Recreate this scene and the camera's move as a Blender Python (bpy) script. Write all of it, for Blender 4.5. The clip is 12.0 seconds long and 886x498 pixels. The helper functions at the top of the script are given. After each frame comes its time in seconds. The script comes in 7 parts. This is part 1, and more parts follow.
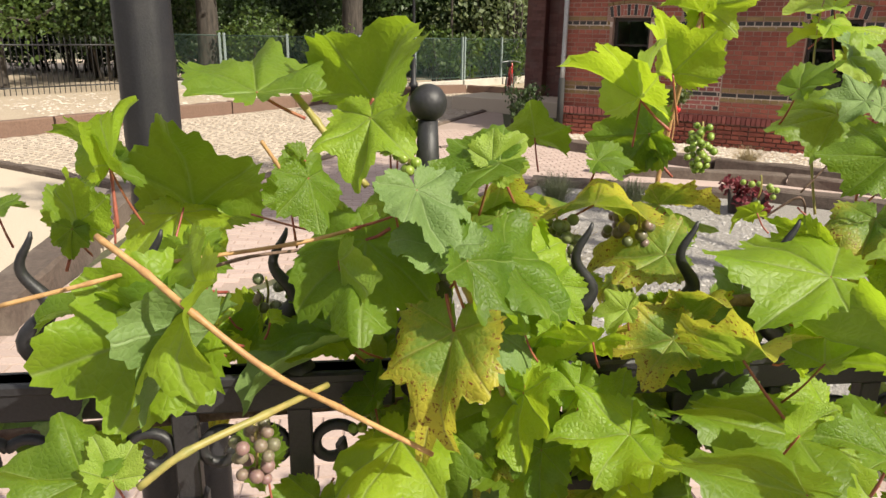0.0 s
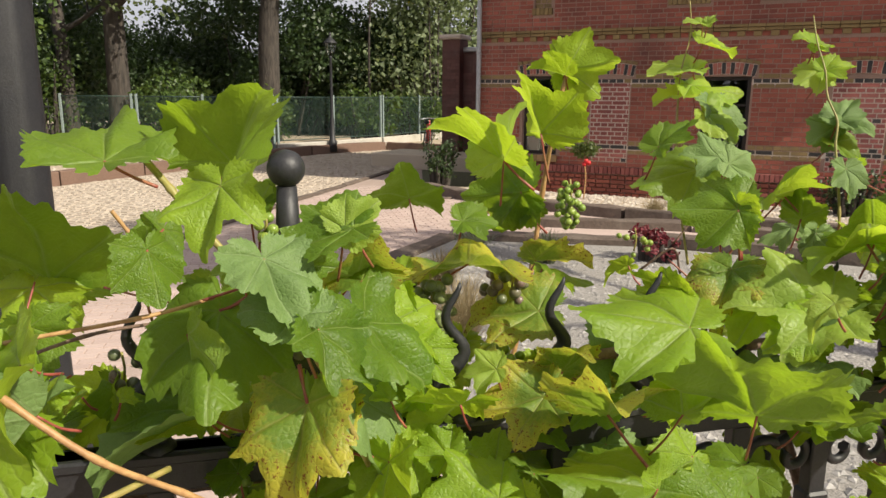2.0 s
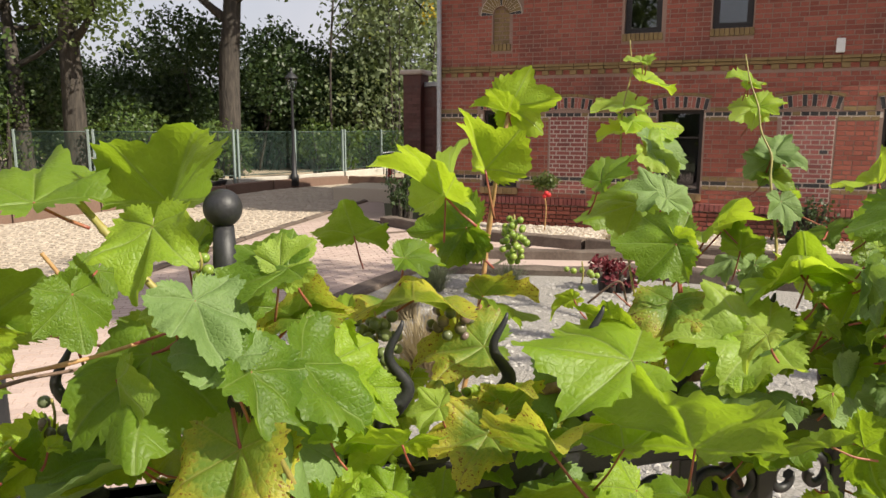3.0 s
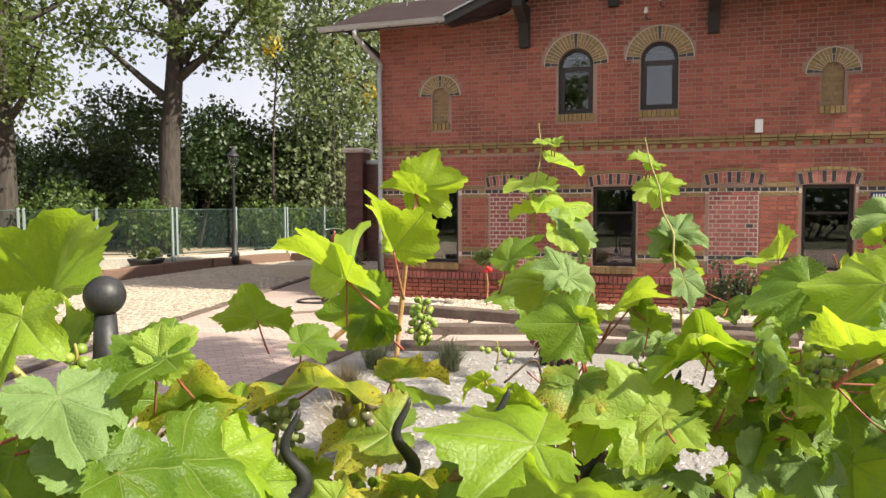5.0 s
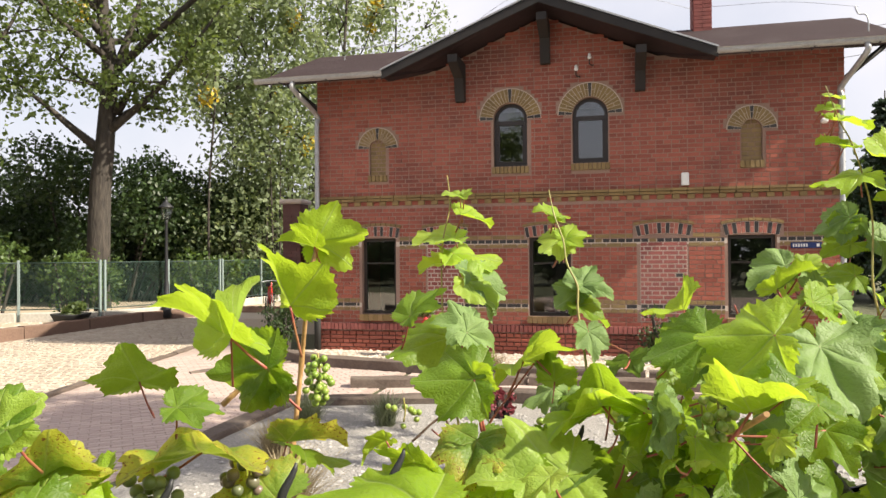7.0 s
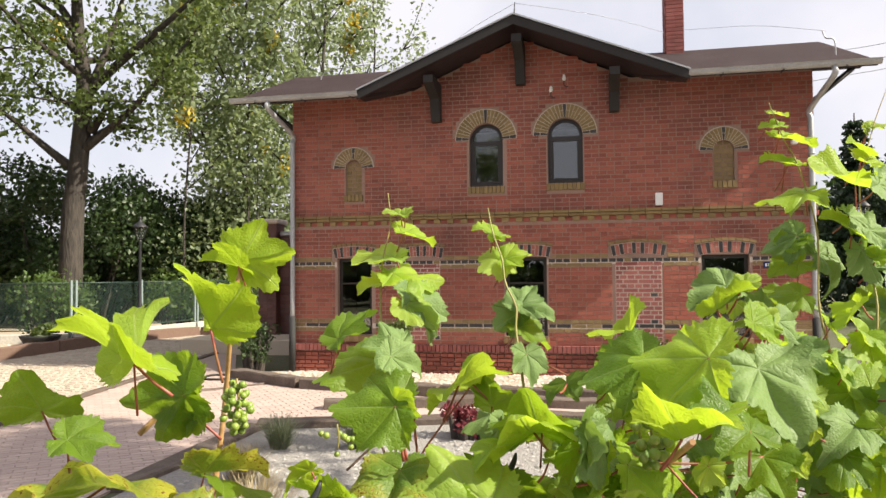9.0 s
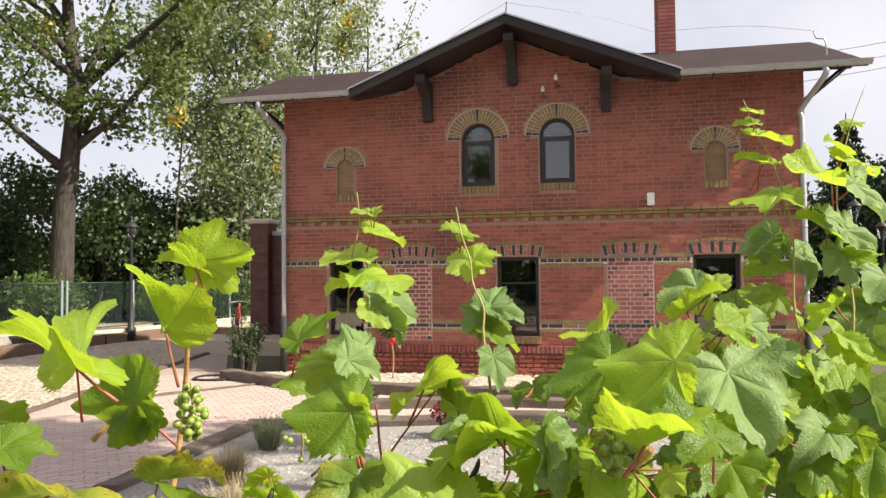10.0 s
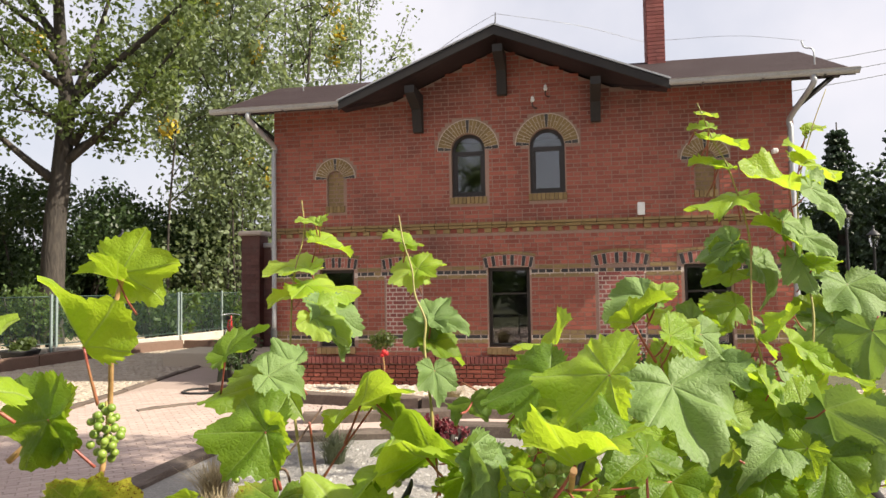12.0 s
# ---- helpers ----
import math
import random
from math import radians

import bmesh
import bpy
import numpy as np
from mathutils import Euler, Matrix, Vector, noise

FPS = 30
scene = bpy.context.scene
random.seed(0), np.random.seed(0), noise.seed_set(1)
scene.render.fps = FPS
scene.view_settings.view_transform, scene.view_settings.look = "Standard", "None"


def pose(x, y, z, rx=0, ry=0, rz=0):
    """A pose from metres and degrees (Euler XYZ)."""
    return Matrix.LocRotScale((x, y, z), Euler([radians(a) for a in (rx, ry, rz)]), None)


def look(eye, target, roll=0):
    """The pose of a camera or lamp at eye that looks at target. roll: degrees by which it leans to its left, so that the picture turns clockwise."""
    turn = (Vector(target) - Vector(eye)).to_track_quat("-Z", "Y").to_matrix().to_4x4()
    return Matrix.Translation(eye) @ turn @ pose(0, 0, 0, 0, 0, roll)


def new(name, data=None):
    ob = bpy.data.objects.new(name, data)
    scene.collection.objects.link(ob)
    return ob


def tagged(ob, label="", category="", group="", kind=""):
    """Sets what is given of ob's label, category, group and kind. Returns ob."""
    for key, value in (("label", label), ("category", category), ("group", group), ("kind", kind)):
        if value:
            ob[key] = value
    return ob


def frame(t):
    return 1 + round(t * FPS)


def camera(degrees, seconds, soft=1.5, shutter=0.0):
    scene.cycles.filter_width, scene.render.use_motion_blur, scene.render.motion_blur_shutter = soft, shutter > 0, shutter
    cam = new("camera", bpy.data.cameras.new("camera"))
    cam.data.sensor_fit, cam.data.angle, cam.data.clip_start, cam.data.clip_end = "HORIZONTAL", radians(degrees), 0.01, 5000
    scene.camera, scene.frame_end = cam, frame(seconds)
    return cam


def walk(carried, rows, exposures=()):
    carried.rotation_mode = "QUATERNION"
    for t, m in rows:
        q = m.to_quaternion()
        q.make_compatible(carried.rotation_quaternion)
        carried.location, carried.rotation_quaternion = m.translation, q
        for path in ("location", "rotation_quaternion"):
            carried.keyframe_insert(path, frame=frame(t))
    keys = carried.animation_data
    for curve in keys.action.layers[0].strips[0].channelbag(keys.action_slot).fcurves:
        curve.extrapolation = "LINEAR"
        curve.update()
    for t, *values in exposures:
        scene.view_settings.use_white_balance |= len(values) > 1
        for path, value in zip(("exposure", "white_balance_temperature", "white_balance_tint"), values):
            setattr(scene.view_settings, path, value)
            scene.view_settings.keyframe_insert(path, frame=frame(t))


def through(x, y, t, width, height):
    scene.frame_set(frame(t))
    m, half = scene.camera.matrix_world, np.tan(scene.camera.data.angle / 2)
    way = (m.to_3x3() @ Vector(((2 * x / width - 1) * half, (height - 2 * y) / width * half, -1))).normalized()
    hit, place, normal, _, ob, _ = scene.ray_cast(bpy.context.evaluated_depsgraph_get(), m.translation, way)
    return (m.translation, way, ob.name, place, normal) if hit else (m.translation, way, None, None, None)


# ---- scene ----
cam = camera(63.3, 12.0)
# seconds, x, y, z in metres, yaw, pitch, roll in degrees
ROWS = [
    (0.0, -0.0001, -0.0000, 1.6500, 31.57, -16.56, -0.92),
    (0.5, 0.0175, 0.0112, 1.6515, 30.18, -15.37, -0.72),
    (1.0, 0.0334, 0.0226, 1.6544, 28.55, -14.22, -0.37),
    (1.5, 0.0454, 0.0334, 1.6563, 27.18, -13.23, -0.32),
    (2.0, 0.0583, 0.0444, 1.6590, 25.36, -12.14, -0.39),
    (2.5, 0.0711, 0.0513, 1.6621, 23.96, -10.97, -0.22),
    (3.0, 0.0830, 0.0577, 1.6643, 22.42, -9.53, -0.13),
    (3.5, 0.0933, 0.0639, 1.6668, 20.98, -8.21, -0.07),
    (5.5, 0.1474, 0.0985, 1.6733, 17.10, -2.13, 0.23),
    (6.0, 0.1616, 0.1100, 1.6738, 15.91, -1.09, 0.28),
    (6.5, 0.1738, 0.1210, 1.6741, 14.30, -0.45, 0.42),
    (7.0, 0.1855, 0.1305, 1.6754, 13.34, 0.49, 0.43),
    (7.5, 0.1974, 0.1432, 1.6751, 12.98, 1.27, 0.46),
    (9.5, 0.2667, 0.2051, 1.6747, 11.45, 2.09, 0.52),
    (10.0, 0.2857, 0.2231, 1.6757, 11.30, 2.06, 0.55),
    (10.5, 0.3075, 0.2353, 1.6752, 11.15, 2.19, 0.65),
    (11.0, 0.3285, 0.2525, 1.6753, 10.85, 2.57, 0.68),
    (11.5, 0.3451, 0.2714, 1.6742, 10.83, 2.89, 0.86),
    (12.0, 0.3590, 0.2827, 1.6738, 10.95, 2.93, 0.91),
]
walk(cam, [(t, pose(x, y, z, 90 + pitch, roll, yaw)) for t, x, y, z, yaw, pitch, roll in ROWS], [(0.0, 0.63), (1.0, 0.47), (2.0, 0.47), (3.0, 0.6), (3.7, 0.76), (5.5, 1.04), (7.0, 1.02), (9.5, 0.97), (12.0, 0.92)])


# ---- world, sun ----
G = -0.1                                   # level of the yard
SUN = Vector((0.95, -0.13, 0.80)).normalized()
world = bpy.data.worlds.new("world")
scene.world = world
world.use_nodes = True
wn, wl = world.node_tree.nodes, world.node_tree.links
sky = wn.new("ShaderNodeTexSky")
sky.sky_type, sky.sun_disc = "NISHITA", False
sky.sun_elevation = math.asin(SUN.z)
sky.sun_rotation = math.atan2(SUN.x, SUN.y)
sky.air_density, sky.dust_density = 1.0, 3.0
wtc = wn.new("ShaderNodeTexCoord")
wno = wn.new("ShaderNodeTexNoise")
wno.inputs["Scale"].default_value, wno.inputs["Detail"].default_value = 2.2, 8.0
wra = wn.new("ShaderNodeMapRange")
wra.inputs[1].default_value, wra.inputs[2].default_value, wra.inputs[3].default_value, wra.inputs[4].default_value = 0.38, 0.62, 0.58, 1.0
wmx = wn.new("ShaderNodeMix")
wmx.data_type = "RGBA"
wmx.inputs[7].default_value = (6.2, 6.05, 6.5, 1)
wl.new(wtc.outputs["Generated"], wno.inputs["Vector"])
wl.new(wno.outputs[0], wra.inputs[0])
wl.new(wra.outputs[0], wmx.inputs[0])
wl.new(sky.outputs[0], wmx.inputs[6])
wl.new(wmx.outputs[2], wn["Background"].inputs[0])
wn["Background"].inputs[1].default_value = 0.080
sun_data = bpy.data.lights.new("sun", "SUN")
sun_data.energy, sun_data.angle, sun_data.color = 5.0, radians(0.6), (1.0, 0.92, 0.76)
sun_ob = new("sun", sun_data)
sun_ob.matrix_world = look(SUN * 60, (0, 0, 0))


# ---- materials ----
def nodes_of(name):
    m = bpy.data.materials.new(name)
    m.use_nodes = True
    return m, m.node_tree.nodes, m.node_tree.links, m.node_tree.nodes["Principled BSDF"]


def ramp(n, l, fac, lo, hi):
    r = n.new("ShaderNodeMapRange")
    r.inputs[1].default_value, r.inputs[2].default_value = lo, hi
    l.new(fac, r.inputs[0])
    return r.outputs[0]


def mixc(n, l, fac, a, b):
    m = n.new("ShaderNodeMix")
    m.data_type = "RGBA"
    for sock, v in ((m.inputs[0], fac), (m.inputs[6], a), (m.inputs[7], b)):
        if isinstance(v, (int, float)):
            sock.default_value = v
        elif isinstance(v, tuple):
            sock.default_value = (*v, 1)
        else:
            l.new(v, sock)
    return m.outputs[2]


def calc(n, l, op, a, b=None, c=None):
    m = n.new("ShaderNodeMath")
    m.operation = op
    for i, v in enumerate((a, b, c)):
        if v is None:
            continue
        if isinstance(v, (int, float)):
            m.inputs[i].default_value = v
        else:
            l.new(v, m.inputs[i])
    return m.outputs[0]


def noise_of(n, l, vec, scale, detail=6.0, rough=0.6):
    t = n.new("ShaderNodeTexNoise")
    t.inputs["Scale"].default_value, t.inputs["Detail"].default_value, t.inputs["Roughness"].default_value = scale, detail, rough
    l.new(vec, t.inputs["Vector"])
    return t.outputs[0]


def surface(name, c1, c2, fine=60.0, coarse=2.0, stain=(0.1, 0.09, 0.08), stain_amount=0.3, rough=0.8, bump=0.3, depth=0.004,
            metal=0.0, vary="", vary_amount=0.5, stretch=(1, 1, 1), local=False, spec=0.5):
    """A worn surface: two colours by fine grain, broad stains, relief; vary: 'object' or 'island' tone shifts."""
    m, n, l, b = nodes_of(name)
    if local:
        src = n.new("ShaderNodeTexCoord").outputs["Object"]
    else:
        src = n.new("ShaderNodeNewGeometry").outputs["Position"]
    mp = n.new("ShaderNodeMapping")
    mp.inputs["Scale"].default_value = stretch
    l.new(src, mp.inputs[0])
    v = mp.outputs[0]
    f, c = noise_of(n, l, v, fine), noise_of(n, l, v, coarse)
    fac = ramp(n, l, f, 0.3, 0.7)
    if vary:
        r = n.new("ShaderNodeObjectInfo").outputs["Random"] if vary == "object" else n.new("ShaderNodeNewGeometry").outputs["Random Per Island"]
        fac = calc(n, l, "ADD", calc(n, l, "MULTIPLY", fac, 1 - vary_amount), calc(n, l, "MULTIPLY", r, vary_amount))
    col = mixc(n, l, fac, c1, c2)
    col = mixc(n, l, calc(n, l, "MULTIPLY", ramp(n, l, c, 0.48, 0.75), stain_amount), col, stain)
    l.new(col, b.inputs["Base Color"])
    l.new(ramp2(n, l, f, rough - 0.1, min(1.0, rough + 0.1)), b.inputs["Roughness"])
    b.inputs["Metallic"].default_value = metal
    b.inputs["Specular IOR Level"].default_value = spec
    if bump:
        bp = n.new("ShaderNodeBump")
        bp.inputs["Strength"].default_value, bp.inputs["Distance"].default_value = bump, depth
        l.new(f, bp.inputs["Height"])
        l.new(bp.outputs[0], b.inputs["Normal"])
    return m


def ramp2(n, l, fac, lo, hi):
    r = n.new("ShaderNodeMapRange")
    r.inputs[3].default_value, r.inputs[4].default_value = lo, hi
    l.new(fac, r.inputs[0])
    return r.outputs[0]


def leaf_material(name, dark, light, glow, vein, spots=None, spot_amount=0.0, through=0.47, rough=0.42):
    """A vine leaf: branching veins, puckered blade, light that shines through; spots: autumn browning."""
    m, n, l, b = nodes_of(name)
    tc = n.new("ShaderNodeTexCoord").outputs["Object"]
    sp = n.new("ShaderNodeSeparateXYZ")
    l.new(tc, sp.inputs[0])
    ax, y = calc(n, l, "ABSOLUTE", sp.outputs[0]), sp.outputs[1]
    total = None
    for deg, wide in ((0, 0.011), (50, 0.009), (108, 0.008)):
        a = radians(deg)
        d = calc(n, l, "ABSOLUTE", calc(n, l, "SUBTRACT", calc(n, l, "MULTIPLY", ax, math.cos(a)), calc(n, l, "MULTIPLY", y, math.sin(a))))
        along = calc(n, l, "ADD", calc(n, l, "MULTIPLY", ax, math.sin(a)), calc(n, l, "MULTIPLY", y, math.cos(a)))
        v = calc(n, l, "MULTIPLY", ramp(n, l, d, wide * 1.6, 0.0), ramp(n, l, along, -0.01, 0.03))
        total = v if total is None else calc(n, l, "MAXIMUM", total, v)
    side = calc(n, l, "PINGPONG", calc(n, l, "SUBTRACT", calc(n, l, "ADD", y, calc(n, l, "MULTIPLY", noise_of(n, l, tc, 4.0, 2.0), 0.12)), calc(n, l, "MULTIPLY", ax, 0.75)), 0.062)
    total = calc(n, l, "MAXIMUM", total, calc(n, l, "MULTIPLY", ramp(n, l, side, 0.007, 0.0), 0.24))
    rnd = n.new("ShaderNodeObjectInfo").outputs["Random"]
    off = n.new("ShaderNodeVectorMath")
    off.operation = "ADD"
    l.new(tc, off.inputs[0])
    l.new(calc(n, l, "MULTIPLY", rnd, 37.0), off.inputs[1])
    net = n.new("ShaderNodeTexVoronoi")
    net.feature = "DISTANCE_TO_EDGE"
    net.inputs["Scale"].default_value = 17.0
    l.new(off.outputs[0], net.inputs["Vector"])
    netline = ramp(n, l, net.outputs[0], 0.06, 0.0)
    big = noise_of(n, l, off.outputs[0], 3.0)
    fine = noise_of(n, l, off.outputs[0], 26.0)
    fac = calc(n, l, "ADD", calc(n, l, "MULTIPLY", ramp(n, l, big, 0.3, 0.7), 0.55), calc(n, l, "MULTIPLY", rnd, 0.45))
    col, thr = mixc(n, l, fac, dark, light), mixc(n, l, fac, tuple(0.75 * g for g in glow), glow)
    if spots:
        rim = n.new("ShaderNodeVectorMath")
        rim.operation = "LENGTH"
        l.new(tc, rim.inputs[0])
        yel = calc(n, l, "MULTIPLY", ramp(n, l, calc(n, l, "ADD", calc(n, l, "MULTIPLY", rim.outputs["Value"], 0.7), calc(n, l, "ADD", calc(n, l, "MULTIPLY", big, 0.5), calc(n, l, "MULTIPLY", fine, 0.3))), 0.60, 0.82), spot_amount)
        col = mixc(n, l, yel, col, spots[0])
        thr = mixc(n, l, yel, thr, spots[1])
        brown = calc(n, l, "MULTIPLY", ramp(n, l, fine, 0.56, 0.63), ramp(n, l, calc(n, l, "ADD", rim.outputs["Value"], calc(n, l, "MULTIPLY", big, 0.5)), 0.55, 0.75))
        col = mixc(n, l, brown, col, spots[2])
        thr = mixc(n, l, brown, thr, spots[2])
    col = mixc(n, l, calc(n, l, "MULTIPLY", netline, 0.22), col, vein)
    col = mixc(n, l, calc(n, l, "MULTIPLY", total, 0.75), col, vein)
    thr = mixc(n, l, calc(n, l, "MULTIPLY", total, 0.5), thr, vein)
    l.new(col, b.inputs["Base Color"])
    l.new(ramp2(n, l, fine, rough - 0.08, rough + 0.14), b.inputs["Roughness"])
    b.inputs["Specular IOR Level"].default_value = 0.36
    bp = n.new("ShaderNodeBump")
    bp.inputs["Strength"].default_value, bp.inputs["Distance"].default_value = 0.6, 0.003
    hgt = calc(n, l, "SUBTRACT", calc(n, l, "ADD", calc(n, l, "MULTIPLY", fine, 0.25), calc(n, l, "MULTIPLY", ramp(n, l, net.outputs[0], 0.0, 0.28), 0.24)), calc(n, l, "MULTIPLY", total, 0.5))
    l.new(hgt, bp.inputs["Height"])
    l.new(bp.outputs[0], b.inputs["Normal"])
    tr = n.new("ShaderNodeBsdfTranslucent")
    l.new(thr, tr.inputs[0])
    l.new(bp.outputs[0], tr.inputs["Normal"])
    mx = n.new("ShaderNodeMixShader")
    mx.inputs[0].default_value = through
    l.new(b.outputs[0], mx.inputs[1])
    l.new(tr.outputs[0], mx.inputs[2])
    l.new(mx.outputs[0], n["Material Output"].inputs[0])
    return m


def foliage(name, dark, light, glow, through=0.35):
    """Leaves of distant trees: each small leaf with its own tone."""
    m, n, l, b = nodes_of(name)
    r = n.new("ShaderNodeNewGeometry").outputs["Random Per Island"]
    big = noise_of(n, l, n.new("ShaderNodeNewGeometry").outputs["Position"], 0.7, 3.0)
    fac = calc(n, l, "ADD", calc(n, l, "MULTIPLY", r, 0.6), calc(n, l, "MULTIPLY", ramp(n, l, big, 0.35, 0.65), 0.4))
    l.new(mixc(n, l, fac, dark, light), b.inputs["Base Color"])
    b.inputs["Roughness"].default_value = 0.5
    tr = n.new("ShaderNodeBsdfTranslucent")
    tr.inputs[0].default_value = (*glow, 1)
    mx = n.new("ShaderNodeMixShader")
    mx.inputs[0].default_value = through
    l.new(b.outputs[0], mx.inputs[1])
    l.new(tr.outputs[0], mx.inputs[2])
    l.new(mx.outputs[0], n["Material Output"].inputs[0])
    return m


VEIN = (0.30, 0.38, 0.12)
LEAF_GREEN = leaf_material("vine leaf green", (0.060, 0.125, 0.010), (0.145, 0.235, 0.022), (0.40, 0.58, 0.028), (0.24, 0.33, 0.08))
# lighter copy of the green leaf: sunlight is put into its colours
LEAF_BRIGHT = leaf_material("vine leaf sunlit tone", (0.15, 0.265, 0.014), (0.29, 0.41, 0.032), (0.60, 0.79, 0.04), VEIN)
LEAF_PALE = leaf_material("vine leaf pale blue green", (0.115, 0.19, 0.055), (0.205, 0.30, 0.095), (0.30, 0.45, 0.06), (0.25, 0.34, 0.14), through=0.30, rough=0.54)
LEAF_YOUNG = leaf_material("young vine leaf", (0.19, 0.31, 0.04), (0.33, 0.44, 0.07), (0.60, 0.75, 0.07), (0.42, 0.50, 0.18))
AUTUMN = ((0.62, 0.52, 0.06), (0.85, 0.74, 0.08), (0.20, 0.07, 0.02))
LEAF_YELLOW = leaf_material("yellowing vine leaf", (0.10, 0.20, 0.03), (0.20, 0.28, 0.04), (0.40, 0.50, 0.04), (0.36, 0.36, 0.10), AUTUMN, 0.68)
LEAF_TINGED = leaf_material("yellow tinged vine leaf", (0.10, 0.19, 0.025), (0.17, 0.26, 0.04), (0.36, 0.50, 0.04), (0.32, 0.36, 0.10), AUTUMN, 0.5)
CANE = surface("tan vine cane", (0.30, 0.16, 0.06), (0.50, 0.31, 0.13), 90, 9, (0.18, 0.08, 0.04), 0.5, 0.55, 0.3, 0.001)
CANE_GREEN = surface("green vine shoot", (0.20, 0.20, 0.05), (0.34, 0.28, 0.08), 90, 9, (0.28, 0.13, 0.05), 0.5, 0.5, 0.3, 0.001)
CANE_OLD = surface("old brown vine wood", (0.10, 0.06, 0.045), (0.23, 0.15, 0.11), 120, 12, (0.06, 0.04, 0.03), 0.6, 0.85, 0.8, 0.003)
STALK = surface("red leaf stalk", (0.22, 0.04, 0.035), (0.36, 0.10, 0.07), 80, 14, (0.30, 0.26, 0.07), 0.5, 0.45, 0.2, 0.001)
GRAPE_GREEN = surface("green grape skin", (0.13, 0.22, 0.025), (0.27, 0.34, 0.06), 40, 20, (0.20, 0.24, 0.08), 0.5, 0.36, 0.05, 0.001, vary="object", local=True)
GRAPE_PINK = surface("ripening grape skin", (0.13, 0.15, 0.065), (0.24, 0.125, 0.13), 30, 12, (0.24, 0.21, 0.19), 0.6, 0.45, 0.05, 0.001, vary="object", vary_amount=0.8, local=True)
GRAPE_DULL = surface("dull green grape skin", (0.10, 0.14, 0.045), (0.20, 0.23, 0.09), 30, 12, (0.19, 0.17, 0.12), 0.5, 0.42, 0.05, 0.001, vary="object", vary_amount=0.7, local=True)
GRAPE_DARK = surface("dark grape skin", (0.10, 0.13, 0.06), (0.17, 0.10, 0.10), 30, 12, (0.20, 0.24, 0.13), 0.5, 0.35, 0.05, 0.001, vary="object", vary_amount=0.8, local=True)
for gm in (GRAPE_GREEN, GRAPE_PINK):
    gm.node_tree.nodes["Principled BSDF"].inputs["Subsurface Weight"].default_value = 0.25
    gm.node_tree.nodes["Principled BSDF"].inputs["Subsurface Radius"].default_value = (0.004, 0.006, 0.002)
IRON = surface("black painted iron", (0.010, 0.010, 0.012), (0.024, 0.024, 0.028), 260, 14, (0.05, 0.046, 0.042), 0.25, 0.5, 0.5, 0.0008, spec=0.5)
BRICK_RED = surface("red facing brick", (0.185, 0.046, 0.032), (0.42, 0.128, 0.084), 45, 0.6, (0.07, 0.028, 0.024), 0.8, 0.85, 0.5, 0.004, vary="island", vary_amount=0.62)
BRICK_PIECE = surface("red facing brick piece", (0.185, 0.046, 0.032), (0.42, 0.128, 0.084), 45, 0.6, (0.07, 0.028, 0.024), 0.8, 0.85, 0.5, 0.004, vary="object", vary_amount=0.62)
BRICK_DARK = surface("dark red infill brick", (0.19, 0.05, 0.045), (0.36, 0.12, 0.10), 45, 3, (0.09, 0.05, 0.05), 0.4, 0.85, 0.5, 0.004, vary="island", vary_amount=0.6)
BRICK_ANNEX = surface("grimy brown red brick", (0.085, 0.038, 0.034), (0.19, 0.095, 0.08), 45, 3, (0.16, 0.12, 0.105), 0.6, 0.9, 0.5, 0.004, vary="island", vary_amount=0.6)
BRICK_BUFF = surface("olive buff brick", (0.175, 0.12, 0.05), (0.30, 0.21, 0.09), 45, 2, (0.10, 0.075, 0.04), 0.45, 0.85, 0.5, 0.004, vary="island", vary_amount=0.6)
BRICK_SILL = surface("buff sill brick", (0.20, 0.135, 0.05), (0.34, 0.22, 0.11), 45, 2, (0.10, 0.075, 0.04), 0.5, 0.85, 0.5, 0.004, vary="object", vary_amount=0.6)
BRICK_BLACK = surface("black glazed brick", (0.012, 0.012, 0.013), (0.04, 0.036, 0.036), 45, 3, (0.08, 0.07, 0.06), 0.3, 0.5, 0.4, 0.003, vary="island")
BRICK_PINK = surface("pinkish arch brick", (0.27, 0.085, 0.065), (0.42, 0.16, 0.12), 45, 3, (0.2, 0.1, 0.08), 0.3, 0.8, 0.4, 0.003, vary="island")
MORTAR_RED = surface("soot stained mortar", (0.235, 0.145, 0.112), (0.40, 0.28, 0.225), 80, 0.8, (0.12, 0.08, 0.06), 0.5, 0.95, 0.4, 0.003)
MORTAR_WHITE = surface("pale lime mortar", (0.48, 0.40, 0.34), (0.66, 0.58, 0.50), 80, 3, (0.36, 0.28, 0.22), 0.4, 0.95, 0.4, 0.003)
TIMBER_DARK = surface("dark stained timber", (0.008, 0.007, 0.007), (0.020, 0.016, 0.015), 30, 4, (0.035, 0.03, 0.025), 0.3, 0.7, 0.4, 0.003, stretch=(1, 1, 0.15))
ROOFING = surface("weathered brown roofing felt", (0.020, 0.012, 0.013), (0.044, 0.027, 0.028), 50, 1.5, (0.065, 0.05, 0.05), 0.4, 0.9, 0.6, 0.008, spec=0.2)
ZINC = surface("weathered zinc sheet", (0.30, 0.31, 0.32), (0.46, 0.47, 0.48), 50, 5, (0.22, 0.21, 0.20), 0.4, 0.42, 0.15, 0.002, metal=0.3)
FRAME_BROWN = surface("dark brown window frame", (0.018, 0.013, 0.011), (0.035, 0.026, 0.022), 70, 6, (0.06, 0.05, 0.045), 0.2, 0.4, 0.15, 0.001)
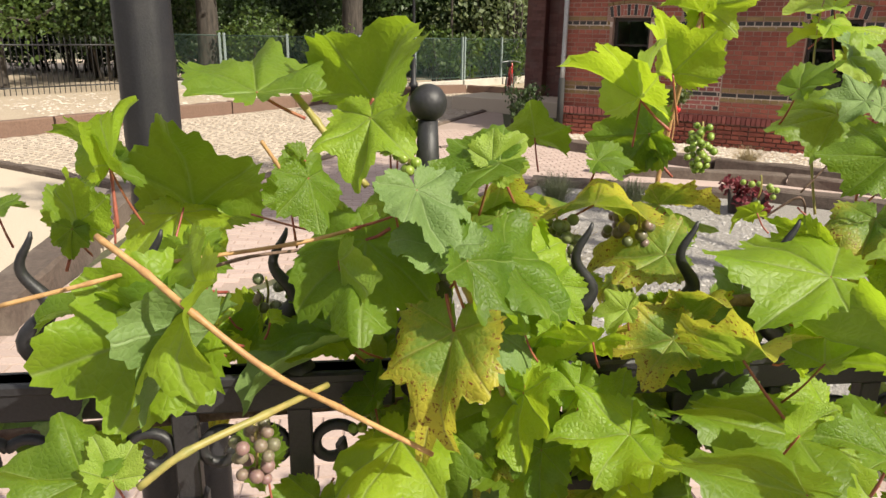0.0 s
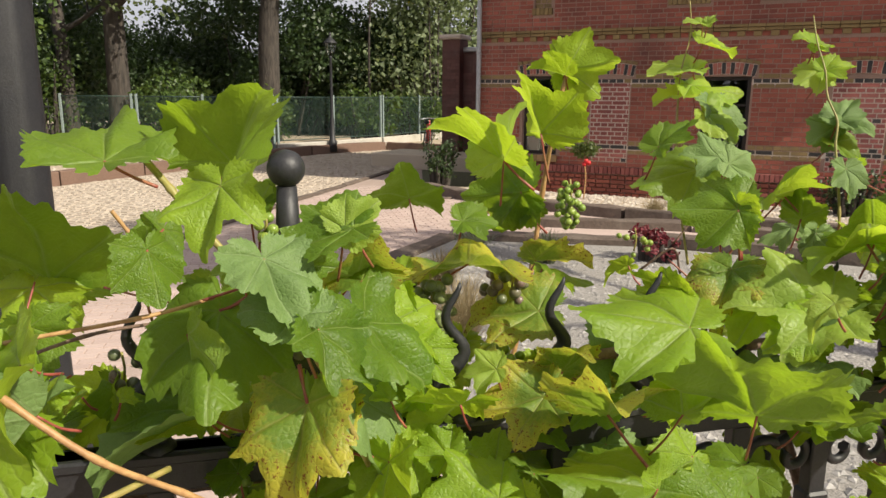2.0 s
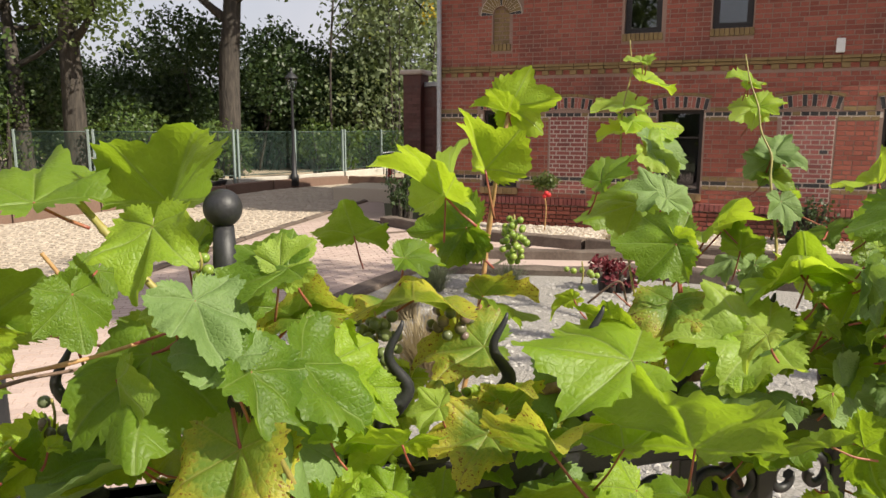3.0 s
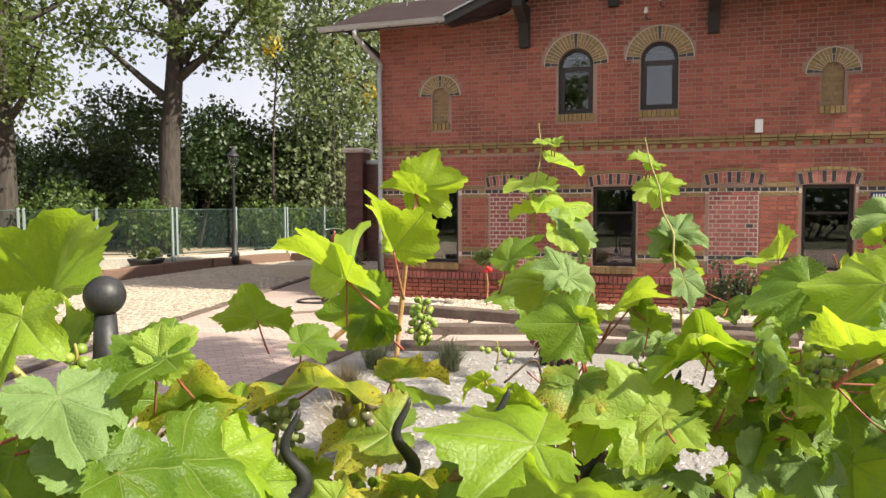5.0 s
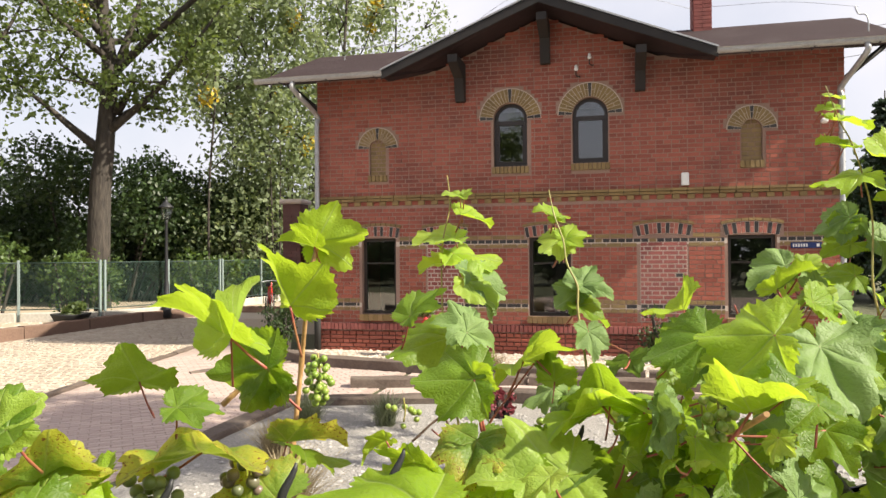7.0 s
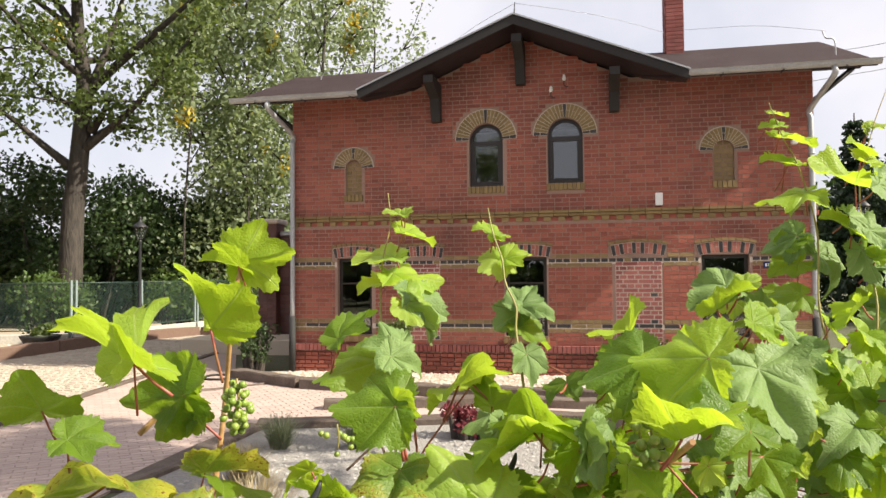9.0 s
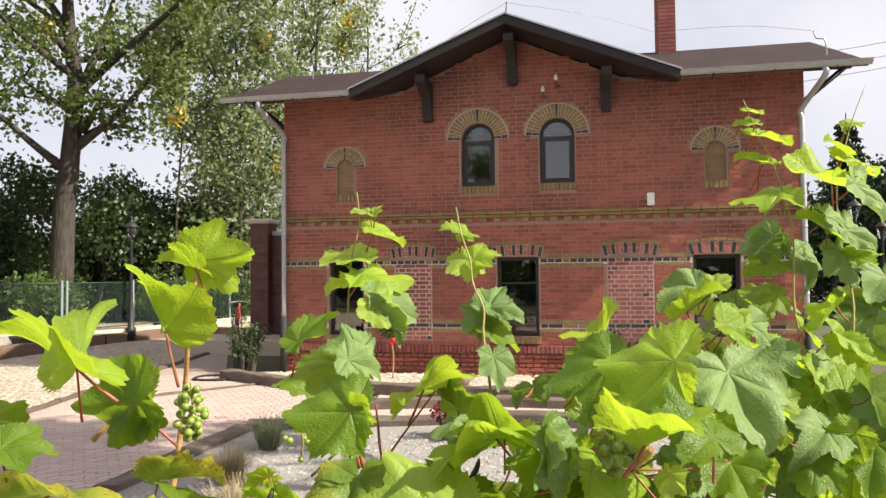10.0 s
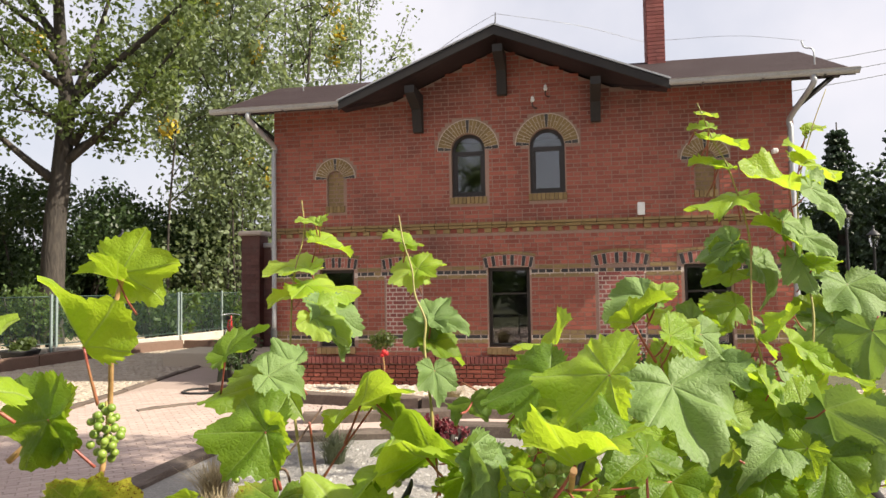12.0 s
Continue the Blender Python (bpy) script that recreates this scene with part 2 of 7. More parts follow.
WHITE_BOX = surface("white plastic", (0.70, 0.70, 0.69), (0.80, 0.80, 0.79), 30, 8, (0.55, 0.54, 0.5), 0.3, 0.4, 0.05, 0.001)
BLUE_SIGN = surface("dark blue enamel", (0.02, 0.035, 0.12), (0.03, 0.05, 0.16), 40, 8, (0.05, 0.06, 0.1), 0.2, 0.25, 0.05, 0.001)
COBBLE = surface("pale granite setts", (0.30, 0.245, 0.19), (0.49, 0.415, 0.335), 40, 0.5, (0.27, 0.22, 0.17), 0.45, 0.85, 0.5, 0.004, vary="island", vary_amount=0.5)
JOINT_SAND = surface("joint sand", (0.26, 0.21, 0.155), (0.37, 0.31, 0.24), 90, 1.5, (0.17, 0.15, 0.10), 0.4, 0.95, 0.5, 0.004)
PAVER = surface("pink concrete paver", (0.36, 0.27, 0.235), (0.50, 0.39, 0.345), 70, 0.8, (0.32, 0.26, 0.22), 0.45, 0.85, 0.4, 0.002, vary="object", vary_amount=0.5)
PAVER_REST = surface("pink concrete paving", (0.36, 0.27, 0.235), (0.50, 0.39, 0.345), 70, 0.8, (0.32, 0.26, 0.22), 0.45, 0.85, 0.4, 0.002, vary="island", vary_amount=0.5)
JOINT_PINK = surface("pinkish joint sand", (0.29, 0.22, 0.185), (0.40, 0.31, 0.27), 90, 1.5, (0.24, 0.2, 0.15), 0.4, 0.95, 0.5, 0.004)
CONCRETE = surface("pale sandy concrete", (0.42, 0.35, 0.265), (0.55, 0.47, 0.37), 60, 0.6, (0.46, 0.39, 0.30), 0.4, 0.9, 0.3, 0.003)
GRAVEL = surface("grey gravel", (0.19, 0.178, 0.16), (0.39, 0.365, 0.335), 55, 0.8, (0.25, 0.22, 0.18), 0.35, 0.95, 1.0, 0.02)
PEBBLE = surface("pale gravel stones", (0.34, 0.29, 0.24), (0.66, 0.58, 0.49), 60, 1.0, (0.3, 0.25, 0.2), 0.3, 0.85, 0.3, 0.003, vary="island", vary_amount=0.75)
PEBBLE_GREY = surface("grey gravel stones", (0.19, 0.18, 0.17), (0.44, 0.415, 0.385), 60, 1.0, (0.3, 0.27, 0.22), 0.3, 0.85, 0.3, 0.003, vary="island", vary_amount=0.75)
SAND = surface("dry sandy soil", (0.33, 0.26, 0.19), (0.48, 0.40, 0.30), 35, 0.7, (0.26, 0.2, 0.13), 0.45, 0.95, 0.7, 0.02)
EARTH = surface("earth and dry grass", (0.055, 0.058, 0.03), (0.11, 0.11, 0.055), 8, 0.35, (0.07, 0.085, 0.03), 0.6, 0.95, 0.8, 0.05)
SLEEPER = surface("weathered railway sleeper", (0.065, 0.048, 0.038), (0.155, 0.115, 0.092), 26, 2.5, (0.26, 0.22, 0.18), 0.4, 0.9, 0.8, 0.01, vary="object", vary_amount=0.4)
SLEEPER_RED = surface("reddish timber kerb", (0.11, 0.065, 0.046), (0.20, 0.125, 0.092), 26, 2.5, (0.12, 0.08, 0.06), 0.4, 0.9, 0.7, 0.01, vary="object", vary_amount=0.4)
WALL_PALE = surface("pale concrete footing", (0.34, 0.315, 0.27), (0.52, 0.485, 0.43), 18, 1.2, (0.3, 0.28, 0.22), 0.5, 0.9, 0.4, 0.006)
FENCE_GREEN = surface("green painted steel", (0.014, 0.038, 0.03), (0.03, 0.06, 0.05), 60, 4, (0.12, 0.13, 0.11), 0.3, 0.5, 0.1, 0.001)
POST_PALE = surface("pale galvanised post", (0.16, 0.21, 0.20), (0.26, 0.31, 0.30), 60, 4, (0.22, 0.26, 0.25), 0.3, 0.5, 0.1, 0.001)
BARK = surface("furrowed grey bark", (0.024, 0.020, 0.017), (0.078, 0.064, 0.053), 9, 1.2, (0.05, 0.045, 0.04), 0.5, 0.95, 1.0, 0.06, stretch=(1, 1, 0.25))
FOL_TREE = foliage("tree leaves", (0.045, 0.075, 0.020), (0.12, 0.155, 0.048), (0.21, 0.28, 0.05), 0.4)
FOL_POPLAR = foliage("poplar leaves", (0.075, 0.11, 0.05), (0.25, 0.295, 0.165), (0.36, 0.43, 0.16), 0.4)
FOL_DARK = foliage("dark thicket leaves", (0.018, 0.036, 0.012), (0.050, 0.085, 0.024), (0.07, 0.12, 0.02), 0.25)
FOL_LIGHT = foliage("light shrub leaves", (0.042, 0.08, 0.017), (0.095, 0.15, 0.035), (0.17, 0.25, 0.035))
FOL_YELLOW = foliage("yellow autumn leaves", (0.50, 0.36, 0.03), (0.70, 0.52, 0.06), (0.8, 0.6, 0.06))
FOL_FIR = foliage("fir needles", (0.016, 0.035, 0.018), (0.045, 0.075, 0.038), (0.04, 0.07, 0.02), 0.15)
FOL_RED = foliage("dark red stonecrop", (0.10, 0.015, 0.02), (0.20, 0.03, 0.04), (0.2, 0.03, 0.03), 0.2)
GRASS_DRY = foliage("dry ornamental grass", (0.22, 0.17, 0.09), (0.42, 0.34, 0.20), (0.4, 0.33, 0.18), 0.3)
GRASS_GREY = foliage("grey green grass", (0.10, 0.12, 0.07), (0.22, 0.23, 0.15), (0.2, 0.24, 0.1), 0.3)
ROSE_RED = surface("red rose petals", (0.45, 0.01, 0.015), (0.62, 0.03, 0.03), 40, 8, (0.3, 0.0, 0.01), 0.3, 0.6, 0.2, 0.002)
RUBBER = surface("black rubber", (0.012, 0.012, 0.012), (0.03, 0.03, 0.03), 60, 6, (0.06, 0.055, 0.05), 0.3, 0.8, 0.2, 0.001)
BIKE_RED = surface("red enamel", (0.42, 0.02, 0.02), (0.55, 0.04, 0.03), 40, 8, (0.25, 0.02, 0.02), 0.2, 0.3, 0.05, 0.001)


def glass_of(name, tint, rough, ior=1.52):
    m, n, l, b = nodes_of(name)
    b.inputs["Base Color"].default_value = (*tint, 1)
    b.inputs["Roughness"].default_value = rough
    b.inputs["Transmission Weight"].default_value = 1.0
    b.inputs["IOR"].default_value = ior
    bp = n.new("ShaderNodeBump")
    bp.inputs["Strength"].default_value, bp.inputs["Distance"].default_value = 0.12, 0.01
    l.new(noise_of(n, l, n.new("ShaderNodeNewGeometry").outputs["Position"], 1.4, 1.0), bp.inputs["Height"])
    l.new(bp.outputs[0], b.inputs["Normal"])
    return m


GLASS = glass_of("coated window glass", (0.75, 0.78, 0.80), 0.01, 1.8)
LAMP_GLASS = glass_of("lantern glass", (0.85, 0.86, 0.84), 0.15)
# room shade is put into the plaster colour
ROOM_DARK = surface("plaster darkened for an unlit room", (0.10, 0.095, 0.09), (0.15, 0.14, 0.13), 10, 1, (0.06, 0.06, 0.06), 0.3, 0.9, 0.1, 0.002)


# ---- mesh helpers ----
def mesh_of(name, verts, faces, smooth=False):
    me = bpy.data.meshes.new(name)
    me.from_pydata([tuple(v) for v in verts], [], faces)
    if smooth:
        me.shade_smooth()
    me.update()
    return me


def part(name, me, material, parent, label=""):
    """One mesh (bmesh or mesh) as one object under a thing, a part, or nothing."""
    if isinstance(me, bmesh.types.BMesh):
        bm, me = me, bpy.data.meshes.new(name)
        bm.to_mesh(me)
        bm.free()
    if not me.materials:
        me.materials.append(material)
    ob = new(name, me)
    if parent:
        ob.parent = parent
    if me.materials[0] != material:
        ob.material_slots[0].link = "OBJECT"
        ob.material_slots[0].material = material
    return tagged(ob, label)


def thing(name, place, label, category, group="", kind=""):
    ob = new(name)
    ob.empty_display_size = 0.1
    ob.location = place
    return tagged(ob, label, category, group, kind)


def add_box(bm, x0, x1, y0, y1, z0, z1, bevel=0.0):
    vs = [bm.verts.new(p) for p in ((x0, y0, z0), (x1, y0, z0), (x1, y1, z0), (x0, y1, z0), (x0, y0, z1), (x1, y0, z1), (x1, y1, z1), (x0, y1, z1))]
    fs = [bm.faces.new([vs[i] for i in q]) for q in ((3, 2, 1, 0), (4, 5, 6, 7), (0, 1, 5, 4), (1, 2, 6, 5), (2, 3, 7, 6), (3, 0, 4, 7))]
    if bevel:
        es = list({e for f in fs for e in f.edges})
        bmesh.ops.bevel(bm, geom=es, offset=bevel, segments=1, affect="EDGES")
    return vs


def box(x0, x1, y0, y1, z0, z1, bevel=0.0):
    bm = bmesh.new()
    add_box(bm, x0, x1, y0, y1, z0, z1, bevel)
    return bm


def add_tube(bm, pts, radii, seg=8, caps=True):
    """A round bar along points, its radius changing from point to point."""
    pts = [Vector(p) for p in pts]
    if isinstance(radii, (int, float)):
        radii = [radii] * len(pts)
    rings, side = [], None
    for i, p in enumerate(pts):
        d = (pts[min(i + 1, len(pts) - 1)] - pts[max(i - 1, 0)]).normalized()
        if side is None:
            side = d.cross(Vector((0.31, 0.17, 0.94)) if abs(d.z) < 0.85 else Vector((1, 0.2, 0))).normalized()
        side = (side - d * side.dot(d)).normalized()
        up = d.cross(side)
        rings.append([bm.verts.new(p + radii[i] * (math.cos(2 * math.pi * k / seg) * side + math.sin(2 * math.pi * k / seg) * up)) for k in range(seg)])
    for a, b in zip(rings, rings[1:]):
        for k in range(seg):
            f = bm.faces.new((a[k], a[(k + 1) % seg], b[(k + 1) % seg], b[k]))
            f.smooth = True
    if caps:
        bm.faces.new(rings[0][::-1])
        bm.faces.new(rings[-1])


def tube(pts, radii, seg=8):
    bm = bmesh.new()
    add_tube(bm, pts, radii, seg)
    return bm


def smooth_path(pts, n=6):
    """Points along a smooth curve through the given points."""
    pts = [Vector(p) for p in pts]
    q = [pts[0] * 2 - pts[1], *pts, pts[-1] * 2 - pts[-2]]
    out = []
    for i in range(1, len(q) - 2):
        a, b, c, d = q[i - 1:i + 3]
        for k in range(n):
            t = k / n
            out.append(0.5 * (2 * b + (c - a) * t + (2 * a - 5 * b + 4 * c - d) * t * t + (3 * b - a - 3 * c + d) * t ** 3))
    return out + [pts[-1]]


def lathe(profile, seg=24):
    """A turned body from (radius, height) pairs."""
    bm = bmesh.new()
    rings = [[bm.verts.new((r * math.cos(2 * math.pi * k / seg), r * math.sin(2 * math.pi * k / seg), z)) for k in range(seg)] for r, z in profile]
    for a, b in zip(rings, rings[1:]):
        for k in range(seg):
            bm.faces.new((a[k], a[(k + 1) % seg], b[(k + 1) % seg], b[k])).smooth = True
    bm.faces.new(rings[0][::-1])
    bm.faces.new(rings[-1])
    return bm


def prism(outline, z0, z1):
    bm = bmesh.new()
    lo, hi = [bm.verts.new((x, y, z0)) for x, y in outline], [bm.verts.new((x, y, z1)) for x, y in outline]
    n = len(outline)
    bm.faces.new(hi)
    bm.faces.new(lo[::-1])
    for i in range(n):
        bm.faces.new((lo[i], lo[(i + 1) % n], hi[(i + 1) % n], hi[i]))
    bmesh.ops.recalc_face_normals(bm, faces=bm.faces)
    return bm


def inside(x, y, outline):
    hit = False
    for (x0, y0), (x1, y1) in zip(outline, outline[1:] + outline[:1]):
        if (y0 > y) != (y1 > y) and x < x0 + (y - y0) / (y1 - y0) * (x1 - x0):
            hit = not hit
    return hit

# ---- ground ----
rng = random.Random(5)
tagged(part("ground", prism([(-400, -400), (400, -400), (400, 600), (-400, 600)], G - 0.3, G - 0.03), EARTH, None),
       "earth and dry grass round the yard", "ground", kind="structure")
PINK = [(-3.75, 3.2), (-3.75, 8.25), (-2.9, 8.9), (-2.9, 10.75), (-6.0, 12.0), (-8.55, 16.9), (-7.15, 9.3), (-6.2, 4.9), (-4.35, 2.0), (-4.0, -4.0), (8.0, -4.0), (8.0, 3.2)]
SETTS = [(-12.5, 5.05), (-6.3, 5.05), (-7.25, 9.3), (-8.65, 16.9), (-9.2, 20.5), (-12.5, 20.5)]
PALE = [(-16.0, -6.0), (-4.2, -6.0), (-4.5, 2.0), (-6.35, 4.9), (-12.5, 4.9), (-16.0, 4.9)]
BED = [(-3.6, 3.35), (9.0, 3.35), (9.0, 8.6), (-1.2, 8.7), (-2.9, 8.2), (-3.6, 8.0)]
PATH_BAND = [(-2.8, 8.95), (-1.2, 9.15), (9.0, 9.1), (9.0, 10.2), (-1.2, 10.5), (-2.8, 10.7)]
PEBBLE_BED = [(-5.9, 12.0), (-2.9, 10.9), (-1.2, 10.65), (9.0, 10.4), (9.0, 13.0), (-5.4, 13.0), (-6.0, 12.6)]
STRIP = [(-40, -2), (-12.75, -2), (-12.75, 17.3), (-11.9, 20.5), (-9.3, 20.6), (-7.0, 30), (-40, 30)]


def slab(name, outline, top, material, label):
    return tagged(part(name, prism(outline, G - 0.2, top), material, None), label, "pavement", kind="structure")


pink_road = slab("pavement_pink", PINK, G - 0.008, JOINT_PINK, "pink concrete block paving with sandy joints")
setts = slab("pavement_setts", SETTS, G - 0.014, JOINT_SAND, "sunlit pale granite sett paving")
slab("pavement_concrete", PALE, G, CONCRETE, "pale sandy concrete surface in full sun")
bed = slab("gravel_bed", BED, G - 0.004, GRAVEL, "grey gravel bed behind the iron fence")
slab("path_gravel", PATH_BAND, G - 0.006, PAVER_REST, "pale path between timber edges")
pebble_bed = slab("pebble_bed", PEBBLE_BED, G - 0.006, SAND, "pale pebble bed along the brick building")
slab("strip_soil", STRIP, G + 0.12, SAND, "raised strip of dry sandy soil before the fence")


def stones(name, outline, count, lo, hi, z, material, parent, seed):
    """Loose stones scattered over an area, joined."""
    r = random.Random(seed)
    xs, ys = [p[0] for p in outline], [p[1] for p in outline]
    verts, faces = [], []
    while count:
        x, y = r.uniform(min(xs), max(xs)), r.uniform(min(ys), max(ys))
        if not inside(x, y, outline):
            continue
        count -= 1
        s, a = r.uniform(lo, hi), r.uniform(0, 6.28)
        k = len(verts)
        for dx, dy, dz in ((1, 0, 0.2), (0, 0.8, 0.25), (-1, 0.1, 0.2), (0.1, -0.8, 0.2), (0.1, 0.1, 0.75)):
            q = r.uniform(0.75, 1.2) * s
            verts.append((x + q * (dx * math.cos(a) - dy * math.sin(a)), y + q * (dx * math.sin(a) + dy * math.cos(a)), z + dz * s * 0.7))
        faces += [(k, k + 1, k + 4), (k + 1, k + 2, k + 4), (k + 2, k + 3, k + 4), (k + 3, k, k + 4), (k + 3, k + 2, k + 1, k)]
    return tagged(part(name, mesh_of(name, verts, faces), material, parent), kind="stuff")


stones("gravel", [(-3.6, 3.35), (3.0, 3.35), (3.0, 8.4), (-3.0, 8.1)], 5200, 0.012, 0.04, G - 0.006, PEBBLE_GREY, bed, 1)
stones("pebbles", [(-5.7, 12.0), (-2.9, 11.0), (-1.2, 10.75), (5.0, 10.6), (5.0, 12.95), (-5.3, 12.95)], 5200, 0.02, 0.055, G - 0.008, PEBBLE, pebble_bed, 2)
stones("cobbles", [(-18, 8), (-12.9, 8), (-12.9, 16.8), (-18, 14)], 900, 0.02, 0.07, G + 0.118, PEBBLE, bpy.data.objects["strip_soil"], 3)


def sett_field():
    """Rows of rough setts with worn tops, joined."""
    r = random.Random(8)
    verts, faces = [], []
    y = 5.1
    while y < 20.4:
        x = -12.45 + r.uniform(0, 0.1)
        d = r.uniform(0.115, 0.14)
        while x < -6.2:
            w = r.uniform(0.12, 0.19)
            if all(inside(px, py, SETTS) for px in (x, x + w) for py in (y, y + d)):
                k, h = len(verts), G + r.uniform(-0.004, 0.008)
                x0, x1, y0, y1 = x + 0.008, x + w - 0.008, y + 0.008, y + d - 0.008
                verts += [(x0, y0, G - 0.02), (x1, y0, G - 0.02), (x1, y1, G - 0.02), (x0, y1, G - 0.02)]
                verts += [(px, py, h + r.uniform(-0.004, 0.004)) for px, py in ((x0 + 0.012, y0 + 0.012), (x1 - 0.012, y0 + 0.012), (x1 - 0.012, y1 - 0.012), (x0 + 0.012, y1 - 0.012))]
                faces += [(k + 4, k + 5, k + 6, k + 7), (k, k + 1, k + 5, k + 4), (k + 1, k + 2, k + 6, k + 5), (k + 2, k + 3, k + 7, k + 6), (k + 3, k, k + 4, k + 7)]
            x += w
        y += d
    tagged(part("setts", mesh_of("setts", verts, faces), COBBLE, setts), kind="stuff")


sett_field()


# ---- timber edging ----
def sleeper(x0, y0, x1, y1, name="timber_sleeper", label="weathered railway sleeper edging the gravel bed", width=0.24, height=0.14, base=G, material=SLEEPER, group="sleepers"):
    length = math.hypot(x1 - x0, y1 - y0)
    r = random.Random(int(100 * abs(x0 + 3 * y0)))
    bm = bmesh.new()
    n = 8
    rings = []
    for i in range(n + 1):
        o = [r.uniform(-0.012, 0.012) for _ in range(4)]
        x = length * i / n
        w, h, c = width / 2, height, 0.018
        rings.append([bm.verts.new((x, yy, zz)) for yy, zz in ((-w, -0.06), (w, -0.06), (w + o[0], h - c), (w - c, h + o[1]), (-w + c, h + o[2]), (-w + o[3], h - c))])
    for a, b in zip(rings, rings[1:]):
        for k in range(6):
            bm.faces.new((a[k], a[(k + 1) % 6], b[(k + 1) % 6], b[k]))
    bm.faces.new(rings[0][::-1])
    bm.faces.new(rings[-1])
    bmesh.ops.recalc_face_normals(bm, faces=bm.faces)
    ob = part(name, bm, material, None)
    ob.matrix_world = pose(x0, y0, base, 0, 0, math.degrees(math.atan2(y1 - y0, x1 - x0)))
    return tagged(ob, label, "sleeper", group)


sleeper(-4.35, 1.95, -5.5, 3.3, width=0.3, height=0.2, label="weathered brown sleeper between concrete and pink paving")
sleeper(-5.52, 3.33, -6.7, 4.65, width=0.3, height=0.2, label="weathered brown sleeper between concrete and pink paving")
for xa in (-12.4, -10.3, -8.2):
    sleeper(xa, 4.97, xa + 2.05, 4.98, width=0.14, height=0.07, label="dark timber strip at the edge of the setts")
for a, b in (((-6.28, 5.1), (-6.75, 7.2)), ((-6.76, 7.25), (-7.2, 9.3)), ((-7.22, 9.35), (-7.65, 11.8)), ((-7.66, 11.85), (-8.15, 14.3)), ((-8.16, 14.35), (-8.6, 16.8))):
    sleeper(*a, *b, width=0.12, height=0.035, label="flat dark timber strip set between two pavings")
sleeper(-6.14, 9.95, -5.0, 11.4, width=0.1, height=0.03, label="flat dark timber strip set between two pavings")
sleeper(-3.68, 5.6, -3.66, 8.05, height=0.05)
sleeper(-3.65, 8.12, -1.3, 8.8, height=0.08)
sleeper(-1.25, 8.82, 1.3, 8.86)
sleeper(1.35, 8.86, 3.9, 8.8)
sleeper(-5.95, 11.9, -4.35, 11.05, height=0.16)
sleeper(-4.3, 11.0, -2.0, 10.62, height=0.16)
sleeper(-1.95, 10.6, 0.6, 10.45, height=0.16)
sleeper(0.65, 10.44, 3.2, 10.35, height=0.16)
sleeper(-3.3, 9.35, -1.0, 10.05, height=0.12)
sleeper(-0.95, 10.02, 1.6, 9.95, height=0.12)
for i in range(8):
    sleeper(-12.62, 1.2 + 2.05 * i, -12.6, 3.2 + 2.05 * i, "timber_kerb", "reddish brown timber kerb holding the soil strip", 0.2, 0.26, G, SLEEPER_RED, "timber kerbs")
sleeper(-12.55, 17.6, -11.7, 20.4, "timber_kerb", "reddish brown timber kerb holding the soil strip", 0.2, 0.26, G, SLEEPER_RED, "timber kerbs")
sleeper(-11.6, 20.5, -9.4, 20.55, "timber_kerb", "reddish brown timber kerb holding the soil strip", 0.2, 0.24, G, SLEEPER_RED, "timber kerbs")


# ---- brick building ----
WALL_Y, BX0, BX1, BACK = 13.0, -5.33, 3.87, 17.4
COURSE = 0.0765
GROUND_WINDOWS = [(-4.44, -3.77, 0.58, 2.0), (-1.285, -0.545, 0.575, 1.98), (2.06, 2.82, 0.58, 1.98)]
NICHES = [(-3.16, -2.48, 0.5, 1.985), (0.635, 1.41, 0.5, 1.985)]
UPPER_WINDOWS = [(-1.912, -1.298, 3.265, 4.11), (-0.5, 0.115, 3.28, 4.135)]
BLIND = [(-4.275, -3.955, 3.19, 3.69), (2.29, 2.62, 3.23, 3.75)]


def wall_top(x):
    d = abs(x + 1.0)
    return max(5.08, 4.80 + 1.12 * (1 - d / 2.6))


building = thing("brick_building", (-0.7, 17, G), "two-storey red brick railway building with a gabled centre", "building")


def at_building(ob):
    ob.matrix_parent_inverse = Matrix.Translation((0.7, -17, -G))
    return ob


def bpart(name, me, material, label="", parent=None):
    ob = part(name, me, material, parent or building, label)
    if not parent:
        at_building(ob)
    return ob


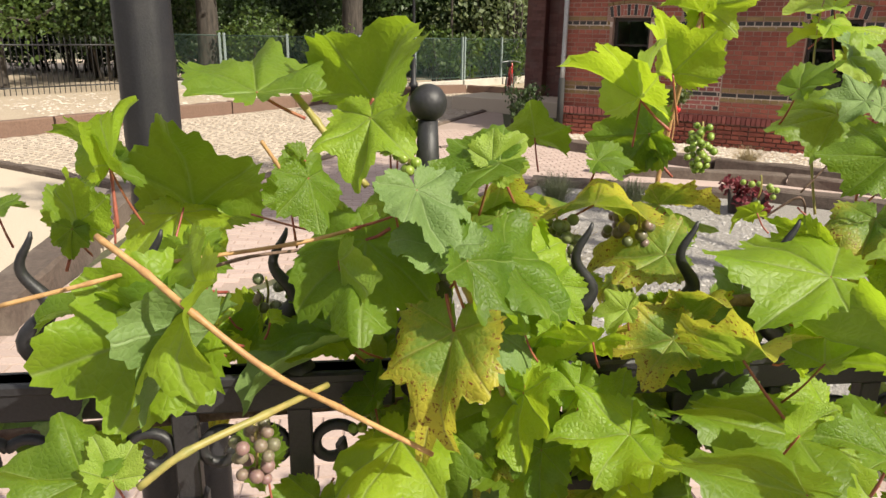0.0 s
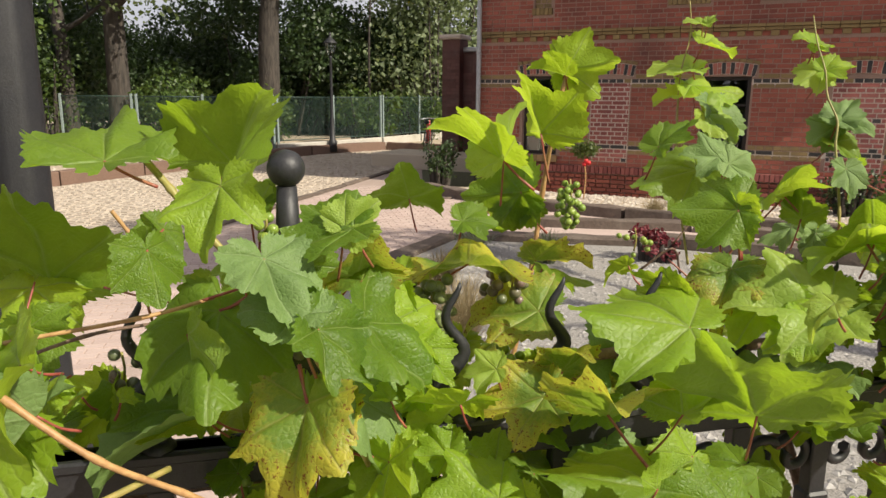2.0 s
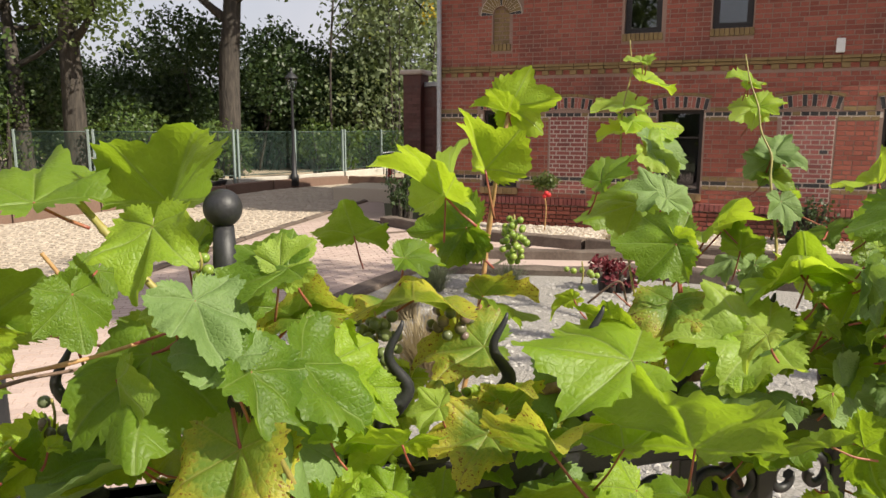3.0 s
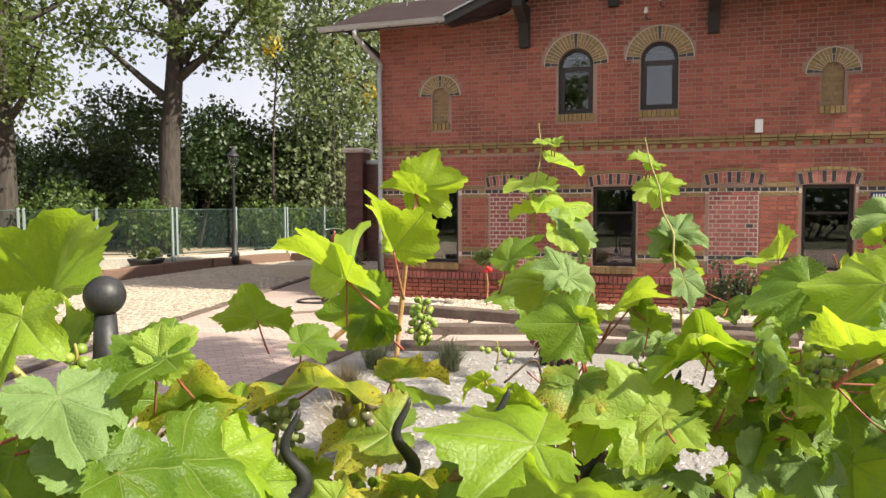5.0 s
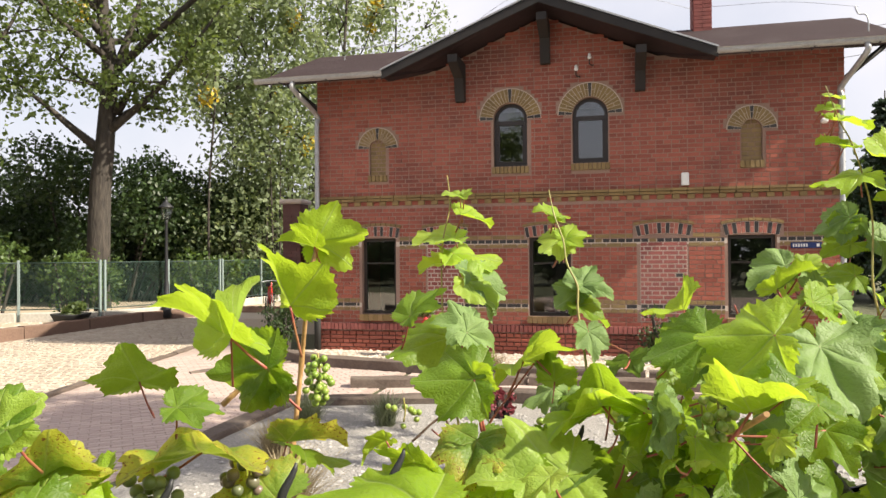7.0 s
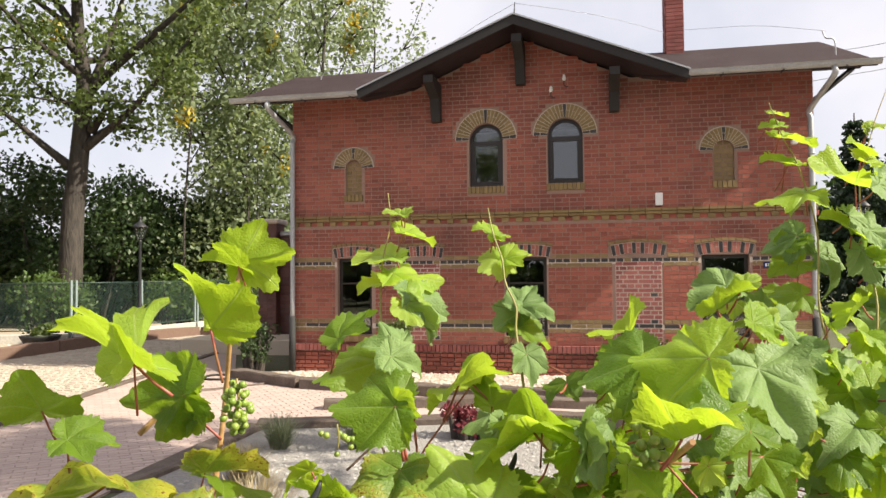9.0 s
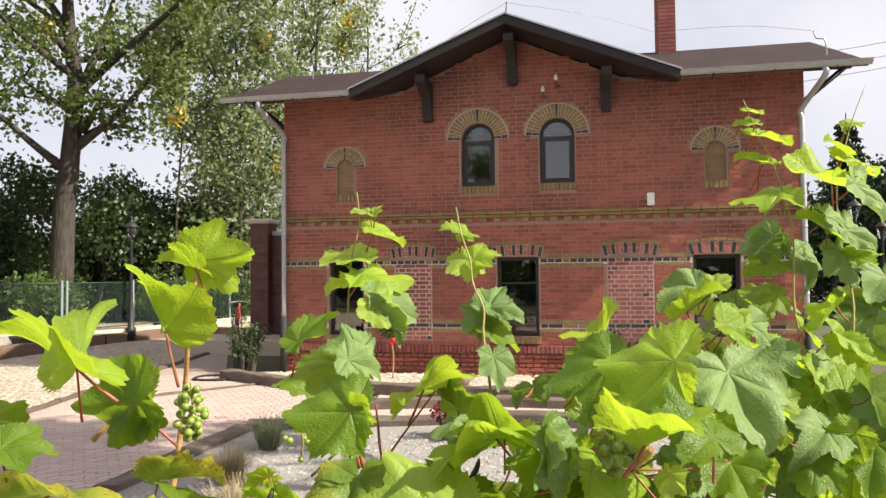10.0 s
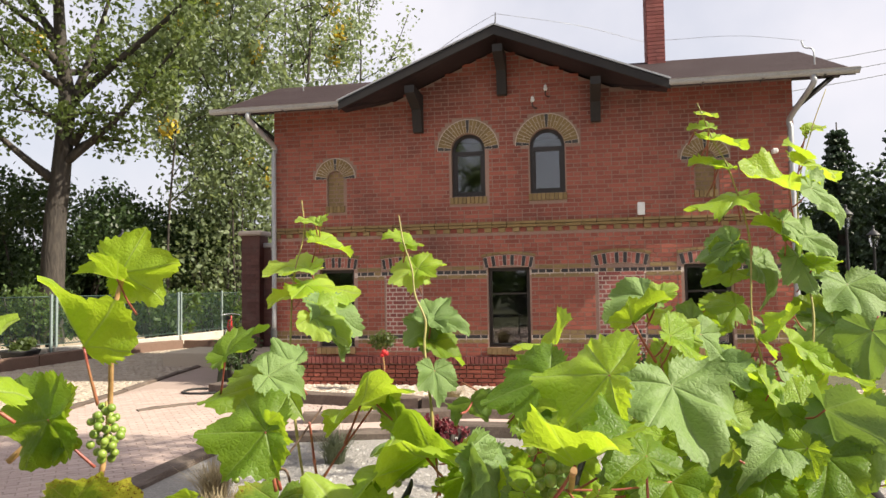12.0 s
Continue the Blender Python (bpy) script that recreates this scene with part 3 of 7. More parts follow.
def front_wall():
    """The mortar core of the front wall, its openings cut through."""
    bm = bmesh.new()
    holes = GROUND_WINDOWS + [(a, b, c, d + (b - a) / 2) for a, b, c, d in UPPER_WINDOWS + BLIND]
    xs = sorted({BX0, BX1, -2.95, -1.0, 0.95, *[h[0] for h in holes], *[h[1] for h in holes]})
    for xa, xb in zip(xs, xs[1:]):
        zs = sorted({G - 0.2, *[z for h in holes if h[0] <= xa and xb <= h[1] for z in h[2:]]})
        spans = [(z0, z1) for z0, z1 in zip(zs, zs[1:]) if not any(h[0] <= xa and xb <= h[1] and h[2] <= z0 and z1 <= h[3] for h in holes)]
        for z0, z1 in spans:
            add_box(bm, xa, xb, WALL_Y, WALL_Y + 0.38, z0, z1)
        vs = add_box(bm, xa, xb, WALL_Y, WALL_Y + 0.38, zs[-1], 5)
        for v in vs[4:]:
            v.co.z = wall_top(v.co.x)
    for a, b, c, d in BLIND:
        add_box(bm, a - 0.05, b + 0.05, WALL_Y + 0.06, WALL_Y + 0.3, c - 0.05, d + (b - a) / 2 + 0.05)
    for a, b, c, d in UPPER_WINDOWS + BLIND:
        r, m = (b - a) / 2, (a + b) / 2
        for s in (-1, 1):
            arc = [(m + s * r * math.cos(t), d + r * math.sin(t)) for t in [math.pi / 2 * k / 8 for k in range(9)]]
            ring = arc + [(m + s * r, d + r)]
            f, k = [bm.verts.new((x, WALL_Y + 0.001, z)) for x, z in ring], [bm.verts.new((x, WALL_Y + 0.37, z)) for x, z in ring]
            bm.faces.new(f)
            bm.faces.new(k[::-1])
            for i in range(len(ring)):
                j = (i + 1) % len(ring)
                bm.faces.new((f[i], f[j], k[j], k[i]))
    bmesh.ops.recalc_face_normals(bm, faces=bm.faces)
    return bm


wall_core = bpart("front_wall", front_wall(), MORTAR_RED, "red brick front wall with dark stained joints")
body = bmesh.new()
add_box(body, BX0, BX0 + 0.38, WALL_Y + 0.383, BACK, G - 0.2, 4.85)
add_box(body, BX1 - 0.38, BX1, WALL_Y + 0.383, BACK, G - 0.2, 4.79)
add_box(body, BX0 + 0.382, BX1 - 0.382, BACK - 0.38, BACK, G - 0.2, 4.79)
bpart("side_walls", body, BRICK_DARK, "plain brick side and back walls")
# plain room shell behind the panes, its dimness put into the colour
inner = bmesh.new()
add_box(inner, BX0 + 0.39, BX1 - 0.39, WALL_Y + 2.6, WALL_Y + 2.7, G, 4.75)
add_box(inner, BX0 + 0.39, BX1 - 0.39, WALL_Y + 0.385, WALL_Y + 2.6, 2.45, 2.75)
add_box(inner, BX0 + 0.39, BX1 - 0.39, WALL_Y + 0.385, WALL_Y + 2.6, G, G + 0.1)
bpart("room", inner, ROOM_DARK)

brick_sets = {k: ([], []) for k in ("red", "dark", "buff", "black", "pink")}
pieces = []


def lay(kind, x0, x1, z0, z1, proud=0.007, slot=0.0068):
    """One brick's face, standing proud of the joints."""
    verts, faces = brick_sets[kind]
    k, y0, y1 = len(verts), WALL_Y - proud, max(WALL_Y + 0.004, WALL_Y - proud + 0.011)
    a, b, c, d = x0 + slot, x1 - slot, z0 + slot, z1 - slot
    verts += [(a, y1, c), (b, y1, c), (b, y1, d), (a, y1, d), (a + 0.003, y0, c + 0.003), (b - 0.003, y0, c + 0.003), (b - 0.003, y0, d - 0.003), (a + 0.003, y0, d - 0.003)]
    faces += [(k + 4, k + 5, k + 6, k + 7), (k, k + 1, k + 5, k + 4), (k + 1, k + 2, k + 6, k + 5), (k + 2, k + 3, k + 7, k + 6), (k + 3, k, k + 4, k + 7)]


def blocked(x0, x1, z0, z1):
    for a, b, c, d in GROUND_WINDOWS:
        if x1 > a - 0.001 and x0 < b + 0.001 and z1 > c and z0 < d + 0.005:
            return True
        if x1 > a - 0.06 and x0 < b + 0.06 and d - 0.02 < (z0 + z1) / 2 < d + 0.19:
            return True
    for a, b, c, d in NICHES:
        if x1 > a and x0 < b and z1 > c and z0 < 1.82:
            return True
        if x1 > a - 0.06 and x0 < b + 0.06 and d - 0.01 < (z0 + z1) / 2 < d + 0.21:
            return True
    for (a, b, c, d), ring in [(w, 0.255) for w in UPPER_WINDOWS] + [(w, 0.235) for w in BLIND]:
        m, r = (a + b) / 2, (b - a) / 2
        if x1 > a and x0 < b and z1 > c - 0.13 and z0 < d + 0.02:
            return True
        for x, z in ((x0, z0), (x1, z0), ((x0 + x1) / 2, (z0 + z1) / 2)):
            if z > d - 0.02 and math.hypot(x - m, z - d) < r + ring:
                return True
    return False


row, z = 0, G - 0.02
while z < 6.0:
    zc = z + COURSE / 2
    kind, proud = "red", 0.007
    if 0.28 < zc < 0.42 or 2.57 < zc < 2.80:
        row, z = row + 1, z + COURSE
        continue
    if abs(zc - 0.745) < COURSE / 2 or abs(zc - 1.885) < COURSE / 2:
        kind = "black"
    elif abs(zc - 0.745) < 1.5 * COURSE or abs(zc - 1.885) < 1.5 * COURSE:
        kind = "buff"
    if zc < 0.28:
        proud = 0.045
    length = 0.26 if row % 2 else 0.13
    x = BX0 - (0.065 if row % 4 == 1 else 0.0)
    while x < BX1 - 0.01:
        x0, x1 = max(x, BX0), min(x + length, BX1)
        if x1 - x0 > 0.04:
            cuts = [(x0, x1)]
            if blocked(x0, x1, z, z + COURSE):
                h = 0.065
                cuts = [(q, min(q + h, x1)) for q in (x0, x0 + h, x0 + 2 * h, x0 + 3 * h) if q + 0.03 < x1]
                cuts = [c for c in cuts if not blocked(c[0], c[1], z, z + COURSE)]
                if len(cuts) > 1 and all(abs(p[1] - q[0]) < 1e-6 for p, q in zip(cuts, cuts[1:])):
                    cuts = [(cuts[0][0], cuts[-1][1])]
            for c in cuts:
                if max(wall_top(c[0]), wall_top(c[1])) - 0.02 < z + COURSE and min(wall_top(c[0]), wall_top(c[1])) < z + COURSE:
                    continue
                whole = abs(c[1] - c[0] - length) < 1e-6
                if kind == "red" and whole and row % 2 and 0.8 < zc < 1.8 and len(pieces) < 290:
                    pieces.append((c[0], z))
                else:
                    lay(kind if kind != "black" or rng.random() > 0.12 else "buff", c[0], c[1], z, z + COURSE, proud + rng.uniform(-0.0015, 0.0015))
        x += length
    row, z = row + 1, z + COURSE

# bricked-up niches with pale joints
for a, b, c, d in NICHES:
    z, k = c, 0
    while z < 1.81:
        zc = z + COURSE / 2
        x = a - (0.13 if k % 2 else 0.19)
        while x < b - 0.02:
            step = 0.255 if k % 2 else 0.128
            x0, x1 = max(a, x), min(b, x + step)
            if x1 - x0 > 0.03:
                lay("black" if abs(zc - 0.745) < COURSE / 2 or rng.random() < 0.03 else "dark", x0, x1, z, z + COURSE, 0.010, 0.008)
            x += step
        z, k = z + COURSE, k + 1
    bpart("niche_joints", box(a, b, WALL_Y - 0.0035, WALL_Y - 0.0005, c, 1.82), MORTAR_WHITE, "pale mortar of the bricked-up window")
for zc in (0.745, 1.885):
    for x0, x1 in ((BX0, -4.45), (-3.76, -1.295), (-0.535, 2.05), (2.83, BX1)):
        bpart("band_joints", box(x0, x1, WALL_Y - 0.003, WALL_Y - 0.001, zc - 0.045, zc + 0.045), MORTAR_WHITE)


def voussoir(kind, mx, mz, r0, r1, t0, t1, proud):
    """A wedge of an arch between two angles."""
    verts, faces = brick_sets[kind]
    k, g = len(verts), 0.0052
    q = [(r0 + g, t0 + g / r0), (r1 - g, t0 + g / r1), (r1 - g, t1 - g / r1), (r0 + g, t1 - g / r0)]
    for y in (WALL_Y + 0.004, WALL_Y - proud):
        verts += [(mx + r * math.cos(t), y, mz + r * math.sin(t)) for r, t in q]
    faces += [(k + 4, k + 5, k + 6, k + 7), (k, k + 1, k + 5, k + 4), (k + 1, k + 2, k + 6, k + 5), (k + 2, k + 3, k + 7, k + 6), (k + 3, k, k + 4, k + 7)]


for (a, b, c, d), thick, n in [(w, 0.245, 23) for w in UPPER_WINDOWS] + [(w, 0.225, 17) for w in BLIND]:
    m, r = (a + b) / 2, (b - a) / 2
    for i in range(n):
        t0, t1 = math.pi * i / n, math.pi * (i + 1) / n
        dark = "black" if i in (0, n // 2, n - 1) else "buff"
        if i % 2:
            voussoir(dark, m, d, r, r + thick, t0, t1, 0.02)
        else:
            voussoir(dark, m, d, r, r + thick * 0.52, t0, t1, 0.02)
            voussoir(dark, m, d, r + thick * 0.52, r + thick, t0, t1, 0.02)
    bm = bmesh.new()
    n = 24
    inn = [(m + (r + 0.002) * math.cos(math.pi * k / n), d + (r + 0.002) * math.sin(math.pi * k / n)) for k in range(n + 1)]
    out = [(m + (r + thick + 0.012) * math.cos(math.pi * k / n), d + (r + thick + 0.012) * math.sin(math.pi * k / n)) for k in range(n + 1)]
    vi, vo = [bm.verts.new((x, WALL_Y - 0.012, z)) for x, z in inn], [bm.verts.new((x, WALL_Y - 0.012, z)) for x, z in out]
    vb = [bm.verts.new((x, WALL_Y + 0.002, z)) for x, z in out]
    for k in range(n):
        bm.faces.new((vi[k], vi[k + 1], vo[k + 1], vo[k]))
        bm.faces.new((vo[k], vo[k + 1], vb[k + 1], vb[k]))
    bmesh.ops.recalc_face_normals(bm, faces=bm.faces)
    bpart("arch_joints", bm, MORTAR_WHITE)
for a, b, c, d in BLIND:
    m, r, z, k = (a + b) / 2, (b - a) / 2, c, 0
    while z < d + r:
        half = r if z + COURSE / 2 < d else math.sqrt(max(0.0, r * r - (z + COURSE / 2 - d) ** 2))
        if half > 0.04:
            n = 3 if k % 2 else 2
            for i in range(n):
                lay("buff", m - half + 2 * half * i / n, m - half + 2 * half * (i + 1) / n, z, z + COURSE, -0.053)
        z, k = z + COURSE, k + 1
for a, b, c, d in UPPER_WINDOWS + BLIND:
    n = 9 if b - a > 0.5 else 5
    for i in range(n):
        x0 = a - 0.03 + (b - a + 0.06) * i / n
        lay("buff", x0, x0 + (b - a + 0.06) / n, c - 0.13, c - 0.005, 0.04, 0.003)
# flat arches of alternating bricks over the ground floor
for a, b, c, d in GROUND_WINDOWS + NICHES:
    m, n, R = (a + b) / 2, 13, 1.9
    half = (b - a) / 2 + 0.045
    t_half = half / R
    top = d - R + 0.035
    for i in range(n):
        t0, t1 = math.pi / 2 + t_half - 2 * t_half * i / n, math.pi / 2 + t_half - 2 * t_half * (i + 1) / n
        kind = "black" if i in (0, 2, 5, 7, 10, 12) else "pink"
        if i % 2 or kind == "black":
            voussoir(kind, m, top, R, R + 0.19, t1, t0, 0.018)
        else:
            voussoir(kind, m, top, R, R + 0.1, t1, t0, 0.018)
            voussoir(kind, m, top, R + 0.1, R + 0.19, t1, t0, 0.018)
    bm = bmesh.new()
    k = 12
    lo = [bm.verts.new((m + R * math.cos(math.pi / 2 + t_half - 2 * t_half * i / k), WALL_Y - 0.011, top + R * math.sin(math.pi / 2 + t_half - 2 * t_half * i / k))) for i in range(k + 1)]
    hi = [bm.verts.new((m + (R + 0.195) * math.cos(math.pi / 2 + t_half - 2 * t_half * i / k), WALL_Y - 0.011, top + (R + 0.195) * math.sin(math.pi / 2 + t_half - 2 * t_half * i / k))) for i in range(k + 1)]
    for i in range(k):
        bm.faces.new((lo[i], lo[i + 1], hi[i + 1], hi[i]))
    bmesh.ops.recalc_face_normals(bm, faces=bm.faces)
    bpart("arch_joints", bm, MORTAR_WHITE)
    for i in range(9):
        t0, t1 = math.pi / 2 + t_half * 1.05 - 2.1 * t_half * i / 9, math.pi / 2 + t_half * 1.05 - 2.1 * t_half * (i + 1) / 9
        voussoir("buff", m, top, R + 0.197, R + 0.255, t1, t0, 0.03)
# sill course over the plinth and the cornice between the storeys
x = BX0 - 0.03
while x < BX1:
    lay("dark", x, min(x + 0.078, BX1 + 0.03), 0.285, 0.415, 0.075, 0.003)
    x += 0.078
for z0, z1, proud, step in ((2.745, 2.80, 0.075, 0.26), (2.69, 2.745, 0.055, 0.26)):
    x = BX0 - 0.02
    while x < BX1:
        lay("buff", x, min(x + step, BX1 + 0.02), z0, z1, proud, 0.002)
        x += step
x = BX0
while x < BX1:
    lay("buff", x, x + 0.125, 2.605, 2.69, 0.04, 0.003)
    lay("red", x + 0.125, x + 0.25, 2.605, 2.69, 0.006, 0.003)
    x += 0.25
for kind, material, label in (("red", BRICK_RED, "weathered red facing bricks"), ("dark", BRICK_DARK, "dark red infill bricks with pale joints"), ("buff", BRICK_BUFF, "olive buff bricks of bands and arches"),
                              ("black", BRICK_BLACK, "black glazed bricks"), ("pink", BRICK_PINK, "pinkish arch bricks")):
    verts, faces = brick_sets[kind]
    tagged(bpart("bricks", mesh_of("bricks", verts, faces), material, label), kind="stuff")


# windows
def window(a, b, c, d, arched):
    """A dark framed window set back in its opening: frame, bars, panes."""
    y = WALL_Y + 0.11
    m, r = (a + b) / 2, (b - a) / 2
    w = bpart("window", box(a + 0.004, b - 0.004, y - 0.02, y + 0.05, c + 0.002, c + 0.06, 0.006), FRAME_BROWN, "dark brown framed window with reflecting panes")
    top = d + r if arched else d
    bm = bmesh.new()
    for x0, x1 in ((a + 0.004, a + 0.06), (b - 0.06, b - 0.004)):
        add_box(bm, x0, x1, y, y + 0.06, c + 0.06, d)
    if arched:
        n = 14
        for k in range(n):
            t0, t1 = math.pi * k / n, math.pi * (k + 1) / n
            q = [(m + rr * math.cos(t), yy, d + rr * math.sin(t)) for yy in (y, y + 0.06) for rr, t in ((r - 0.06, t0), (r - 0.004, t0), (r - 0.004, t1), (r - 0.06, t1))]
            v = [bm.verts.new(p) for p in q]
            for f in ((0, 1, 2, 3), (7, 6, 5, 4), (0, 4, 5, 1), (3, 2, 6, 7)):
                bm.faces.new([v[i] for i in f])
        add_box(bm, a + 0.06, b - 0.06, y - 0.005, y + 0.055, d - 0.09, d - 0.01)
        add_box(bm, a + 0.06, a + 0.1, y + 0.01, y + 0.05, c + 0.06, d - 0.09)
        add_box(bm, b - 0.1, b - 0.06, y + 0.01, y + 0.05, c + 0.06, d - 0.09)
        add_box(bm, a + 0.1, b - 0.1, y + 0.01, y + 0.05, c + 0.06, c + 0.1)
    else:
        add_box(bm, a + 0.06, b - 0.06, y, y + 0.06, d - 0.06, d + 0.03)
        add_box(bm, a + 0.06, b - 0.06, y + 0.012, y + 0.042, c + (d - c) * 0.66, c + (d - c) * 0.66 + 0.028)
    bmesh.ops.recalc_face_normals(bm, faces=bm.faces)
    part("window_frame", bm, FRAME_BROWN, w)
    part("pane", box(a + 0.05, b - 0.05, y + 0.024, y + 0.030, c + 0.05, d - 0.012 if arched else d - 0.05), GLASS, w)
    if arched:
        k = [(m + (r - 0.05) * math.cos(math.pi * i / 16), d - 0.012 + (r - 0.05) * math.sin(math.pi * i / 16)) for i in range(17)]
        bm = bmesh.new()
        f, g = [bm.verts.new((x, y + 0.024, z)) for x, z in k], [bm.verts.new((x, y + 0.03, z)) for x, z in k]
        bm.faces.new(f[::-1])
        bm.faces.new(g)
        for i in range(17):
            bm.faces.new((f[i], f[(i + 1) % 17], g[(i + 1) % 17], g[i]))
        bmesh.ops.recalc_face_normals(bm, faces=bm.faces)
        part("pane", bm, GLASS, w)
    else:
        n = int((b - a) / 0.08)
        for i in range(n):
            x0 = a - 0.03 + (b - a + 0.06) * i / n
            part("sill_brick", box(x0 + 0.003, x0 + (b - a + 0.06) / n - 0.003, WALL_Y - 0.085, WALL_Y + 0.11, c - 0.12, c - 0.005), BRICK_SILL, w)


for g in GROUND_WINDOWS:
    window(*g, False)
for g in UPPER_WINDOWS:
    window(*g, True)


# roof
def slope(pts, thick, name, material, label):
    bm = bmesh.new()
    hi, lo = [bm.verts.new(p) for p in pts], [bm.verts.new((p[0], p[1], p[2] - thick)) for p in pts]
    n = len(pts)
    bm.faces.new(hi)
    bm.faces.new(lo[::-1])
    for i in range(n):
        bm.faces.new((lo[i], lo[(i + 1) % n], hi[(i + 1) % n], hi[i]))
    bmesh.ops.recalc_face_normals(bm, faces=bm.faces)
    return bpart(name, bm, material, label)


EAVE_Y, EAVE_Z, RIDGE_Y, RIDGE_Z = 12.33, 4.94, 15.2, 6.14
GX, GA, GZ, GL, GR = -1.0, 6.02, 4.98, -3.5, 1.56       # gable: middle, apex, foot height, left and right feet
vy = EAVE_Y + (GA - EAVE_Z) / (RIDGE_Z - EAVE_Z) * (RIDGE_Y - EAVE_Y)
slope([(-6.2, EAVE_Y, EAVE_Z), (GL - 0.02, EAVE_Y, EAVE_Z), (GX, vy, GA), (GX, RIDGE_Y, RIDGE_Z), (-6.2, RIDGE_Y, RIDGE_Z)], 0.09, "roof_left", ROOFING, "brown felt roof slope with a shallow pitch")
slope([(GR + 0.02, EAVE_Y, EAVE_Z), (4.62, EAVE_Y, EAVE_Z), (4.62, RIDGE_Y, RIDGE_Z), (GX + 0.004, RIDGE_Y, RIDGE_Z), (GX + 0.004, vy, GA)], 0.09, "roof_right", ROOFING, "brown felt roof slope with a shallow pitch")
slope([(-6.2, RIDGE_Y + 0.004, RIDGE_Z), (4.62, RIDGE_Y + 0.004, RIDGE_Z), (4.62, 18.07, EAVE_Z), (-6.2, 18.07, EAVE_Z)], 0.09, "roof_back", ROOFING, "brown felt roof slope with a shallow pitch")
for s, foot, nm in ((-1, GL, "gable_roof_left"), (1, GR, "gable_roof_right")):
    slope([(GX, 12.2, GA + 0.03), (foot + s * 0.25, 12.2, GZ - 0.06), (foot + s * 0.25, 12.55, GZ - 0.06), (foot, EAVE_Y + 0.3, GZ), (GX, vy + 0.1, GA + 0.03)], 0.10, nm, ROOFING, "dark gable roof slope over the centre")
    bm = bmesh.new()
    q = [(GX, GA + 0.035), (foot + s * 0.27, GZ - 0.06), (foot + s * 0.27, GZ - 0.20), (GX, GA - 0.12)]
    f, k = [bm.verts.new((x, 12.16, z)) for x, z in q], [bm.verts.new((x, 12.198, z)) for x, z in q]
    bm.faces.new(f)
    bm.faces.new(k[::-1])
    for i in range(4):
        bm.faces.new((f[i], f[(i + 1) % 4], k[(i + 1) % 4], k[i]))
    bmesh.ops.recalc_face_normals(bm, faces=bm.faces)
    bpart("bargeboard", bm, TIMBER_DARK, "dark stained bargeboard of the gable")
    bm = bmesh.new()
    q = [(GX, GA + 0.04, 0), (foot + s * 0.28, GZ - 0.052, 0)]
    for (x0, z0, _), (x1, z1, _) in zip(q, q[1:]):
        v = [bm.verts.new(p) for p in ((x0, 12.14, z0), (x1, 12.14, z1), (x1, 12.30, z1), (x0, 12.30, z0), (x0, 12.14, z0 + 0.03), (x1, 12.14, z1 + 0.03), (x1, 12.30, z1 + 0.03), (x0, 12.30, z0 + 0.03))]
        for f in ((0, 1, 5, 4), (4, 5, 6, 7), (2, 3, 7, 6), (0, 4, 7, 3), (1, 2, 6, 5)):
            bm.faces.new([v[i] for i in f])
    bmesh.ops.recalc_face_normals(bm, faces=bm.faces)
    bpart("verge_flashing", bm, ZINC, "zinc flashing along the gable edge")
for x0, x1 in ((-6.2, GL - 0.25), (GR + 0.25, 4.62)):
    bm = bmesh.new()
    prof = [(EAVE_Y - 0.14 + 0.07 * math.cos(t), EAVE_Z - 0.03 + 0.075 * math.sin(t)) for t in [math.pi + math.pi * k / 8 for k in range(9)]]
    prof = [(EAVE_Y - 0.222, EAVE_Z - 0.02)] + prof + [(p[0], p[1] + 0.006) for p in prof[::-1]]
    v0, v1 = [bm.verts.new((x0, y, z)) for y, z in prof], [bm.verts.new((x1, y, z)) for y, z in prof]
    for i in range(len(prof)):
        j = (i + 1) % len(prof)
        bm.faces.new((v0[i], v0[j], v1[j], v1[i]))
    bm.faces.new(v0)
    bm.faces.new(v1[::-1])
    bmesh.ops.recalc_face_normals(bm, faces=bm.faces)
    bpart("gutter", bm, ZINC, "zinc half-round gutter")
    k = x0 + 0.5
    while k < x1:
        bpart("gutter_bracket", box(k, k + 0.02, EAVE_Y - 0.225, EAVE_Y, EAVE_Z - 0.112, EAVE_Z - 0.106), IRON)
        k += 0.9
for x, zb in ((-2.5, 4.46), (-0.96, 5.05), (0.66, 4.48)):
    top = GA - 0.22 - abs(x - GX) * (GA - GZ) / 2.5 - 0.02
    bm = bmesh.new()
    q = [(WALL_Y - 0.14, zb), (WALL_Y - 0.004, zb), (WALL_Y - 0.004, top), (12.25, top), (12.25, top - 0.13), (WALL_Y - 0.24, top - 0.3), (WALL_Y - 0.17, zb + 0.12)]
    f, k = [bm.verts.new((x - 0.085, y, z)) for y, z in q], [bm.verts.new((x + 0.085, y, z)) for y, z in q]
    bm.faces.new(f[::-1])
    bm.faces.new(k)
    for i in range(len(q)):
        j = (i + 1) % len(q)
        bm.faces.new((f[i], f[j], k[j], k[i]))
    bmesh.ops.recalc_face_normals(bm, faces=bm.faces)
    bpart("roof_bracket", bm, TIMBER_DARK, "dark carved timber bracket under the gable")
for x, s in ((BX0, -1), (BX1, 1)):
    bpart("eave_strut", tube([(x, WALL_Y + 0.05, 4.50), (x + s * 0.64, WALL_Y + 0.05, 5.03)], 0.045, 4), TIMBER_DARK, "dark diagonal eave strut")
    bpart("eave_strut", box(min(x, x + s * 0.75), max(x, x + s * 0.75), WALL_Y, WALL_Y + 0.1, 5.02, 5.11), TIMBER_DARK, "dark eave beam")
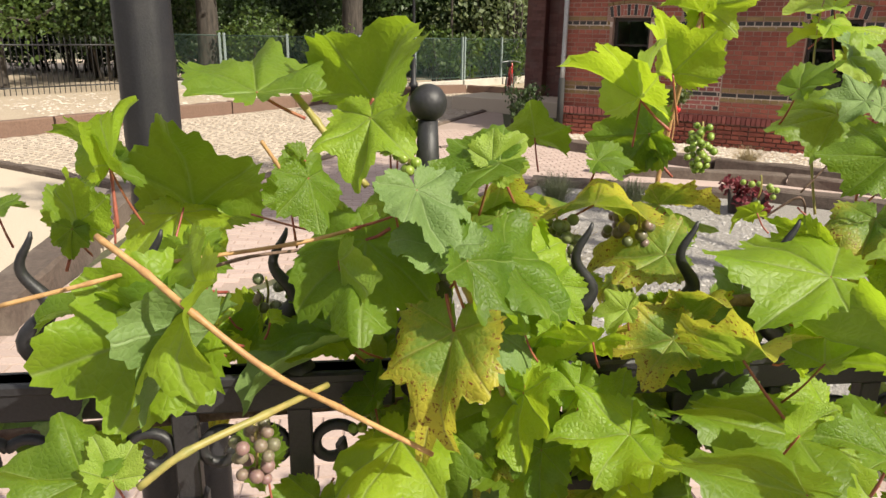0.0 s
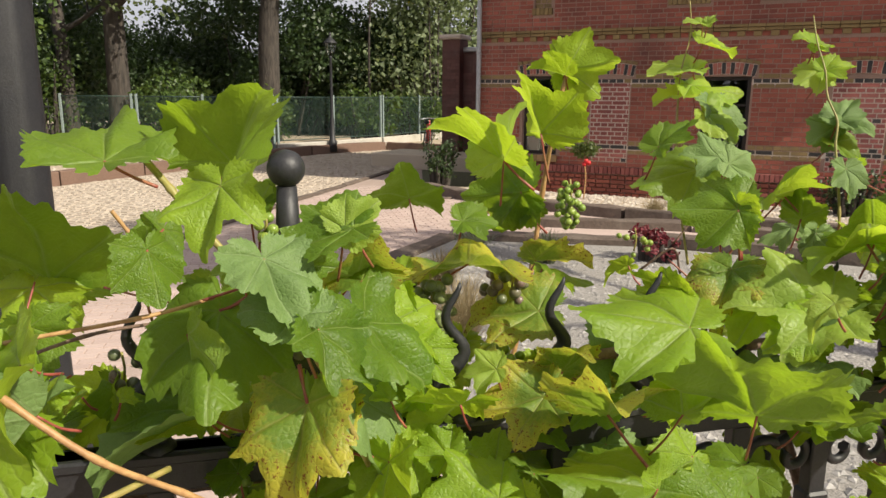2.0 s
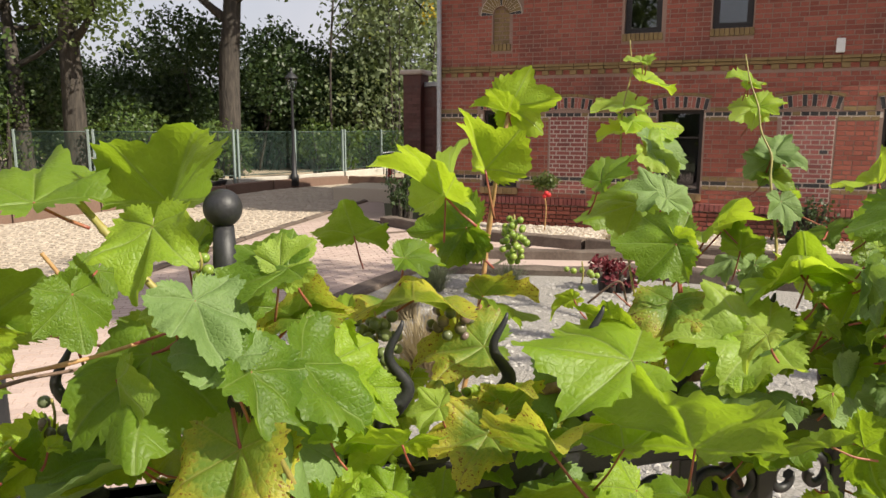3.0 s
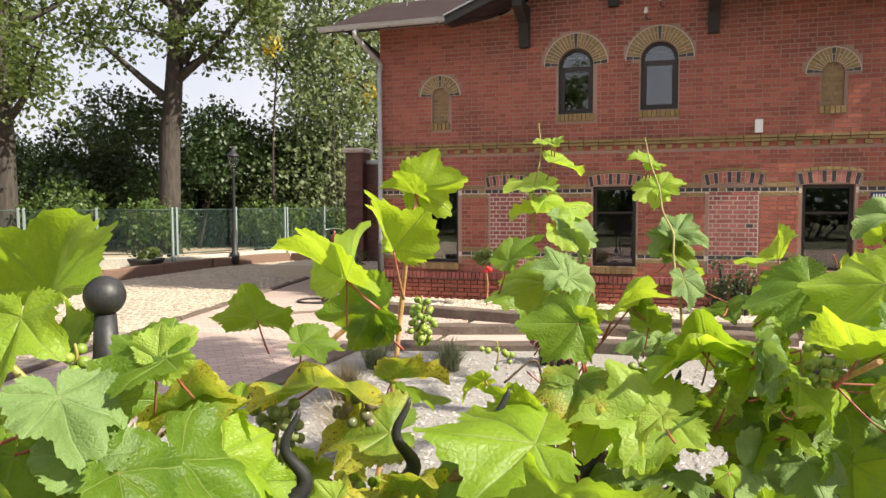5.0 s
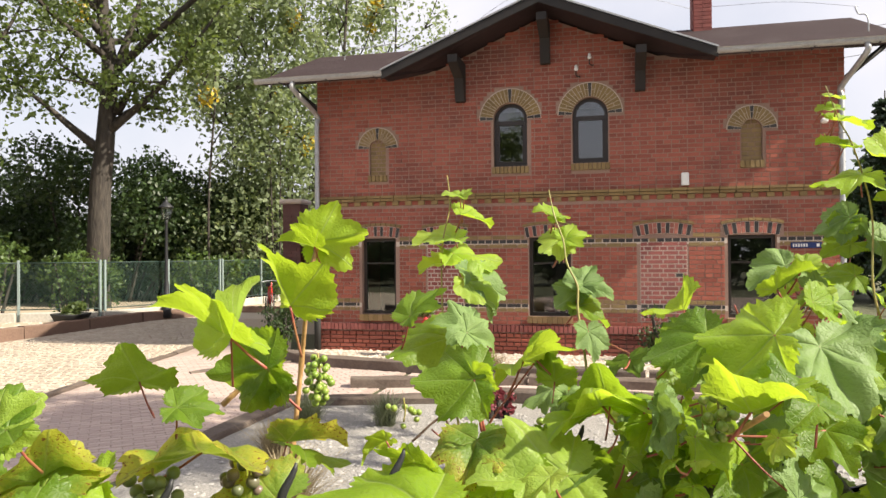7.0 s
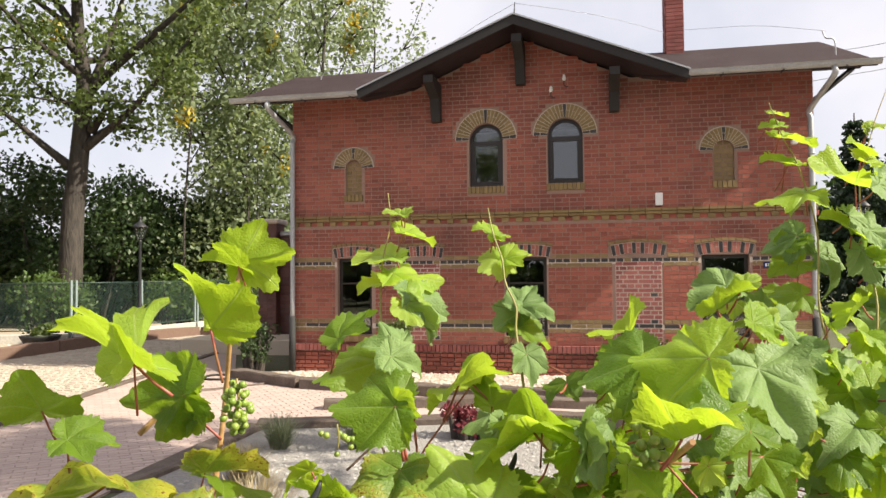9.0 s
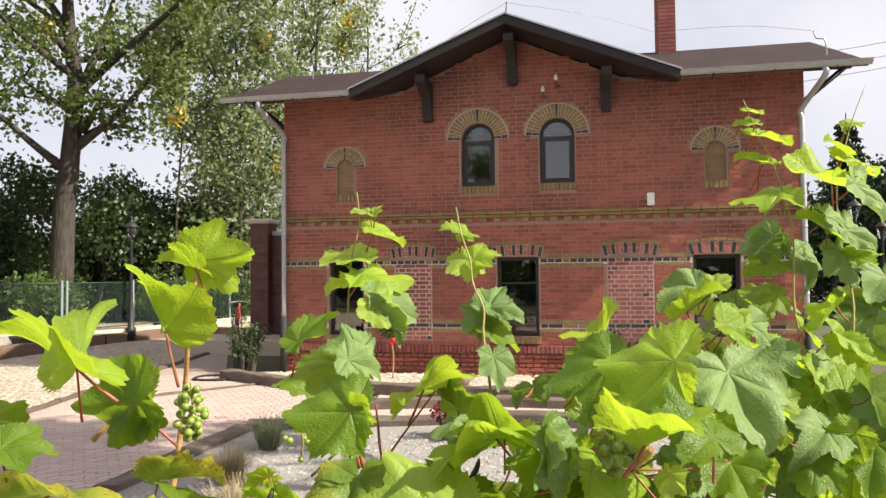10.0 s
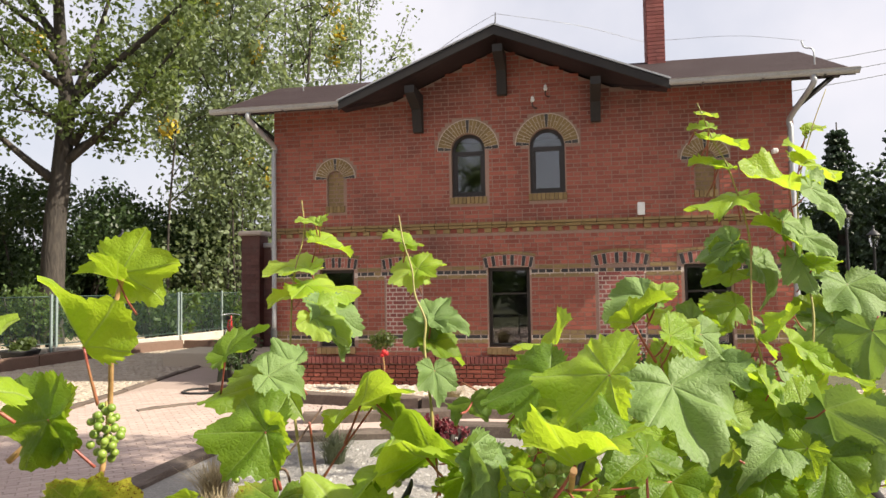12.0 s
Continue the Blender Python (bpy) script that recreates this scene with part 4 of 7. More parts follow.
for x, s in ((-5.30, -1), (3.80, 1)):
    pts = smooth_path([(x + s * 0.16, EAVE_Y - 0.14, 4.84), (x + s * 0.15, EAVE_Y - 0.12, 4.70), (x, WALL_Y - 0.10, 4.36), (x, WALL_Y - 0.09, 4.2)], 5) + [(x, WALL_Y - 0.09, 1.1), (x, WALL_Y - 0.11, 0.9)]
    bpart("downpipe", tube(pts, 0.045, 12), ZINC, "zinc downpipe")
    bpart("downpipe_foot", tube([(x, WALL_Y - 0.11, 0.92), (x, WALL_Y - 0.11, G - 0.02)], 0.062, 12), RUBBER, "black cast-iron downpipe foot")
    for zz in (3.6, 2.4, 1.3):
        bpart("pipe_clip", lathe([(0.052, zz), (0.052, zz + 0.03)], 12), ZINC).location = (x, WALL_Y - 0.09, 0)
chimney = bpart("chimney", box(1.75, 2.09, 14.9, 15.45, 5.8, 8.5), BRICK_DARK, "tall red brick chimney stack")
bm = bmesh.new()
z = 5.85
k = 0
while z < 8.45:
    for i in range(2):
        add_box(bm, 1.755 + 0.165 * i, 1.915 + 0.165 * i, 14.89, 14.9, z, z + 0.066)
    for i in range(3):
        add_box(bm, 1.74, 1.75, 14.91 + 0.18 * i, 15.08 + 0.18 * i, z, z + 0.066)
    z, k = z + COURSE, k + 1
part("chimney_bricks", bm, BRICK_DARK, chimney, "red chimney bricks")
part("chimney_cap", box(1.70, 2.14, 14.85, 15.5, 8.5, 8.62, 0.01), MORTAR_RED, chimney)
bpart("roof_spike", tube([(-1.0, 12.3, 5.95), (-0.98, 12.3, 6.32)], [0.018, 0.008], 6), IRON, "short iron lightning rod")
for pts in ([(4.3, 13.2, 5.2), (4.28, 13.2, 5.55), (4.15, 13.2, 5.6), (4.1, 13.2, 5.72)], [(-5.3, 14.5, 5.6), (-5.25, 14.5, 6.0), (-4.2, 14.6, 6.15)]):
    bpart("roof_wire", tube(smooth_path(pts, 4), 0.012, 5), ZINC, "bent lightning conductor wire")
for pts in ([(-0.98, 12.3, 6.30), (0.4, 12.7, 6.12), (1.7, 14.8, 6.42)], [(-0.98, 12.3, 6.30), (-1.9, 13.2, 6.22), (-3.0, 14.8, 6.2)], [(2.1, 14.85, 6.45), (3.2, 13.9, 6.12), (4.15, 13.2, 5.72)]):
    bpart("roof_wire", tube(smooth_path(pts, 5), 0.0038, 5), ZINC, "thin sagging conductor wire")
bpart("wall_box", box(1.32, 1.445, WALL_Y - 0.07, WALL_Y - 0.006, 2.83, 3.05, 0.01), WHITE_BOX, "small white alarm box")
bpart("wall_box", box(3.50, 3.60, WALL_Y - 0.12, WALL_Y - 0.006, 3.78, 3.86, 0.02), WHITE_BOX, "small white camera housing")
plate = bpart("street_plate", box(3.03, 3.50, WALL_Y - 0.03, WALL_Y - 0.012, 1.745, 1.845, 0.004), BLUE_SIGN, "small blue enamel plate")
for x0, x1 in ((3.06, 3.09), (3.10, 3.13), (3.14, 3.17), (3.18, 3.21), (3.22, 3.25), (3.26, 3.29), (3.42, 3.47)):
    part("plate_bar", box(x0, x1 - 0.006, WALL_Y - 0.033, WALL_Y - 0.0302, 1.77, 1.82), WHITE_BOX, plate)
for x, z in ((-0.42, 4.93), (-0.19, 5.12)):
    bpart("insulator", lathe([(0.02, -0.05), (0.035, -0.03), (0.035, 0.0), (0.024, 0.015), (0.03, 0.03), (0.012, 0.06)], 10), WHITE_BOX, "white porcelain insulator on a hook").location = (x, WALL_Y - 0.12, z)
    bpart("insulator_hook", tube(smooth_path([(x, WALL_Y - 0.12, z - 0.05), (x, WALL_Y - 0.12, z - 0.13), (x + 0.05, WALL_Y - 0.08, z - 0.15), (x + 0.06, WALL_Y, z - 0.12)], 4), 0.010, 6), IRON)

# brick annex behind, with a capped gate pillar
annex = thing("brick_annex", (-6.6, 17.5, G), "low dark brick annex with a capped corner pillar", "building")
annex_back = Matrix.Translation((6.6, -17.5, -G))
for nm, me, mt, lb in (("wall", box(-7.5, -5.36, 17.2, 19.8, G - 0.1, 2.7), BRICK_ANNEX, "dark red brick wall"), ("pillar", box(-7.98, -7.5, 16.95, 17.45, G - 0.1, 3.0), BRICK_ANNEX, "brick corner pillar"),
                       ("pillar_cap", box(-8.05, -7.43, 16.88, 17.52, 3.0, 3.12, 0.03), MORTAR_WHITE, "pale capstone"), ("coping", box(-7.49, -5.36, 17.12, 19.9, 2.7, 2.82, 0.02), ZINC, "zinc coping")):
    part(nm, me, mt, annex, lb).matrix_parent_inverse = annex_back
bm = bmesh.new()
r = random.Random(3)
z, k = G, 0
while z < 2.66:
    x = -7.98 + (0.13 if k % 2 else 0)
    while x < -5.5:
        y = 16.94 if x < -7.52 else 17.19
        w = min(0.25, -7.51 - x) if x < -7.52 else 0.25
        if w > 0.05:
            add_box(bm, x + 0.005, x + w - 0.005, y, y + 0.012, z + 0.005, z + COURSE - 0.005)
        x += max(w, 0.01) + 0.001
    z, k = z + COURSE, k + 1
ob = part("bricks", bm, BRICK_ANNEX, annex)
ob.matrix_parent_inverse = annex_back
tagged(ob, kind="stuff")
tagged(part("platform", box(-9.3, -5.45, 15.6, 17.18, G - 0.1, G + 0.32, 0.02), CONCRETE, None), "low grey concrete loading platform by the annex", "platform", kind="structure")


# ---- fences ----
def green_bay(x0, y0, x1, y1, base, double):
    f = thing("wire_fence", (x0, y0, base), "green wire mesh fence panel overgrown with creepers", "fence", "green fence")
    length = math.hypot(x1 - x0, y1 - y0)
    f.rotation_euler = (0, 0, math.atan2(y1 - y0, x1 - x0))
    part("footing", box(0.05, length - 0.05, -0.1, 0.1, -0.25, 0.26, 0.02), WALL_PALE, f, "pale concrete footing wall")
    for x in (0.0, 0.14) if double else (0.0,):
        part("post", box(x - 0.03, x + 0.03, -0.03, 0.03, -0.2, 1.62, 0.005), POST_PALE, f, "pale green steel post")
    for z in (0.34, 1.55):
        part("rail", tube([(0.03, 0, z), (length, 0, z)], 0.016, 6), FENCE_GREEN, f)
    verts, faces = [], []

    def wire(a, b, w):
        k = len(verts)
        d = (Vector(b) - Vector(a)).normalized()
        s = d.cross(Vector((0, 1, 0))) * w
        verts.extend([Vector(a) - s, Vector(a) + s, Vector(b) + s, Vector(b) - s])
        faces.append((k, k + 1, k + 2, k + 3))
    n = int(length / 0.085)
    for i in range(-14, n):
        for sgn in (1, -1):
            xa, xb = i * 0.085, i * 0.085 + 1.2
            za, zb = (0.35, 1.54) if sgn > 0 else (1.54, 0.35)
            t0, t1 = max(0.0, -xa / 1.2), min(1.0, (length - xa) / 1.2)
            if t1 > t0:
                wire((xa + 1.2 * t0, 0, za + (zb - za) * t0), (xa + 1.2 * t1, 0, za + (zb - za) * t1), 0.004)
    part("mesh", mesh_of("wire mesh", verts, faces), FENCE_GREEN, f, "green diamond wire mesh")


line = [(-18.4, 14.0), (-16.6, 14.85), (-14.8, 15.7), (-13.0, 16.5), (-12.4, 18.6), (-12.1, 20.9), (-11.9, 23.3), (-11.7, 25.9), (-11.5, 28.6)]
for i, (a, b) in enumerate(zip(line, line[1:])):
    green_bay(*a, *b, G + 0.1, i % 2 == 1)
for i in range(5):
    f = thing("bar_fence", (-19.2 + 0.12 * i, 2.6 + 2.25 * i, G + 0.1), "old black iron bar fence before the trees", "fence", "black iron fence")
    f.rotation_euler = (0, 0, radians(87))
    for z in (0.2, 1.25):
        part("rail", tube([(0, 0, z), (2.25, 0, z)], 0.02, 6), IRON, f)
    for k in range(16):
        part("bar", tube([(0.07 + 0.14 * k, 0, -0.1), (0.07 + 0.14 * k, 0, 1.35), (0.07 + 0.14 * k, 0, 1.5)], [0.011, 0.011, 0.002], 5), IRON, f)


# ---- trees ----
def scatter_leaves(centres, radii, count, size, seed, flat=0.75, hollow=0.35):
    """Small folded leaves spread through ellipsoid clumps: vertices and faces."""
    g = np.random.default_rng(seed)
    centres, radii = np.array(centres, float), np.array(radii, float)
    w = radii ** 2
    idx = g.choice(len(centres), count, p=w / w.sum())
    d = g.normal(size=(count, 3))
    d /= np.linalg.norm(d, axis=1)[:, None]
    rad = radii[idx] * (hollow + (1 - hollow) * g.random(count) ** 0.5) * (0.8 + 0.4 * g.random(count))
    p = centres[idx] + d * rad[:, None] * np.array([1, 1, flat])
    u = g.normal(size=(count, 3))
    u /= np.linalg.norm(u, axis=1)[:, None]
    v = np.cross(u, g.normal(size=(count, 3)))
    v /= np.linalg.norm(v, axis=1)[:, None]
    s = size * (0.6 + 0.8 * g.random(count))[:, None]
    n = np.cross(u, v)
    tip, base, l, r = p + u * s, p - u * s * 0.8, p + v * s * 0.62 + n * s * 0.18, p - v * s * 0.62 + n * s * 0.18
    verts = np.stack([base, l, tip, r], 1).reshape(-1, 3)
    k = np.arange(count) * 4
    faces = np.concatenate([np.stack([k, k + 1, k + 2], 1), np.stack([k, k + 2, k + 3], 1)])
    return verts, faces


def quick_mesh(name, verts, faces):
    me = bpy.data.meshes.new(name)
    me.vertices.add(len(verts))
    me.vertices.foreach_set("co", np.asarray(verts, np.float32).ravel())
    me.loops.add(faces.size)
    me.loops.foreach_set("vertex_index", faces.astype(np.int32).ravel())
    me.polygons.add(len(faces))
    me.polygons.foreach_set("loop_start", np.arange(0, faces.size, 3, dtype=np.int32))
    me.update(calc_edges=True)
    return me


def tree(x, y, height, radius, trunk, fork, seed, material, label, count=14000, size=0.11, limbs=9, lean=(0, 0), low=0.0, name="tree", yellow=0, flat=0.8, clump=0.30, boughs=(), axis=()):
    """A tree with a tapered trunk, limbs that branch, and a crown of small leaves in clumps."""
    r = random.Random(seed)
    t = thing(name, (x, y, G), label, "tree")
    bm = bmesh.new()
    main = smooth_path([(0, 0, -0.3), (lean[0] * 0.3 + r.uniform(-0.1, 0.1), lean[1] * 0.3, fork * 0.5), (lean[0], lean[1], fork), (lean[0] * 1.3 + r.uniform(-0.4, 0.4), lean[1] + r.uniform(-0.4, 0.4), height * 0.72), (lean[0] * 1.4, lean[1], height * 0.93)] if not axis else axis, 5)
    k = len(main) - 1
    rad = [trunk * (1.25 if i == 0 else 1.0) * (1 - 0.85 * (i / k) ** 1.1) for i in range(k + 1)]
    add_tube(bm, main, rad, 12)
    tips = [main[-1], main[-4], main[-7]]
    for i in range(limbs):
        j = int(k * (0.34 + 0.6 * i / limbs))
        start = main[j]
        a = i * 2.4 + r.uniform(-0.5, 0.5)
        reach = radius * r.uniform(0.65, 1.05) * (1 - 0.35 * i / limbs)
        rise = height * r.uniform(0.10, 0.24)
        end = start + Vector((math.cos(a) * reach, math.sin(a) * reach, rise))
        mid = start.lerp(end, 0.5) + Vector((r.uniform(-0.3, 0.3), r.uniform(-0.3, 0.3), -0.04 * height * r.random()))
        path = smooth_path([start, mid, end], 4)
        add_tube(bm, path, [max(0.02, rad[j] * 0.55 * (1 - 0.85 * q / (len(path) - 1))) for q in range(len(path))], 7)
        tips += [path[-1], path[-3], path[-5]]
        for b in range(2):
            s2 = path[r.randint(3, len(path) - 2)]
            e2 = s2 + Vector((r.uniform(-1, 1), r.uniform(-1, 1), r.uniform(-0.2, 0.8))) * reach * 0.5
            add_tube(bm, [s2, s2.lerp(e2, 0.5) + Vector((0, 0, 0.1)), e2], [0.045, 0.03, 0.012], 5)
            tips += [e2, s2.lerp(e2, 0.6)]
    for b in boughs:
        path = smooth_path(b, 5)
        add_tube(bm, path, [0.16 * (1 - 0.8 * q / (len(path) - 1)) for q in range(len(path))], 8)
        tips += [path[-1], path[-3], path[-5]]
    part("trunk", bm, BARK, t, "grey furrowed trunk and limbs")
    tips = [p for p in tips if p.z > low]
    rads = [radius * clump * r.uniform(0.7, 1.3) for _ in tips]
    v, f = scatter_leaves(tips, rads, count, size, seed, flat, 0.15)
    tagged(part("crown", quick_mesh("crown", v, f), material, t, "loose crown of small leaves with gaps"), kind="stuff")
    if yellow:
        pick = [tips[r.randrange(len(tips))] for _ in range(yellow)]
        v, f = scatter_leaves(pick, [0.35] * len(pick), 45 * yellow, size, seed + 1, 1.2, 0.2)
        tagged(part("autumn_sprays", quick_mesh("autumn sprays", v, f), FOL_YELLOW, t, "sprays of yellow leaves"), kind="stuff")
    return t


def thicket(x, y, w, d, h, seed, material, label, count=9000, size=0.13, name="bush"):
    r = random.Random(seed)
    t = thing(name, (x, y, G), label, "bush")
    bm = bmesh.new()
    cs, rs = [], []
    for i in range(16):
        px, py, pz = r.uniform(-w, w), r.uniform(-d, d), h * r.uniform(0.2, 0.88)
        add_tube(bm, smooth_path([(px * 0.5, py * 0.5, -0.2), (px * 0.8, py * 0.8, pz * 0.6), (px, py, pz)], 3), [0.06, 0.05, 0.045, 0.04, 0.03, 0.02, 0.012], 5)
        cs.append((px, py, pz))
        rs.append(h * r.uniform(0.16, 0.30))
    tagged(part("brushwood", bm, BARK, t), kind="stuff")
    v, f = scatter_leaves(cs, rs, count, size, seed, 0.9, 0.3)
    tagged(part("leaves", quick_mesh("leaves", v, f), material, t, "dense small leaves"), kind="stuff")
    return t


AXIS = [(-0.15, 0, -0.3), (-0.06, 0.04, 3.75), (0.15, 0.01, 5.4), (0.4, -0.04, 7.97), (0.25, -0.12, 9.44), (0.18, -0.22, 11.47), (0.1, -0.33, 14.04), (0.51, -0.37, 16.98)]
BOUGHS = [[(-0.06, -0.03, 5.4), (-0.64, -0.47, 6.0), (-1.45, -0.97, 6.85), (-2.16, -1.54, 7.57)], [(0.52, -0.01, 7.79), (0.89, 0.32, 9.25), (1.18, 0.62, 10.76), (1.74, 0.85, 12.92)], [(0.62, 0.01, 7.97), (1.91, -0.08, 8.88), (3.17, -0.17, 9.67), (4.46, -0.36, 10.48), (5.97, -0.32, 11.96)], [(0.58, 0.07, 6.22), (0.91, 0.32, 6.63), (1.48, 0.53, 6.77), (2.15, 0.76, 6.71)], [(0.59, 0.05, 6.59), (1.16, -0.16, 7.07), (1.64, -0.39, 7.62)], [(0.2, -0.15, 9.81), (-1.06, -0.05, 11.46), (-2.46, 0.02, 12.96)], [(0.24, -0.11, 9.08), (-0.07, -0.7, 9.65), (-0.56, -1.32, 9.84)]]
tree(-16.35, 20.7, 17.0, 5.2, 0.38, 9.0, 11, FOL_TREE, "tall old tree with a thick furrowed trunk and spreading limbs", 12500, 0.098, 9, (0.6, 0.2), 5.2, yellow=3, boughs=BOUGHS, clump=0.19, axis=AXIS)
# unseen tree, added only so its crown shadow falls on the pink paving
tree(6.5, 4.9, 12.5, 2.6, 0.16, 6.5, 45, FOL_TREE, "slender tree added out of view to shade the paving", 9000, 0.09, 8, low=8.6)
tree(-19.3, 16.8, 15.0, 4.6, 0.38, 7.0, 12, FOL_TREE, "old tree with a dark leaning trunk behind the fence", 15000, 0.092, 10, (0.3, -0.2), 4.0, yellow=1)
tree(-20.4, 15.9, 13.0, 3.6, 0.26, 6.0, 13, FOL_TREE, "old tree with a dark leaning trunk behind the fence", 12000, 0.10, 8, (-1.2, 0.6), 5.0)
for i, (x, y, h, rr) in enumerate(((-12.7, 25.2, 15, 2.8), (-15.6, 27.8, 17, 3.2), (-14.0, 23.4, 13, 2.4), (-10.8, 27.5, 18, 2.9), (-13.6, 31.5, 19, 3.6), (-11.4, 36.0, 19, 3.4))):
    tree(x, y, h, rr, 0.05 if i < 3 else 0.12, 8.0, 30 + i, FOL_POPLAR, "tall poplar with glittering grey green leaves", 4700 if i < 5 else 3200, 0.115, 12, (0.3, 0), 1.5, "poplar_tree", 6 if i < 4 else 2, 1.0, 0.29)
tree(-21.5, 11.2, 8.5, 3.6, 0.18, 2.6, 41, FOL_LIGHT, "light green broadleaf tree hanging over the iron fence", 12000, 0.085, 10, (0.4, 0), 1.2)
spots = [(-33, 14), (-29, 18), (-25.5, 20.5), (-23.5, 16), (-26, 11), (-25, 6), (-22, 22), (-18.5, 23.5), (-16.5, 26), (-15.5, 30), (-13, 35), (-10.5, 40), (-6.5, 42), (-3, 44), (-19, 29), (-23, 27), (-28, 25)]
for i, (x, y) in enumerate(spots):
    thicket(x, y, 2.6, 2.2, 4.3 + 1.3 * ((i * 7) % 5) / 4, 60 + i, FOL_DARK, "dark dense thicket behind the fence", 19000, 0.09, "thicket")
for i, (x, y, h) in enumerate(((-12.4, 25.6, 8.2), (-10.4, 29.0, 9.0), (-14.6, 27.0, 8.6), (-8.4, 33.5, 9.2), (-12.2, 33.0, 9.5))):
    thicket(x, y, 1.7, 1.4, h, 210 + i, FOL_POPLAR, "young poplar growth with grey green leaves", 5200, 0.1, "poplar_bush")
for i, (x, y, h) in enumerate(((-17.6, 17.2, 2.3), (-14.4, 17.4, 2.0), (-12.9, 21.3, 1.9), (-12.6, 24.4, 1.7), (-20.8, 15.4, 3.4), (-12.2, 27.5, 1.6))):
    thicket(x, y, 0.9, 0.5, h, 90 + i, FOL_LIGHT, "light green creeper and shrub along the fence", 1500, 0.07, "shrub")
# added row behind the camera, darkens what the ground floor panes mirror
for i in range(9):
    thicket(-24 + 6 * i, -17 + (i * 5) % 4, 3.2, 2.0, 4.6, 180 + i, FOL_DARK, "dark hedge added out of view to darken window reflections", 3000, 0.2, "hedge")
for i, (x, y) in enumerate(((7.5, 33), (11, 30), (14.5, 34), (19, 32), (24, 30))):
    thicket(x, y, 2.8, 2.0, 6.2, 120 + i, FOL_DARK, "dark dense trees beside the building", 6500, 0.15, "thicket")


def conifer(x, y, h, seed):
    t = thing("fir_tree", (x, y, G), "dark fir tree with drooping boughs", "tree", "fir trees")
    part("trunk", tube([(0, 0, -0.2), (0, 0, h * 0.5), (0, 0, h)], [0.2, 0.12, 0.02], 8), BARK, t)
    r = random.Random(seed)
    cs, rs = [], []
    for i in range(26):
        z = h * (0.10 + 0.88 * i / 26)
        reach = (1 - z / h) * h * 0.26 + 0.15
        for k in range(6):
            a = k * 1.05 + i * 0.7 + r.uniform(-0.3, 0.3)
            for q in (0.35, 0.65, 0.95):
                cs.append((math.cos(a) * reach * q, math.sin(a) * reach * q, z - 0.28 * reach * q))
                rs.append(0.16 + 0.12 * (1 - q))
    v, f = scatter_leaves(cs, rs, 9000, 0.09, seed, 0.45, 0.0)
    tagged(part("needles", quick_mesh("needles", v, f), FOL_FIR, t, "layered dark needles"), kind="stuff")


for i, (x, y, h) in enumerate(((11.6, 26.5, 10.5), (9.6, 28.5, 7.5), (13.6, 29, 9.5))):
    conifer(x, y, h, 140 + i)
for i, (x, y, h) in enumerate(((-9, -26, 13), (8.5, -30, 11), (16, -27, 13), (-20, -24, 12))):
    tree(x, y, h, 4.5, 0.3, 4.0, 150 + i, FOL_TREE, "tree across the road", 7000, 0.16, 8)


# ---- yard things ----
def lantern_post(x, y, height, label, base=G):
    t = thing("street_lamp", (x, y, base), label, "street lamp", "park lanterns")
    part("post", lathe([(0.13, -0.05), (0.13, 0.25), (0.085, 0.32), (0.07, 0.9), (0.05, 1.0), (0.038, height - 0.1), (0.055, height - 0.04), (0.03, height)], 12), IRON, t)
    cage = bmesh.new()
    for k in range(4):
        a = math.pi / 4 + k * math.pi / 2
        add_tube(cage, [(0.09 * math.cos(a), 0.09 * math.sin(a), height), (0.17 * math.cos(a), 0.17 * math.sin(a), height + 0.34)], 0.012, 4)
    part("cage", cage, IRON, t)
    g = bmesh.new()
    bmesh.ops.create_cone(g, cap_ends=True, segments=4, radius1=0.085, radius2=0.16, depth=0.33, matrix=pose(0, 0, height + 0.17, 0, 0, 0))
    part("glass", g, LAMP_GLASS, t, "clear lantern glass")
    part("roof", lathe([(0.21, height + 0.34), (0.2, height + 0.37), (0.1, height + 0.47), (0.045, height + 0.52), (0.03, height + 0.58), (0.045, height + 0.61), (0.01, height + 0.66)], 8), IRON, t)
    return t


lantern_post(-12.25, 18.3, 2.75, "black park lantern on a slim post by the fence", G + 0.1)
lantern_post(7.75, 22.4, 3.25, "black park lantern beside dark trees")
lantern_post(9.1, 24.2, 2.75, "black park lantern beside dark trees")


def planter(x, y):
    t = thing("planter", (x, y, G + 0.12), "low dark planter box with sparse plants", "planter")
    part("tub", lathe([(0.34, -0.02), (0.46, 0.2), (0.48, 0.24), (0.43, 0.24), (0.4, 0.19)], 18), RUBBER, t)
    v, f = scatter_leaves([(0, 0, 0.3), (0.15, 0.1, 0.4)], [0.22, 0.18], 300, 0.06, 5)
    tagged(part("plants", quick_mesh("plants", v, f), FOL_TREE, t), kind="stuff")


planter(-13.3, 15.8)


